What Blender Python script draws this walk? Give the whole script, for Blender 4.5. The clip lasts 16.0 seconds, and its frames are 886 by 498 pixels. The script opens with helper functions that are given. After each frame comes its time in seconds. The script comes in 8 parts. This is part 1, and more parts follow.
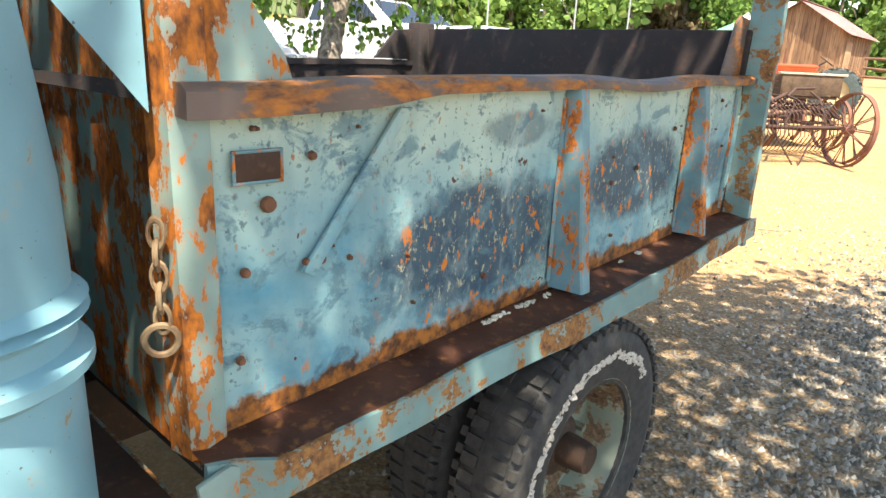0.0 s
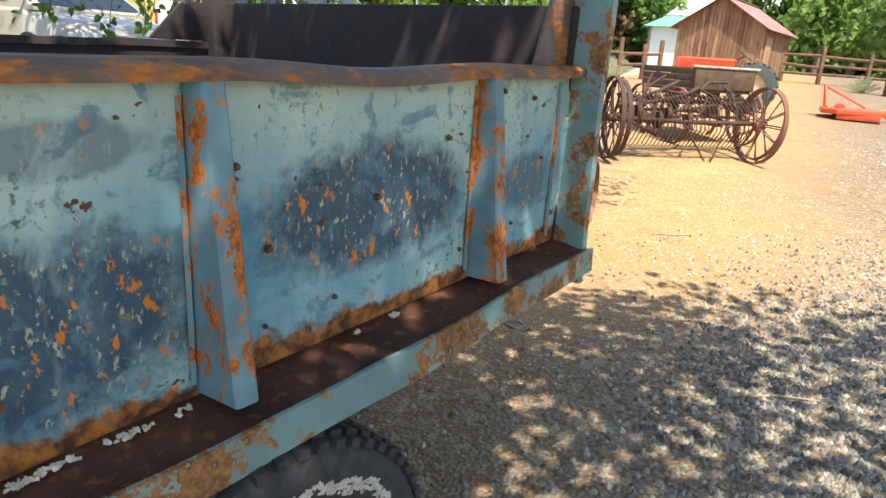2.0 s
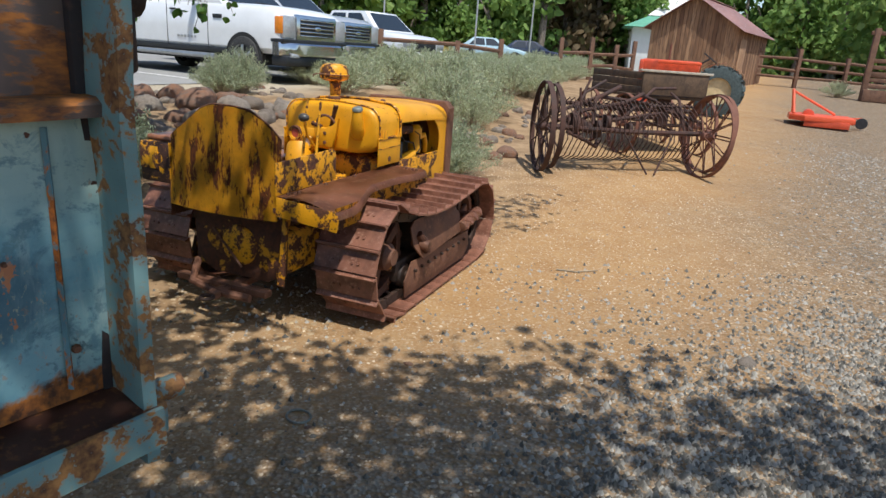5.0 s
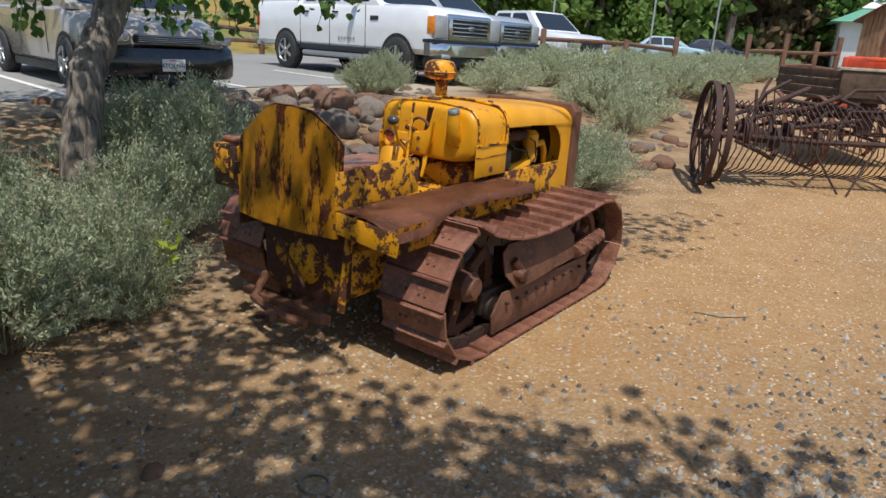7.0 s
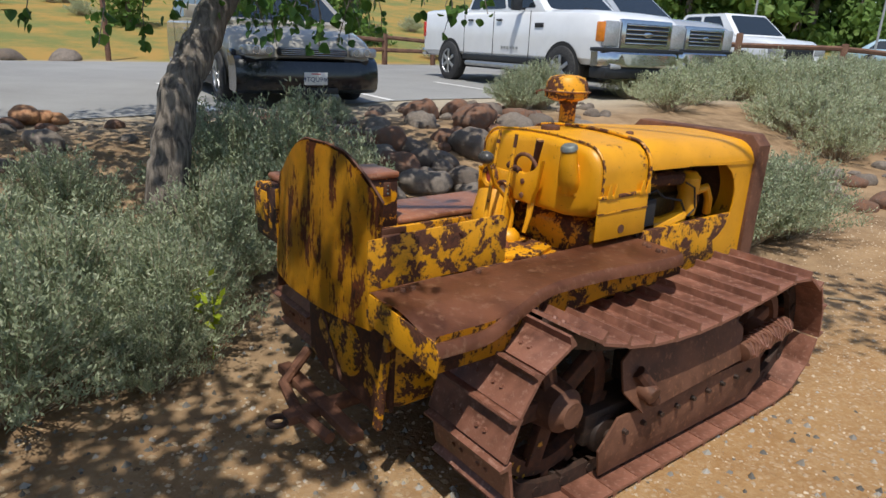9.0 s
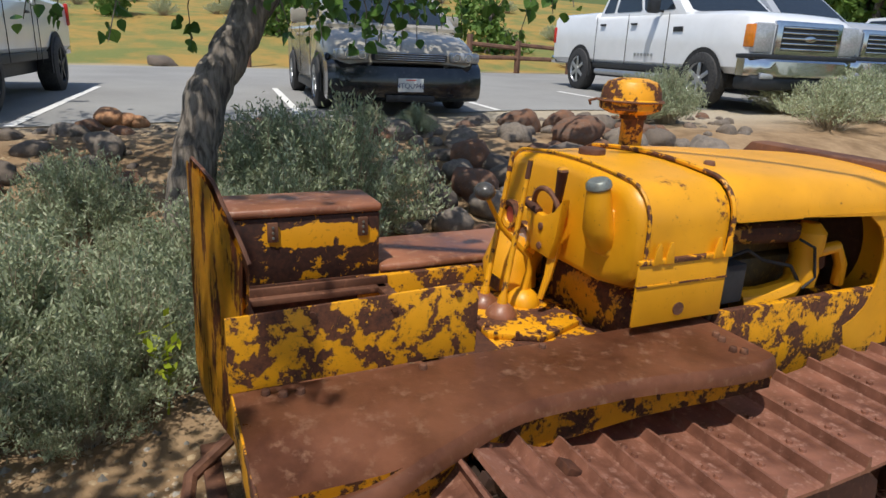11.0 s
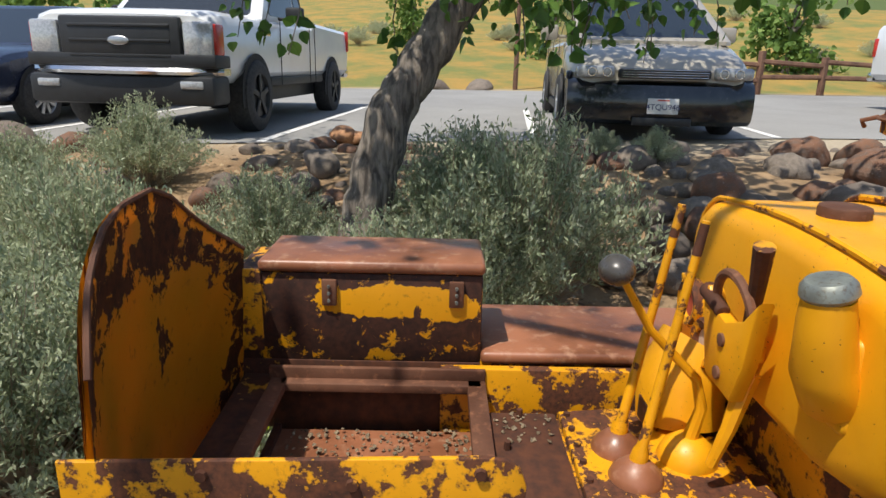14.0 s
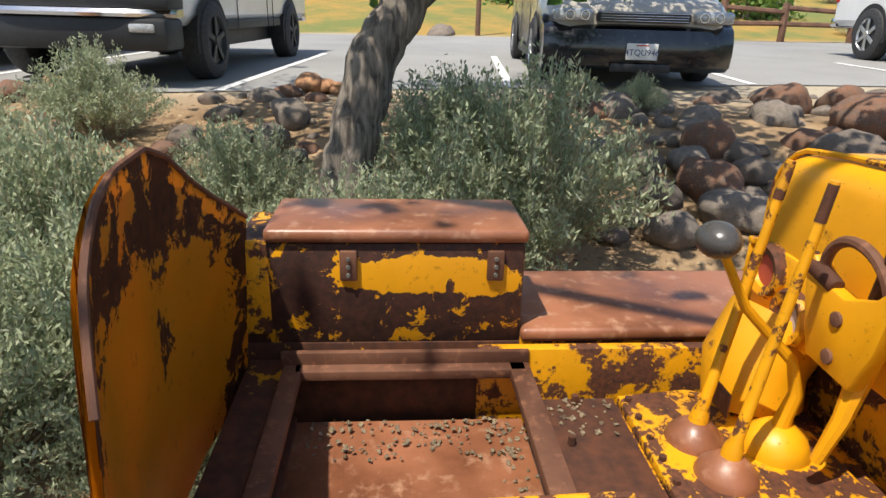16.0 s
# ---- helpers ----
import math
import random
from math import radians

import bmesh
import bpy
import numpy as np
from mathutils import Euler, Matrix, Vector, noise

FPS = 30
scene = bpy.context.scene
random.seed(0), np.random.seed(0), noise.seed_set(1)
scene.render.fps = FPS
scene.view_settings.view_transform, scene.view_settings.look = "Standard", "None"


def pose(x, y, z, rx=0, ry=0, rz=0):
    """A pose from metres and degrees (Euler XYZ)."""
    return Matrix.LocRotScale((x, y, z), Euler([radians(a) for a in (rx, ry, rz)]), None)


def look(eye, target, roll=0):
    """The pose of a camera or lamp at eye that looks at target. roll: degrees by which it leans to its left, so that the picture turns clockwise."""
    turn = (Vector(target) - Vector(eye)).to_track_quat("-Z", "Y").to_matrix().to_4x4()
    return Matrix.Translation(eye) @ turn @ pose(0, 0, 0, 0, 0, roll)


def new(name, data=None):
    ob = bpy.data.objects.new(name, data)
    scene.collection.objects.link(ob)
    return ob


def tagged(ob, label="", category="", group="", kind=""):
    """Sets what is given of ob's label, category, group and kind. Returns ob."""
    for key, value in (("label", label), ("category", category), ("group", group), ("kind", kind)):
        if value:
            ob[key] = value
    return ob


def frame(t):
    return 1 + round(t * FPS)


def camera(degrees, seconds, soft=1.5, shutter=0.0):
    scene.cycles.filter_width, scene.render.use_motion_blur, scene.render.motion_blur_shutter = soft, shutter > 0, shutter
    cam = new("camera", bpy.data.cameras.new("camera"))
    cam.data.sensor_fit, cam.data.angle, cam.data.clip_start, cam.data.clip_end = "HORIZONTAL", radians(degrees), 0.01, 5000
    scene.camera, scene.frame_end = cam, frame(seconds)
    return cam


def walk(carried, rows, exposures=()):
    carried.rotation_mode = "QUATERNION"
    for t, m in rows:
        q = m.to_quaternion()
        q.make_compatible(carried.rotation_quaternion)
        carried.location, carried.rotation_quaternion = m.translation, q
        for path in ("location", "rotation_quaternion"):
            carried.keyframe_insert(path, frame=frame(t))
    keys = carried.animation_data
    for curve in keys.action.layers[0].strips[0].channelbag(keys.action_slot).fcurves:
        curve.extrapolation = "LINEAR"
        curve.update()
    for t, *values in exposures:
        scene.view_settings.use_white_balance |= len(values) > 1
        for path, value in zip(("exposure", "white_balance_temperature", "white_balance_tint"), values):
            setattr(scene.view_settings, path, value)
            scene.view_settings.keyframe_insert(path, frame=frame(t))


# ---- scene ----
cam = camera(68.9, 16.0)
PATH = [
    (0, (0.284, -0.29, 1.525), (0.208, 1.628, 0.964), 2.7),
    (0.5, (0.533, -0.206, 1.543), (0.497, 1.713, 0.978), 2.7),
    (1, (0.687, -0.013, 1.533), (0.776, 1.902, 0.96), 3.5),
    (1.5, (0.772, 0.24, 1.544), (0.9, 2.151, 0.968), 3.6),
    (2, (0.909, 0.422, 1.533), (1.007, 2.333, 0.954), 3.6),
    (2.5, (1.092, 0.601, 1.585), (1.068, 2.514, 1.004), 3.6),
    (3, (1.23, 0.805, 1.567), (1.021, 2.704, 0.973), 3.6),
    (3.5, (1.419, 1.028, 1.594), (1.141, 2.916, 0.995), 3.7),
    (4, (1.609, 1.127, 1.593), (1.668, 3.039, 1.01), 4.5),
    (4.2, (1.697, 1.159, 1.602), (1.912, 3.062, 1.026), 4.6),
    (6.3, (2.275, 1.79, 1.647), (2.12, 3.694, 1.055), 3.5),
    (6.5, (2.319, 1.854, 1.642), (2.123, 3.754, 1.05), 3.6),
    (7, (2.365, 2.065, 1.603), (1.997, 3.935, 0.997), 3.4),
    (7.5, (2.387, 2.364, 1.613), (1.915, 4.211, 1.008), 3.2),
    (8, (2.443, 2.647, 1.619), (1.917, 4.48, 1.016), 3.1),
    (8.5, (2.475, 2.912, 1.629), (1.771, 4.684, 1.027), 2.7),
    (9, (2.413, 3.209, 1.624), (1.549, 4.907, 1.017), 2.5),
    (9.2, (2.401, 3.315, 1.626), (1.498, 4.992, 1.016), 2.4),
    (11.3, (2.467, 4.357, 1.562), (1.181, 5.77, 0.971), 2.3),
    (11.5, (2.478, 4.439, 1.556), (1.148, 5.812, 0.969), 2.1),
    (12, (2.498, 4.593, 1.569), (1.063, 5.857, 0.983), 2.0),
    (12.5, (2.41, 4.693, 1.528), (0.849, 5.797, 0.94), 1.8),
    (13, (2.255, 4.847, 1.522), (0.621, 5.842, 0.94), 1.3),
    (13.5, (2.168, 4.948, 1.49), (0.488, 5.878, 0.932), 1.4),
    (14, (2.149, 5.047, 1.507), (0.421, 5.887, 0.952), 1.3),
    (14.5, (2.042, 5.064, 1.488), (0.297, 5.867, 0.932), 1.6),
    (15, (1.864, 5.073, 1.466), (0.112, 5.865, 0.914), 1.6),
    (15.5, (1.852, 5.059, 1.452), (0.148, 5.955, 0.911), 1.5),
    (16, (1.877, 4.992, 1.471), (0.253, 5.929, 0.774), 1.6),
]
walk(cam, [(t, look(eye, target, roll)) for t, eye, target, roll in PATH],
     [(0, 1.75, 7500, 8), (1, 1.4, 7300, 8), (2, 1.2, 7000, 8), (3.5, 1.05, 6300, 8), (4.2, 0.55, 6200, 8), (6.5, -0.05, 6300, 10), (9, -0.1, 6300, 10), (12.5, 0.0, 6500, 10), (14, 0.2, 6600, 10), (16, 0.45, 6700, 10)])

# ---- light ----
SUN_EL, SUN_AZ = 66.0, 163.0          # degrees; azimuth clockwise from +y
world = bpy.data.worlds.new("sky")
scene.world = world
world.use_nodes = True
wn = world.node_tree.nodes
sky = wn.new("ShaderNodeTexSky")
sky.sky_type = "NISHITA"
sky.sun_disc = False
sky.sun_elevation = radians(SUN_EL)
sky.sun_rotation = radians(SUN_AZ)
wn["Background"].inputs["Strength"].default_value = 0.145
world.node_tree.links.new(sky.outputs["Color"], wn["Background"].inputs["Color"])
sun_data = bpy.data.lights.new("sun", "SUN")
sun_data.energy = 4.3
sun_data.angle = radians(0.55)
sun_data.color = (1.0, 0.95, 0.86)
sun = new("sun", sun_data)
toward_sun = Vector((math.cos(radians(SUN_EL)) * math.sin(radians(SUN_AZ)), math.cos(radians(SUN_EL)) * math.cos(radians(SUN_AZ)), math.sin(radians(SUN_EL))))
sun.matrix_world = look(toward_sun * 60, (0, 0, 0))


# ---- mesh helpers ----
def to_object(name, bm, material, smooth=None):
    me = bpy.data.meshes.new(name)
    bm.normal_update()
    if smooth is not None:
        for f in bm.faces:
            f.smooth = True
        for e in bm.edges:
            if len(e.link_faces) == 2 and e.calc_face_angle(0) > radians(smooth):
                e.smooth = False
    bm.to_mesh(me)
    bm.free()
    me.materials.append(material)
    return new(name, me)


def part(name, bm, material, parent, label="", smooth=35):
    ob = to_object(name, bm, material, smooth)
    ob.parent = parent
    if label:
        ob["label"] = label
    return ob


def thing(name, m, label, category, group="", kind=""):
    ob = new(name)
    ob.empty_display_size = 0.1
    ob.matrix_world = m
    return tagged(ob, label, category, group, kind)


def soft(bm, verts, amount, segments=2):
    if amount > 0:
        edges = list({e for v in verts for e in v.link_edges})
        bmesh.ops.bevel(bm, geom=edges, offset=amount, segments=segments, profile=0.5, affect="EDGES", clamp_overlap=True)


def box(bm, x0, x1, y0, y1, z0, z1, bevel=0.0, segments=2, m=None):
    base = Matrix.LocRotScale(((x0 + x1) / 2, (y0 + y1) / 2, (z0 + z1) / 2), None, (abs(x1 - x0), abs(y1 - y0), abs(z1 - z0)))
    vs = bmesh.ops.create_cube(bm, size=1.0, matrix=(m @ base) if m else base)["verts"]
    soft(bm, vs, bevel, segments)
    return bm


def rod(bm, a, b, r0, r1=None, seg=12, bevel=0.0):
    a, b = Vector(a), Vector(b)
    d = b - a
    m = Matrix.Translation((a + b) / 2) @ d.to_track_quat("Z", "Y").to_matrix().to_4x4()
    vs = bmesh.ops.create_cone(bm, cap_ends=True, segments=seg, radius1=r0, radius2=r0 if r1 is None else r1, depth=d.length, matrix=m)["verts"]
    if bevel:
        rims = [e for e in {e for v in vs for e in v.link_edges} if any(len(f.verts) > 4 for f in e.link_faces)]
        bmesh.ops.bevel(bm, geom=rims, offset=bevel, segments=2, profile=0.5, affect="EDGES")
    return bm


def tube(bm, points, radii, seg=8, caps=True):
    pts = [Vector(p) for p in points]
    if not hasattr(radii, "__len__"):
        radii = [radii] * len(pts)
    radii = [float(r) for r in radii]
    rings, side = [], None
    for i, p in enumerate(pts):
        d = (pts[min(i + 1, len(pts) - 1)] - pts[max(i - 1, 0)]).normalized()
        if side is None:
            side = d.orthogonal().normalized()
        side = (side - d * side.dot(d)).normalized()
        other = d.cross(side)
        rings.append([bm.verts.new(p + radii[i] * (math.cos(a) * side + math.sin(a) * other)) for a in (2 * math.pi * k / seg for k in range(seg))])
    for a, b in zip(rings, rings[1:]):
        for k in range(seg):
            bm.faces.new((a[k], a[(k + 1) % seg], b[(k + 1) % seg], b[k]))
    if caps:
        bm.faces.new(rings[0][::-1])
        bm.faces.new(rings[-1])
    return bm


def ring_tube(bm, centre, axis, R, r, seg=24, sub=8, a0=0.0, a1=360.0):
    q = Vector(axis).to_track_quat("Z", "Y")
    full = abs(a1 - a0) >= 359.9
    n = seg if full else seg + 1
    pts = [Vector(centre) + q @ Vector((R * math.cos(radians(a0 + (a1 - a0) * k / seg)), R * math.sin(radians(a0 + (a1 - a0) * k / seg)), 0)) for k in range(n)]
    if not full:
        return tube(bm, pts, r, sub)
    rings = []
    ax = q @ Vector((0, 0, 1))
    for p in pts:
        out = (p - Vector(centre)).normalized()
        rings.append([bm.verts.new(p + r * (math.cos(a) * out + math.sin(a) * ax)) for a in (2 * math.pi * k / sub for k in range(sub))])
    for i in range(n):
        a, b = rings[i], rings[(i + 1) % n]
        for k in range(sub):
            bm.faces.new((a[k], b[k], b[(k + 1) % sub], a[(k + 1) % sub]))
    return bm


def plate(bm, outline, thickness, m=None, bevel=0.0):
    """A flat plate: outline in the local xy plane, thickness along local z, placed by m."""
    m = m or Matrix()
    lo = [bm.verts.new(m @ Vector((x, y, 0))) for x, y in outline]
    hi = [bm.verts.new(m @ Vector((x, y, thickness))) for x, y in outline]
    n = len(outline)
    f = [bm.faces.new(lo[::-1]), bm.faces.new(hi)]
    for k in range(n):
        f.append(bm.faces.new((lo[k], lo[(k + 1) % n], hi[(k + 1) % n], hi[k])))
    bmesh.ops.recalc_face_normals(bm, faces=f)
    if bevel:
        rims = [e for face in f[:2] for e in face.edges]
        bmesh.ops.bevel(bm, geom=rims, offset=bevel, segments=2, profile=0.5, affect="EDGES", clamp_overlap=True)
    return bm


def lathe(bm, profile, m=None, seg=24):
    """A turned shape: (radius, height) pairs about local z."""
    m = m or Matrix()
    rings = []
    for r, h in profile:
        rings.append([bm.verts.new(m @ Vector((r * math.cos(a), r * math.sin(a), h))) for a in (2 * math.pi * k / seg for k in range(seg))] if r > 1e-5 else [bm.verts.new(m @ Vector((0, 0, h)))])
    fs = []
    for a, b in zip(rings, rings[1:]):
        for k in range(seg):
            quad = [a[k % len(a)], a[(k + 1) % len(a)], b[(k + 1) % len(b)], b[k % len(b)]]
            quad = list(dict.fromkeys(quad))
            if len(quad) > 2:
                fs.append(bm.faces.new(quad))
    bmesh.ops.recalc_face_normals(bm, faces=fs)
    return bm


def sheet(bm, fn, nu, nv, thickness=0.0):
    """A grid surface fn(u, v), u and v from 0 to 1, given thickness against its normals."""
    vs = [[bm.verts.new(fn(i / nu, j / nv)) for j in range(nv + 1)] for i in range(nu + 1)]
    fs = [bm.faces.new((vs[i][j], vs[i + 1][j], vs[i + 1][j + 1], vs[i][j + 1])) for i in range(nu) for j in range(nv)]
    if thickness:
        bmesh.ops.solidify(bm, geom=fs, thickness=thickness)
    return bm


def loft(bm, sections, caps=True):
    rings = [[bm.verts.new(p) for p in s] for s in sections]
    n = len(rings[0])
    fs = []
    for a, b in zip(rings, rings[1:]):
        for k in range(n):
            fs.append(bm.faces.new((a[k], a[(k + 1) % n], b[(k + 1) % n], b[k])))
    if caps:
        fs.append(bm.faces.new(rings[0][::-1]))
        fs.append(bm.faces.new(rings[-1]))
    bmesh.ops.recalc_face_normals(bm, faces=fs)
    return bm


def BM():
    return bmesh.new()


def frame_at(origin, x, y, z):
    m = Matrix((x, y, z)).transposed().to_4x4()
    m.translation = origin
    return m


# faces for plates that stand upright: outline x along the first axis, outline y up
def upright_x(x, y=0.0, z=0.0):
    """Outline runs along y and z; thickness along +x."""
    return frame_at(Vector((x, y, z)), (0, 1, 0), (0, 0, 1), (1, 0, 0))


def upright_y(y, x=0.0, z=0.0):
    """Outline runs along x and z; thickness along -y."""
    return frame_at(Vector((x, y, z)), (1, 0, 0), (0, 0, 1), (0, -1, 0))


# ---- materials ----
class Nodes:
    def __init__(self, name):
        self.mat = bpy.data.materials.new(name)
        self.mat.use_nodes = True
        self.t = self.mat.node_tree
        self.bsdf = self.t.nodes["Principled BSDF"]
        self.out = self.t.nodes["Material Output"]
        self.coord = None

    def node(self, kind, **inputs):
        n = self.t.nodes.new(kind)
        for k, v in inputs.items():
            self.link(v, n.inputs[k.replace("_", " ")])
        return n

    def link(self, v, socket):
        if isinstance(v, bpy.types.NodeSocket):
            self.t.links.new(v, socket)
        elif isinstance(v, (tuple, list)) and len(v) == 3 and socket.type == "RGBA":
            socket.default_value = (*v, 1)
        else:
            socket.default_value = v

    def where(self, scale=(1, 1, 1), world=False):
        if world:
            src = self.t.nodes.new("ShaderNodeNewGeometry").outputs["Position"]
        else:
            if self.coord is None:
                self.coord = self.t.nodes.new("ShaderNodeTexCoord").outputs["Object"]
            src = self.coord
        if tuple(scale) == (1, 1, 1):
            return src
        mp = self.t.nodes.new("ShaderNodeMapping")
        mp.inputs["Scale"].default_value = scale
        self.t.links.new(src, mp.inputs["Vector"])
        return mp.outputs["Vector"]

    def noise(self, scale, detail=4.0, rough=0.55, at=None, distort=0.0):
        n = self.node("ShaderNodeTexNoise", Scale=scale, Detail=detail, Roughness=rough, Distortion=distort)
        self.t.links.new(at or self.where(), n.inputs["Vector"])
        return n.outputs["Fac"]

    def cells(self, scale, at=None, out="Color"):
        n = self.node("ShaderNodeTexVoronoi", Scale=scale)
        self.t.links.new(at or self.where(), n.inputs["Vector"])
        return n.outputs[out]

    def ramp(self, fac, lo, hi, a=0.0, b=1.0):
        n = self.t.nodes.new("ShaderNodeMapRange")
        n.inputs["From Min"].default_value, n.inputs["From Max"].default_value = lo, hi
        n.inputs["To Min"].default_value, n.inputs["To Max"].default_value = a, b
        self.t.links.new(fac, n.inputs["Value"])
        return n.outputs["Result"]

    def mix(self, fac, a, b, mode="MIX"):
        n = self.t.nodes.new("ShaderNodeMix")
        n.data_type, n.blend_type = "RGBA", mode
        self.link(fac, n.inputs[0])
        self.link(a, n.inputs[6])
        self.link(b, n.inputs[7])
        return n.outputs[2]

    def maths(self, op, a, b=0.5):
        n = self.t.nodes.new("ShaderNodeMath")
        n.operation = op
        n.use_clamp = op in ("ADD", "MULTIPLY", "SUBTRACT")
        self.link(a, n.inputs[0])
        self.link(b, n.inputs[1])
        return n.outputs[0]

    def axis(self, which, world=False):
        n = self.node("ShaderNodeSeparateXYZ")
        self.t.links.new(self.where(world=world), n.inputs[0])
        return n.outputs[which]

    def chance(self):
        return self.t.nodes.new("ShaderNodeObjectInfo").outputs["Random"]

    def island(self):
        return self.t.nodes.new("ShaderNodeNewGeometry").outputs["Random Per Island"]

    def bump(self, height, strength=0.3, distance=0.01):
        n = self.node("ShaderNodeBump", Strength=strength, Distance=distance, Height=height)
        self.t.links.new(n.outputs["Normal"], self.bsdf.inputs["Normal"])

    def done(self, colour=None, rough=None, metal=None, spec=None):
        for k, v in (("Base Color", colour), ("Roughness", rough), ("Metallic", metal), ("Specular IOR Level", spec)):
            if v is not None:
                self.link(v, self.bsdf.inputs[k])
        return self.mat


def simple(name, colour, rough=0.6, metal=0.0, vary=0.15, scale=12.0, bump=0.15, spec=0.5):
    n = Nodes(name)
    f = n.noise(scale, 5)
    g = n.noise(scale * 6, 3)
    dark = tuple(c * (1 - vary) for c in colour)
    light = tuple(min(1, c * (1 + vary)) for c in colour)
    c = n.mix(n.ramp(f, 0.3, 0.7), dark, light)
    n.bump(g, bump, 0.004)
    return n.done(c, n.ramp(g, 0.2, 0.8, rough - 0.08, min(1, rough + 0.08)), metal, spec)


def worn_paint(name, paint, rust, amount, scale=5.0, dark_rust=(0.045, 0.016, 0.008), streak=(1, 1, 1), fade=0.12, rough=0.42):
    """Paint with rust that has broken through in ragged patches and specks."""
    n = Nodes(name)
    at = n.where(streak)
    big = n.noise(scale, 8, 0.62, at, 0.3)
    small = n.noise(scale * 6, 6, 0.6, at)
    specks = n.noise(scale * 22, 3, 0.5)
    tone = n.noise(scale * 0.6, 3)
    edge = n.maths("ADD", n.maths("MULTIPLY", big, 0.72), n.maths("MULTIPLY", small, 0.28))
    t = 0.5 + (0.5 - amount) * 0.36
    mask = n.ramp(edge, t - 0.006, t + 0.006)
    halo = n.ramp(edge, t - 0.04, t + 0.004)
    pin = n.ramp(specks, 0.70, 0.73)
    mask = n.maths("MAXIMUM", mask, pin)
    p = n.mix(n.ramp(tone, 0.3, 0.7), tuple(c * (1 - fade) for c in paint), tuple(min(1, c * (1 + fade)) for c in paint))
    p = n.mix(n.maths("MULTIPLY", halo, 0.45), p, rust)
    r = n.mix(n.ramp(small, 0.35, 0.65), dark_rust, rust)
    n.bump(n.maths("SUBTRACT", n.maths("MULTIPLY", small, 0.35), n.maths("MULTIPLY", mask, 0.5)), 0.45, 0.004)
    return n.done(n.mix(mask, p, r), n.mix(mask, (rough,) * 3, (0.8,) * 3))


def rusty(name, a, b, c, scale=6.0, rough=0.75, bump=0.4, metal=0.0, spec=0.4):
    n = Nodes(name)
    f = n.noise(scale, 7, 0.6)
    g = n.noise(scale * 7, 5, 0.6)
    col = n.mix(n.ramp(f, 0.35, 0.6), a, b)
    col = n.mix(n.ramp(g, 0.55, 0.75), col, c)
    n.bump(g, bump, 0.004)
    return n.done(col, n.ramp(f, 0.3, 0.7, rough - 0.15, rough + 0.1), metal, spec)


YELLOW = (0.74, 0.33, 0.006)
m_yellow = worn_paint("yellow_paint", YELLOW, (0.18, 0.06, 0.012), 0.12, 7.5)
m_yellow_worn = worn_paint("worn_yellow_paint", YELLOW, (0.13, 0.042, 0.016), 0.47, 12.0)
m_yellow_bare = worn_paint("mostly_rusted_yellow_paint", (0.62, 0.28, 0.010), (0.10, 0.032, 0.012), 0.70, 5.0)


def patch_paint(name, paint, rust, dark_rust, patches, keep, noise_scale=9.0):
    """Paint left only in ragged patches on bare rusted steel; patches are centres and radii on the thing, keep the share of stray flecks."""
    n = Nodes(name)
    at = n.where()
    big = n.noise(noise_scale, 8, 0.65, at, 0.3)
    small = n.noise(noise_scale * 6, 6, 0.6, at)
    edge = n.maths("ADD", n.maths("MULTIPLY", big, 0.7), n.maths("MULTIPLY", small, 0.3))
    flecks = n.ramp(n.noise(noise_scale * 1.9, 8, 0.7, at, 0.5), 0.5 + (0.5 - keep) * 0.3, 0.51 + (0.5 - keep) * 0.3)
    left = flecks
    for c, r in patches:
        away = n.node("ShaderNodeVectorMath")
        away.operation = "SUBTRACT"
        n.t.links.new(at, away.inputs[0])
        away.inputs[1].default_value = c
        scaled = n.node("ShaderNodeVectorMath")
        scaled.operation = "MULTIPLY"
        n.t.links.new(away.outputs[0], scaled.inputs[0])
        scaled.inputs[1].default_value = tuple(1 / q if q else 0 for q in r)
        length = n.node("ShaderNodeVectorMath")
        length.operation = "LENGTH"
        n.t.links.new(scaled.outputs[0], length.inputs[0])
        reach = n.maths("ADD", n.maths("MULTIPLY", length.outputs["Value"], 0.5), n.maths("MULTIPLY", edge, 0.9))
        left = n.maths("MAXIMUM", left, n.ramp(reach, 0.955, 0.945))
    holes = n.ramp(n.noise(noise_scale * 1.1, 8, 0.62, n.where((1.2, 1.2, 0.8)), 0.3), 0.625, 0.635)
    left = n.maths("MULTIPLY", left, n.maths("SUBTRACT", 1.0, holes))
    tone = n.ramp(n.noise(3.0, 4), 0.3, 0.7)
    p = n.mix(tone, tuple(c * 0.86 for c in paint), tuple(c * 1.1 for c in paint))
    p = n.mix(n.ramp(small, 0.60, 0.75, 0.0, 0.6), p, rust)
    bare = n.mix(n.ramp(small, 0.35, 0.65), dark_rust, rust)
    n.bump(n.maths("ADD", n.maths("MULTIPLY", small, 0.35), n.maths("MULTIPLY", left, 0.5)), 0.45, 0.004)
    return n.done(n.mix(left, bare, p), n.mix(left, (0.7,) * 3, (0.42,) * 3))


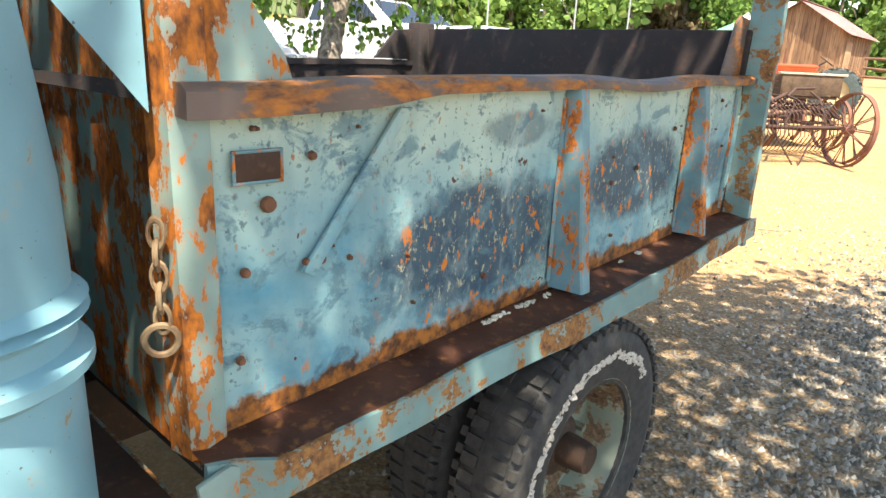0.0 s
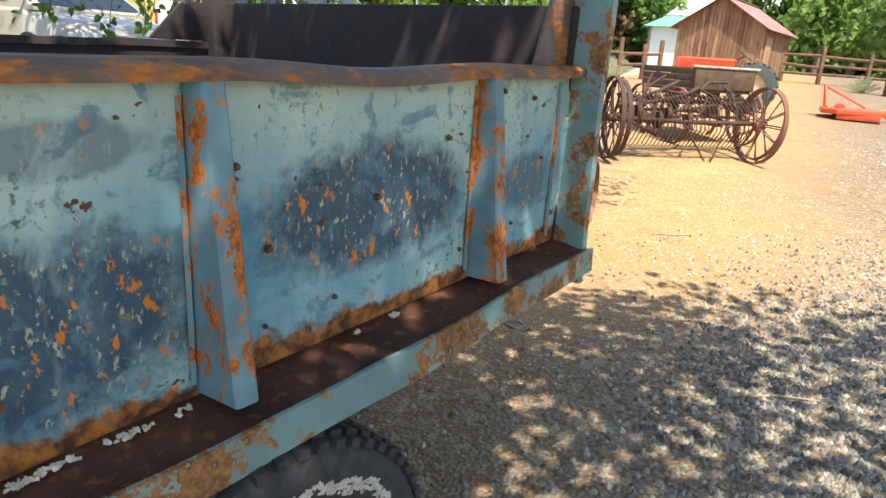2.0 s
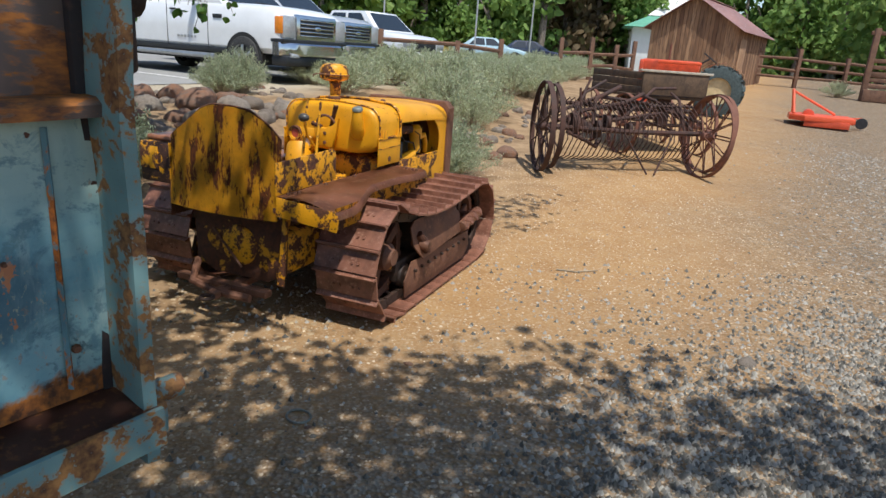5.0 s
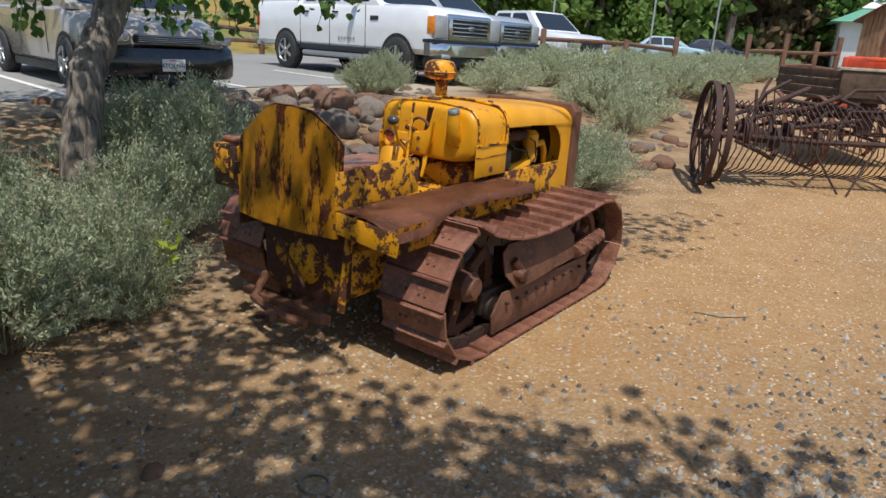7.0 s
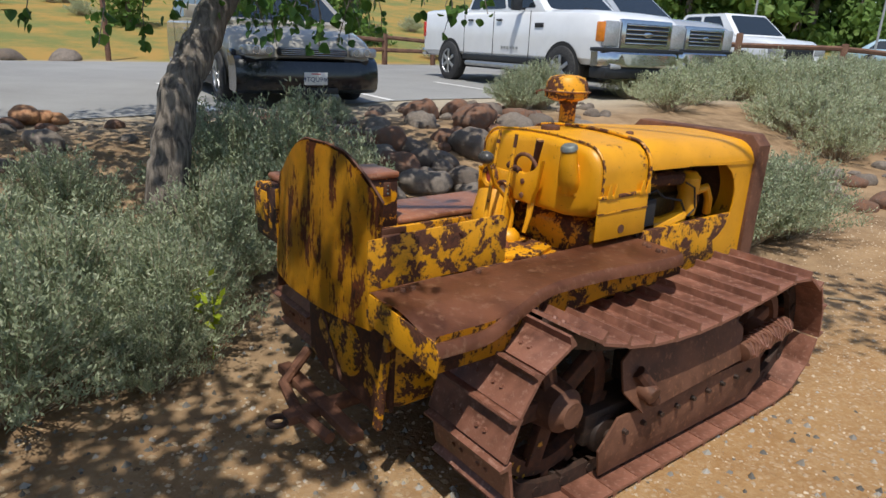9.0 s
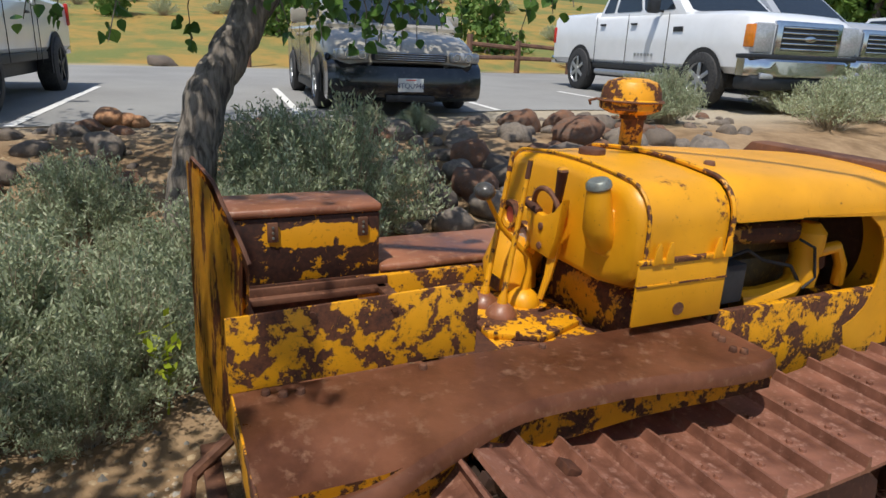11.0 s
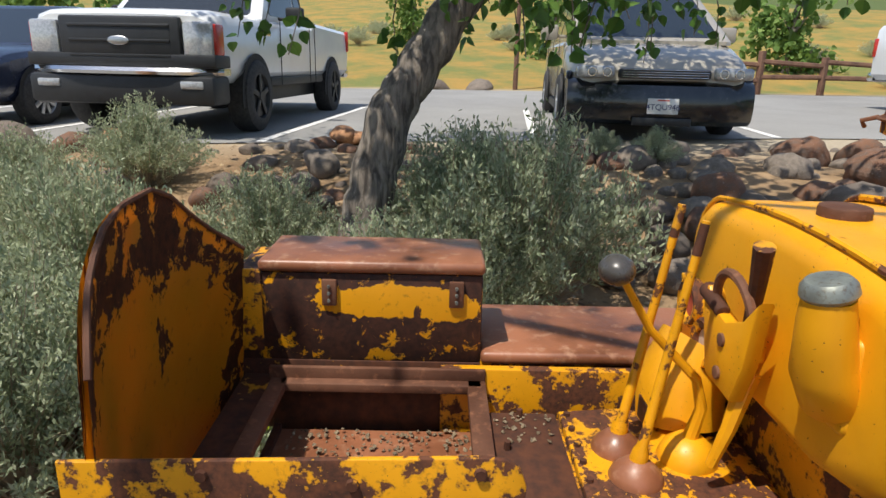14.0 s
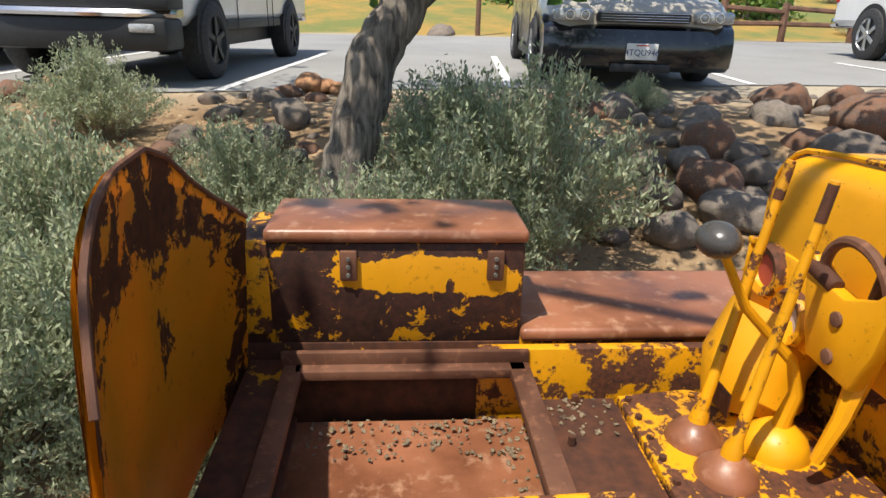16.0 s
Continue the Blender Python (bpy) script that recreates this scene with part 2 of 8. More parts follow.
m_yellow_half = worn_paint("half_rusted_yellow_paint", (0.64, 0.27, 0.008), (0.11, 0.036, 0.014), 0.56, 12.0)
m_toolbox = patch_paint("rusted_toolbox_paint", YELLOW, (0.070, 0.024, 0.012), (0.028, 0.010, 0.006), (((-0.42, -0.42, 0.935), (0, 0.20, 0.042)), ((-0.42, -0.29, 0.925), (0, 0.09, 0.04))), 0.27)
m_yellow_back = patch_paint("seat_back_paint", (0.72, 0.33, 0.012), (0.13, 0.042, 0.014), (0.045, 0.016, 0.008), (((-0.02, -0.8, 0.86), (0.36, 0, 0.25)), ((0.05, -0.8, 0.98), (0.22, 0, 0.14))), 0.40, 7.0)
m_yellow_streaked = worn_paint("streaked_yellow_paint", (0.70, 0.33, 0.010), (0.24, 0.062, 0.012), 0.38, 15.0, (0.05, 0.018, 0.009), (1, 1, 0.3), 0.2, 0.5)
m_lever = worn_paint("chipped_lever_paint", YELLOW, (0.16, 0.05, 0.012), 0.30, 22.0)
# yellow darkened to brown, with the shadow under the hood in the colour
m_engine = rusty("shaded_yellow_casting", (0.045, 0.030, 0.014), (0.13, 0.075, 0.022), (0.26, 0.145, 0.03), 9.0, 0.6)
m_rust = rusty("brown_rust", (0.085, 0.034, 0.018), (0.17, 0.075, 0.042), (0.26, 0.115, 0.06))
m_rust_flat = rusty("smooth_rusted_sheet", (0.15, 0.055, 0.026), (0.33, 0.130, 0.065), (0.42, 0.23, 0.14), 4.0, 0.42, 0.25, spec=0.55)
m_track = rusty("track_iron", (0.10, 0.040, 0.024), (0.25, 0.105, 0.065), (0.36, 0.20, 0.145), 7.0, 0.5, 0.35, spec=0.5)
m_dark_iron = rusty("dark_oily_iron", (0.022, 0.014, 0.010), (0.055, 0.028, 0.018), (0.10, 0.05, 0.03), 7.0, 0.7)
m_black = simple("black_rubber", (0.022, 0.022, 0.024), 0.8, vary=0.3)
m_grey_metal = rusty("bare_grey_metal", (0.20, 0.21, 0.19), (0.30, 0.32, 0.28), (0.16, 0.11, 0.07), 18.0, 0.5, 0.2, 0.6)
m_knob = simple("worn_black_knob", (0.06, 0.055, 0.05), 0.3, vary=0.3)
m_debris = rusty("dry_leaf_litter", (0.12, 0.085, 0.05), (0.25, 0.19, 0.12), (0.42, 0.36, 0.27), 30.0, 0.95, 0.8)
m_wood_old = rusty("weathered_wood", (0.05, 0.03, 0.02), (0.12, 0.075, 0.045), (0.18, 0.12, 0.08), 8.0, 0.85, 0.4)
m_gravel_bit = Nodes("pebbles")
_r = m_gravel_bit.island()
m_gravel_bit = m_gravel_bit.done(m_gravel_bit.mix(m_gravel_bit.ramp(_r, 0.2, 1.0), (0.10, 0.092, 0.078), (0.42, 0.385, 0.33)), 0.85)


# ---- terrain ----
def smooth01(a):
    a = max(0.0, min(1.0, a))
    return a * a * (3 - 2 * a)


def across(x, y):
    """Distance towards the tractor from the origin, square to the parking lot's edge."""
    return 0.87 * x - 0.493 * y


def terrain(x, y):
    c = across(x, y)
    low = 0.03 * max(0.0, min(y, 10.0) - 7.0) + 0.052 * max(0.0, min(y, 40.0) - 10.0)
    lot = 0.73 + 0.012 * max(-20.0, min(y, 60.0) - 9.0)
    k = smooth01((-3.1 - c) / 3.2)
    z = low + (lot - low) * k
    z += 0.12 * max(0.0, min(-19.5 - c, 150.0))
    if -6.4 < c < -2.0:
        z += 0.05 * noise.noise((x * 1.3, y * 1.3, 0)) * smooth01((-2.2 - c) / 1.0)
    elif c > -2.5:
        z += 0.012 * noise.noise((x * 0.9, y * 0.9, 3))
    if c < -30:
        z += 1.5 * noise.noise((x * 0.03, y * 0.03, 5))
    return z


def spread(lo, hi, fine_lo, fine_hi, step, grow=1.22):
    vals = list(np.arange(fine_lo, fine_hi, step))
    s, v = step, fine_hi
    while v < hi:
        vals.append(v)
        s *= grow
        v += s
    vals.append(hi)
    s, v = step * grow, fine_lo - step * grow
    while v > lo:
        vals.insert(0, v)
        s *= grow
        v -= s
    vals.insert(0, lo)
    return vals


def ground_mesh(name, xs, ys, height, keep=None):
    verts = [(x, y, height(x, y)) for y in ys for x in xs]
    w = len(xs)
    faces = [(j * w + i, j * w + i + 1, (j + 1) * w + i + 1, (j + 1) * w + i) for j in range(len(ys) - 1) for i in range(w - 1)]
    me = bpy.data.meshes.new(name)
    me.from_pydata(verts, [], faces)
    me.shade_smooth()
    return me


g = Nodes("dirt_and_gravel")
pos = g.where(world=True)
along = g.node("ShaderNodeVectorMath")
along.operation = "DOT_PRODUCT"
g.t.links.new(pos, along.inputs[0])
along.inputs[1].default_value = (0.87, -0.493, 0.0)
side = along.outputs["Value"]
wob = g.noise(0.55, 5, 0.6, pos)
wob2 = g.noise(2.6, 5, 0.65, pos)
fine = g.noise(30.0, 6, 0.7, pos)
stones = g.cells(48.0, pos)
stone_d = g.cells(48.0, pos, "Distance")
stones_big = g.cells(17.0, pos)
gravel_tone = g.mix(g.ramp(stones, 0.15, 0.85), (0.085, 0.078, 0.066), (0.36, 0.32, 0.26))
gravel_tone = g.mix(g.ramp(stone_d, 0.35, 0.75, 0.0, 0.75), gravel_tone, (0.060, 0.050, 0.040))
gravel_tone = g.mix(g.ramp(stones_big, 0.70, 0.85, 0.0, 0.55), gravel_tone, (0.44, 0.40, 0.33))
dirt = g.mix(g.ramp(wob2, 0.3, 0.7), (0.31, 0.165, 0.065), (0.40, 0.24, 0.105))
dirt = g.mix(g.ramp(fine, 0.45, 0.8), dirt, (0.47, 0.32, 0.175))
dirt = g.mix(g.ramp(g.cells(70.0, pos), 0.72, 0.9, 0.0, 0.55), dirt, (0.54, 0.42, 0.29))
dirt = g.mix(g.ramp(g.noise(9.0, 6, 0.7, pos), 0.55, 0.72, 0.0, 0.5), dirt, (0.27, 0.15, 0.07))
litter = g.mix(g.ramp(wob2, 0.35, 0.65), (0.21, 0.135, 0.075), (0.38, 0.26, 0.15))
pale = g.mix(g.ramp(fine, 0.3, 0.7), (0.33, 0.27, 0.19), (0.50, 0.43, 0.32))
edge_noise = g.maths("ADD", g.maths("MULTIPLY", wob, 0.75), g.maths("MULTIPLY", wob2, 0.25))
def shifted(width):
    n_ = g.node("ShaderNodeMath")
    n_.operation = "MULTIPLY_ADD"
    g.t.links.new(edge_noise, n_.inputs[0])
    n_.inputs[1].default_value = width
    g.t.links.new(side, n_.inputs[2])
    return n_.outputs[0]
to_dirt = g.ramp(shifted(2.2), -1.3, 0.4)
to_gravel = g.ramp(shifted(3.4), 1.5, 4.2)
gy = g.axis(1, True)
near = g.ramp(gy, 5.4, 3.4)
to_gravel = g.maths("MAXIMUM", to_gravel, g.maths("MULTIPLY", near, g.ramp(shifted(2.0), -0.9, 0.9)))
bank = g.ramp(shifted(1.6), -6.6, -5.2)
col = g.mix(bank, pale, litter)
col = g.mix(to_dirt, col, dirt)
gravel_share = g.maths("MULTIPLY", to_gravel, g.ramp(fine, 0.35, 0.60, 0.25, 0.95))
col = g.mix(gravel_share, col, gravel_tone)
meadow = g.mix(g.ramp(g.noise(0.5, 8, 0.7, pos), 0.40, 0.60), (0.36, 0.225, 0.065), (0.17, 0.185, 0.06))
col = g.mix(g.ramp(side, -18.6, -19.6), col, meadow)
col = g.mix(g.maths("MULTIPLY", g.ramp(gy, 60.0, 75.0), 1.0), col, (0.10, 0.13, 0.045))
g.bump(g.maths("ADD", g.maths("MULTIPLY", stone_d, to_gravel), g.maths("MULTIPLY", fine, 0.6)), 1.0, 0.02)
m_ground = g.done(col, 0.95, spec=0.15)

ground = new("ground", ground_mesh("ground", spread(-420, 420, -7, 9, 0.14), spread(-420, 420, -3, 15, 0.14), terrain))
ground.data.materials.append(m_ground)
tagged(ground, "tan dirt and grey gravel ground rising to a meadow", "ground", kind="structure")


# ---- dump truck ----
TRUCK = pose(-0.159, 0.695, 0, 0, 0, -39.77)     # local x outwards from the near side, y rearwards
def zb(s): return 0.856 + 0.034 * s              # bottom of the side
def zt(s): return 1.452 + 0.019 * s              # underside of the rail


n = Nodes("faded_blue_truck_paint")
at = n.where()
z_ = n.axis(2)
y_ = n.axis(1)
clouds = n.noise(2.3, 6, 0.6, at, 0.4)
mid = n.noise(7.0, 7, 0.65, at, 0.2)
small = n.noise(26.0, 6, 0.62, at)
drip = n.noise(9.0, 4, 0.5, n.where((1, 1, 0.12)))
grain = n.noise(90.0, 3, 0.5, at)
base = n.mix(n.ramp(clouds, 0.35, 0.65), (0.085, 0.27, 0.37), (0.36, 0.51, 0.48))
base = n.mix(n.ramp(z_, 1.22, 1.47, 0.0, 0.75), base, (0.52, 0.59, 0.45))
base = n.mix(n.ramp(drip, 0.52, 0.72, 0.0, 0.5), base, (0.10, 0.22, 0.27))
def worn_patch(cy, cz, ry, rz):
    sub = n.node("ShaderNodeVectorMath")
    sub.operation = "SUBTRACT"
    n.t.links.new(at, sub.inputs[0])
    sub.inputs[1].default_value = (0, cy, cz)
    mul = n.node("ShaderNodeVectorMath")
    mul.operation = "MULTIPLY"
    n.t.links.new(sub.outputs[0], mul.inputs[0])
    mul.inputs[1].default_value = (0, 1 / ry, 1 / rz)
    length = n.node("ShaderNodeVectorMath")
    length.operation = "LENGTH"
    n.t.links.new(mul.outputs[0], length.inputs[0])
    reach = n.maths("ADD", n.maths("MULTIPLY", length.outputs["Value"], 0.5), n.maths("MULTIPLY", n.maths("ADD", n.maths("MULTIPLY", mid, 0.6), n.maths("MULTIPLY", small, 0.4)), 0.62))
    return n.ramp(reach, 0.86, 0.70)
band = n.maths("MAXIMUM", n.maths("MAXIMUM", worn_patch(0.74, 1.09, 0.36, 0.17), worn_patch(1.54, 1.19, 0.34, 0.15)), n.maths("MAXIMUM", n.maths("MULTIPLY", worn_patch(2.22, 1.17, 0.15, 0.10), 0.7), n.maths("MULTIPLY", worn_patch(0.86, 1.37, 0.14, 0.045), 0.6)))
base = n.mix(n.maths("MULTIPLY", band, 0.92), base, n.mix(n.ramp(small, 0.35, 0.65), (0.016, 0.042, 0.085), (0.045, 0.085, 0.115)))
scrape = n.ramp(n.noise(52.0, 5, 0.7, n.where((1, 1.3, 0.7))), 0.585, 0.615)
base = n.mix(n.maths("MULTIPLY", scrape, n.maths("MULTIPLY", band, 0.85)), base, (0.46, 0.43, 0.28))
chips = n.ramp(n.noise(48.0, 4, 0.6, n.where((1, 1, 0.7))), 0.64, 0.66)
base = n.mix(n.maths("MULTIPLY", chips, n.ramp(clouds, 0.40, 0.60)), base, (0.38, 0.17, 0.06))
pale_rub = n.ramp(n.noise(5.0, 6, 0.7, n.where((1, 1, 0.35)), 0.5), 0.57, 0.70, 0.0, 0.5)
base = n.mix(pale_rub, base, (0.48, 0.58, 0.54))
blotch = n.ramp(n.noise(11.0, 7, 0.7, n.where((1, 0.8, 1)), 0.6), 0.535, 0.60, 0.0, 0.75)
base = n.mix(blotch, base, n.mix(n.ramp(small, 0.4, 0.6), (0.06, 0.15, 0.21), (0.12, 0.22, 0.25)))
orange = n.ramp(n.noise(24.0, 6, 0.66, n.where((1, 1, 0.6))), 0.60, 0.615)
low_edge = n.ramp(n.maths("SUBTRACT", z_, n.maths("MULTIPLY", y_, 0.034)), 1.00, 0.87)
base = n.mix(n.maths("MULTIPLY", orange, n.maths("ADD", n.maths("MULTIPLY", low_edge, 0.9), n.maths("MULTIPLY", band, 0.9))), base, (0.66, 0.19, 0.015))
rust_low = n.ramp(n.maths("ADD", n.maths("MULTIPLY", low_edge, 0.5), n.maths("MULTIPLY", mid, 0.62)), 0.66, 0.72)
base = n.mix(rust_low, base, n.mix(n.ramp(small, 0.4, 0.6), (0.07, 0.032, 0.02), (0.42, 0.145, 0.03)))
dots = n.ramp(n.noise(13.0, 4, 0.55, at), 0.69, 0.70)
navy = n.ramp(n.noise(60.0, 4, 0.6, at), 0.60, 0.63)
base = n.mix(n.maths("MULTIPLY", navy, n.ramp(clouds, 0.45, 0.6, 0.1, 0.8)), base, (0.035, 0.075, 0.105))
base = n.mix(dots, base, (0.10, 0.04, 0.022))
n.bump(n.maths("ADD", n.maths("MULTIPLY", small, 0.5), n.maths("MULTIPLY", clouds, 0.8)), 0.35, 0.006)
m_truck = n.done(base, n.ramp(small, 0.3, 0.7, 0.42, 0.62), spec=0.35)

TEAL = (0.22, 0.36, 0.37)
m_truck_rib = worn_paint("blue_paint_over_orange_rust", (0.11, 0.22, 0.26), (0.56, 0.16, 0.02), 0.43, 15.0, (0.10, 0.035, 0.015), (1, 1, 0.6), 0.3, 0.5)
m_truck_edge = worn_paint("faded_teal_edge_paint", (0.16, 0.27, 0.27), (0.34, 0.16, 0.05), 0.44, 9.0, (0.09, 0.035, 0.018), fade=0.25, rough=0.5)
m_truck_front = worn_paint("rust_eaten_blue_paint", (0.22, 0.32, 0.30), (0.56, 0.17, 0.02), 0.49, 10.0, (0.11, 0.035, 0.014), (1, 1, 0.55), 0.25, 0.5)
m_rail = worn_paint("rust_brown_rail", (0.12, 0.085, 0.075), (0.46, 0.165, 0.035), 0.44, 10.0, (0.09, 0.045, 0.035), (1, 0.4, 1), 0.35, 0.55)
m_ledge = rusty("rusted_ledge", (0.085, 0.038, 0.030), (0.19, 0.085, 0.058), (0.46, 0.20, 0.07), 5.0, 0.5)
# near-black on the far side, rail, floor and tailgate paints in bed shade
m_inside = rusty("bed_interior_in_shade", (0.020, 0.017, 0.018), (0.040, 0.030, 0.030), (0.08, 0.04, 0.03), 4.0, 0.85)
m_cab = worn_paint("pale_blue_cab_paint", (0.17, 0.34, 0.41), (0.35, 0.30, 0.2), 0.10, 5.0, (0.06, 0.09, 0.10), fade=0.25, rough=0.4)
m_chain = rusty("rusty_chain", (0.14, 0.085, 0.05), (0.25, 0.18, 0.11), (0.3, 0.16, 0.07), 20.0)

truck = thing("dump_truck", TRUCK, "old dump truck with faded blue rust-eaten steel bed", "truck")
BED_L, BED_W = 2.52, 1.90

# near side wall, gently buckled
def side_wall(x, flip=1.0):
    bm = BM()
    def f(u, v):
        s = u * 2.46
        z = zb(s) + (zt(s) + 0.01 - zb(s)) * v
        dent = 0.008 * noise.noise((s * 2.2, z * 2.6, 1.7)) + 0.01 * math.sin(math.pi * v) * noise.noise((s * 1.1, 4.0, 2.0))
        return Vector((x + dent, s, z))
    sheet(bm, f, 60, 22)
    fs = list(bm.faces)
    ext = bmesh.ops.extrude_face_region(bm, geom=fs)
    bmesh.ops.translate(bm, verts=[v for v in ext["geom"] if isinstance(v, bmesh.types.BMVert)], vec=(-0.012 * flip, 0, 0))
    bmesh.ops.recalc_face_normals(bm, faces=bm.faces)
    return bm
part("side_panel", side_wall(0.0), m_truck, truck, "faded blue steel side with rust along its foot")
part("side_panel", side_wall(-BED_W, -1.0), m_inside, truck, "inner face of the far side, bed shade in its colour")

# slot in the side: a plate set into a rim
bm = BM(); box(bm, 0.010, 0.014, 0.072, 0.158, 1.315, 1.362, 0.001); part("slot", bm, m_dark_iron, truck, "dark rectangular slot")
bm = BM()
for a, b, c, d in ((0.066, 0.164, 1.362, 1.368), (0.066, 0.164, 1.309, 1.315), (0.066, 0.072, 1.315, 1.362), (0.158, 0.164, 1.315, 1.362)):
    box(bm, 0.008, 0.015, a, b, c, d, 0.0015)
part("slot_rim", bm, m_truck_rib, truck)

# slanting brace pressed into the front panel
bm = BM()
plate(bm, [(0.20, 1.135), (0.225, 1.12), (0.475, 1.43), (0.440, 1.43)], 0.012, upright_x(0.006), 0.004)
part("brace", bm, m_truck, truck)
for yy, zz, rr in ((0.245, 1.150, 0.012), (0.262, 1.182, 0.006), (0.085, 1.155, 0.010), (0.212, 1.15, 0.008), (0.135, 1.270, 0.016)):
    bm = BM(); rod(bm, (0.004, yy, zz), (0.016, yy, zz), rr, rr * 0.8, 10, 0.002); part("bolt", bm, m_rust, truck)

# welded seam strips beside the ribs and along the rear edge of the side
for s0 in (1.058, 1.902, 2.36):
    bm = BM(); loft(bm, [[Vector((0.004, s0 - 0.006, z)), Vector((0.013 + 0.004 * noise.noise((s0, z * 30, 0)), s0, z)), Vector((0.004, s0 + 0.006, z))] for z in [zb(s0) + 0.03 + (zt(s0) - zb(s0) - 0.06) * k / 24 for k in range(25)]]); part("weld_seam", bm, m_truck_rib, truck)
rv = random.Random(77)
for yy, zz, rr in [(rv.uniform(0.05, 2.4), rv.uniform(0.95, 1.42), rv.uniform(0.004, 0.010)) for k in range(34)]:
    bm = BM(); rod(bm, (0.006, yy, zz + 0.034 * yy * 0.5), (0.0145, yy, zz + 0.034 * yy * 0.5), rr, rr * 0.7, 7); part("rust_blister", bm, m_rust, truck)
# ribs
for s0 in (1.098, 1.942):
    bm = BM()
    w = 0.034
    secs = []
    for v in (0.0, 0.25, 0.5, 0.75, 1.0):
        z = zb(s0) + 0.01 + (zt(s0) - zb(s0) - 0.01) * v
        out = 0.108 + (0.040 - 0.108) * v + 0.004 * noise.noise((s0 * 5, v * 7, 0))
        k = 0.018
        secs.append([Vector((0.002, s0 - w, z)), Vector((0.012, s0 - w, z)), Vector((out - 0.002, s0 - 0.024, z)), Vector((out + 0.003, s0 - 0.018, z)), Vector((out + 0.003, s0 + 0.020, z)), Vector((out - 0.004, s0 + w * 0.8, z)), Vector((0.002, s0 + w * 0.85, z))])
    loft(bm, secs)
    part("rib", bm, m_truck_rib, truck, "upright rib, blue paint over orange rust")

# top rail, dented along its length
def rail(x, out):
    bm = BM()
    secs = []
    for i in range(41):
        s = -0.02 + i / 40 * 2.46
        d = 0.012 * noise.noise((s * 2.3, 8.0, x)) + 0.006 * math.sin(s * 2.6)
        z = zt(s) + 0.006 + d
        drop = -0.012 - 0.020 * (1 - smooth01((s - 0.35) / 0.2))
        e = out * (0.045 + 0.012 * noise.noise((s * 1.9, 3.0, 0)))
        secs.append([Vector((x + 0.004 * out, s, z + drop)), Vector((x + e, s, z + drop - 0.004)), Vector((x + e * 1.05, s, z + 0.006)), Vector((x + e * 0.7, s, z + 0.018)), Vector((x - 0.02 * out, s, z + 0.020)), Vector((x - 0.024 * out, s, z - 0.01))])
    return loft(bm, secs)
part("top_rail", rail(0.0, 1.0), m_rail, truck, "bent rust-brown top rail")
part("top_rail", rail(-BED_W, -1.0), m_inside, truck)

# ledge along the foot, with a turned-down bright edge
def ledge_out(s):
    return 0.050 + 0.078 * smooth01((s + 0.02) / 0.10) + 0.026 * smooth01((s - 0.6) / 0.5) - 0.022 * smooth01((s - 1.75) / 0.3)
bm = BM()
sheet(bm, lambda u, v: Vector((-0.01 + (ledge_out(u * 2.5 - 0.03) + 0.01) * v, u * 2.5 - 0.03, zb(u * 2.5) - 0.004 - 0.012 * v + 0.006 * noise.noise((u * 14, v * 2, 0)))), 60, 6, 0.006)
part("ledge", bm, m_ledge, truck, "rusted ledge along the foot of the bed")
bm = BM()
secs = []
for i in range(51):
    s = -0.03 + i / 50 * 2.5
    o = ledge_out(s) + 0.004 * noise.noise((s * 4, 0, 9))
    z = zb(s) - 0.014 + 0.006 * noise.noise((s * 4, 2, 9))
    h = 0.075 + 0.01 * noise.noise((s * 3, 5, 1))
    secs.append([Vector((o - 0.004, s, z + 0.006)), Vector((o + 0.006, s, z + 0.005)), Vector((o + 0.010, s, z - h)), Vector((o - 0.012, s, z - h - 0.004)), Vector((o - 0.016, s, z - h + 0.01)), Vector((o - 0.006, s, z - 0.01))])
loft(bm, secs)
part("edge_beam", bm, m_truck_edge, truck, "teal edge beam with chipped paint")
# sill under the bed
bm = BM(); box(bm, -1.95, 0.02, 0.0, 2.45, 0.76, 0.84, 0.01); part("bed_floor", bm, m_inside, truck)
for xx in (-0.62, -1.42):
    bm = BM(); box(bm, xx - 0.05, xx + 0.05, -2.6, 2.35, 0.56, 0.75, 0.006); part("chassis_rail", bm, m_dark_iron, truck)

# front wall, its bent corner post and the shield above
bm = BM()
sheet(bm, lambda u, v: Vector((-BED_W + BED_W * u, -0.012 + 0.006 * noise.noise((u * 6, v * 3, 0)), 0.80 + (1.44 - 0.80) * v)), 40, 12, 0.012)
part("front_wall", bm, m_truck_front, truck, "front wall with orange rust breaking through")
bm = BM()
secs = []
for i in range(13):
    z = 0.83 + (1.95 - 0.83) * i / 12
    r = 0.004 * noise.noise((z * 6, 2, 2))
    secs.append([Vector((0.008 + r, 0.035, z)), Vector((0.014 + r, -0.004, z)), Vector((0.002, -0.030, z)), Vector((-0.055 + r, -0.040, z)), Vector((-0.060, -0.018, z)), Vector((-0.02, -0.008, z))])
loft(bm, secs)
part("corner_post", bm, m_truck_front, truck, "corner post, paint flaked to orange rust")
bm = BM()
plate(bm, [(-0.01, 1.45), (0.205, 1.462), (0.185, 1.52), (0.125, 1.60), (0.09, 1.70), (0.07, 1.95), (-0.01, 1.95)], 0.010, upright_x(-0.012), 0.003)
part("cab_shield_side", bm, m_truck_front, truck, "rusty side of the cab shield")
bm = BM()
plate(bm, [(-BED_W, 1.47), (-0.02, 1.47), (-0.02, 1.95), (-BED_W, 1.95)], 0.012, upright_y(-0.02))
part("cab_shield", bm, m_truck_front, truck)
bm = BM()
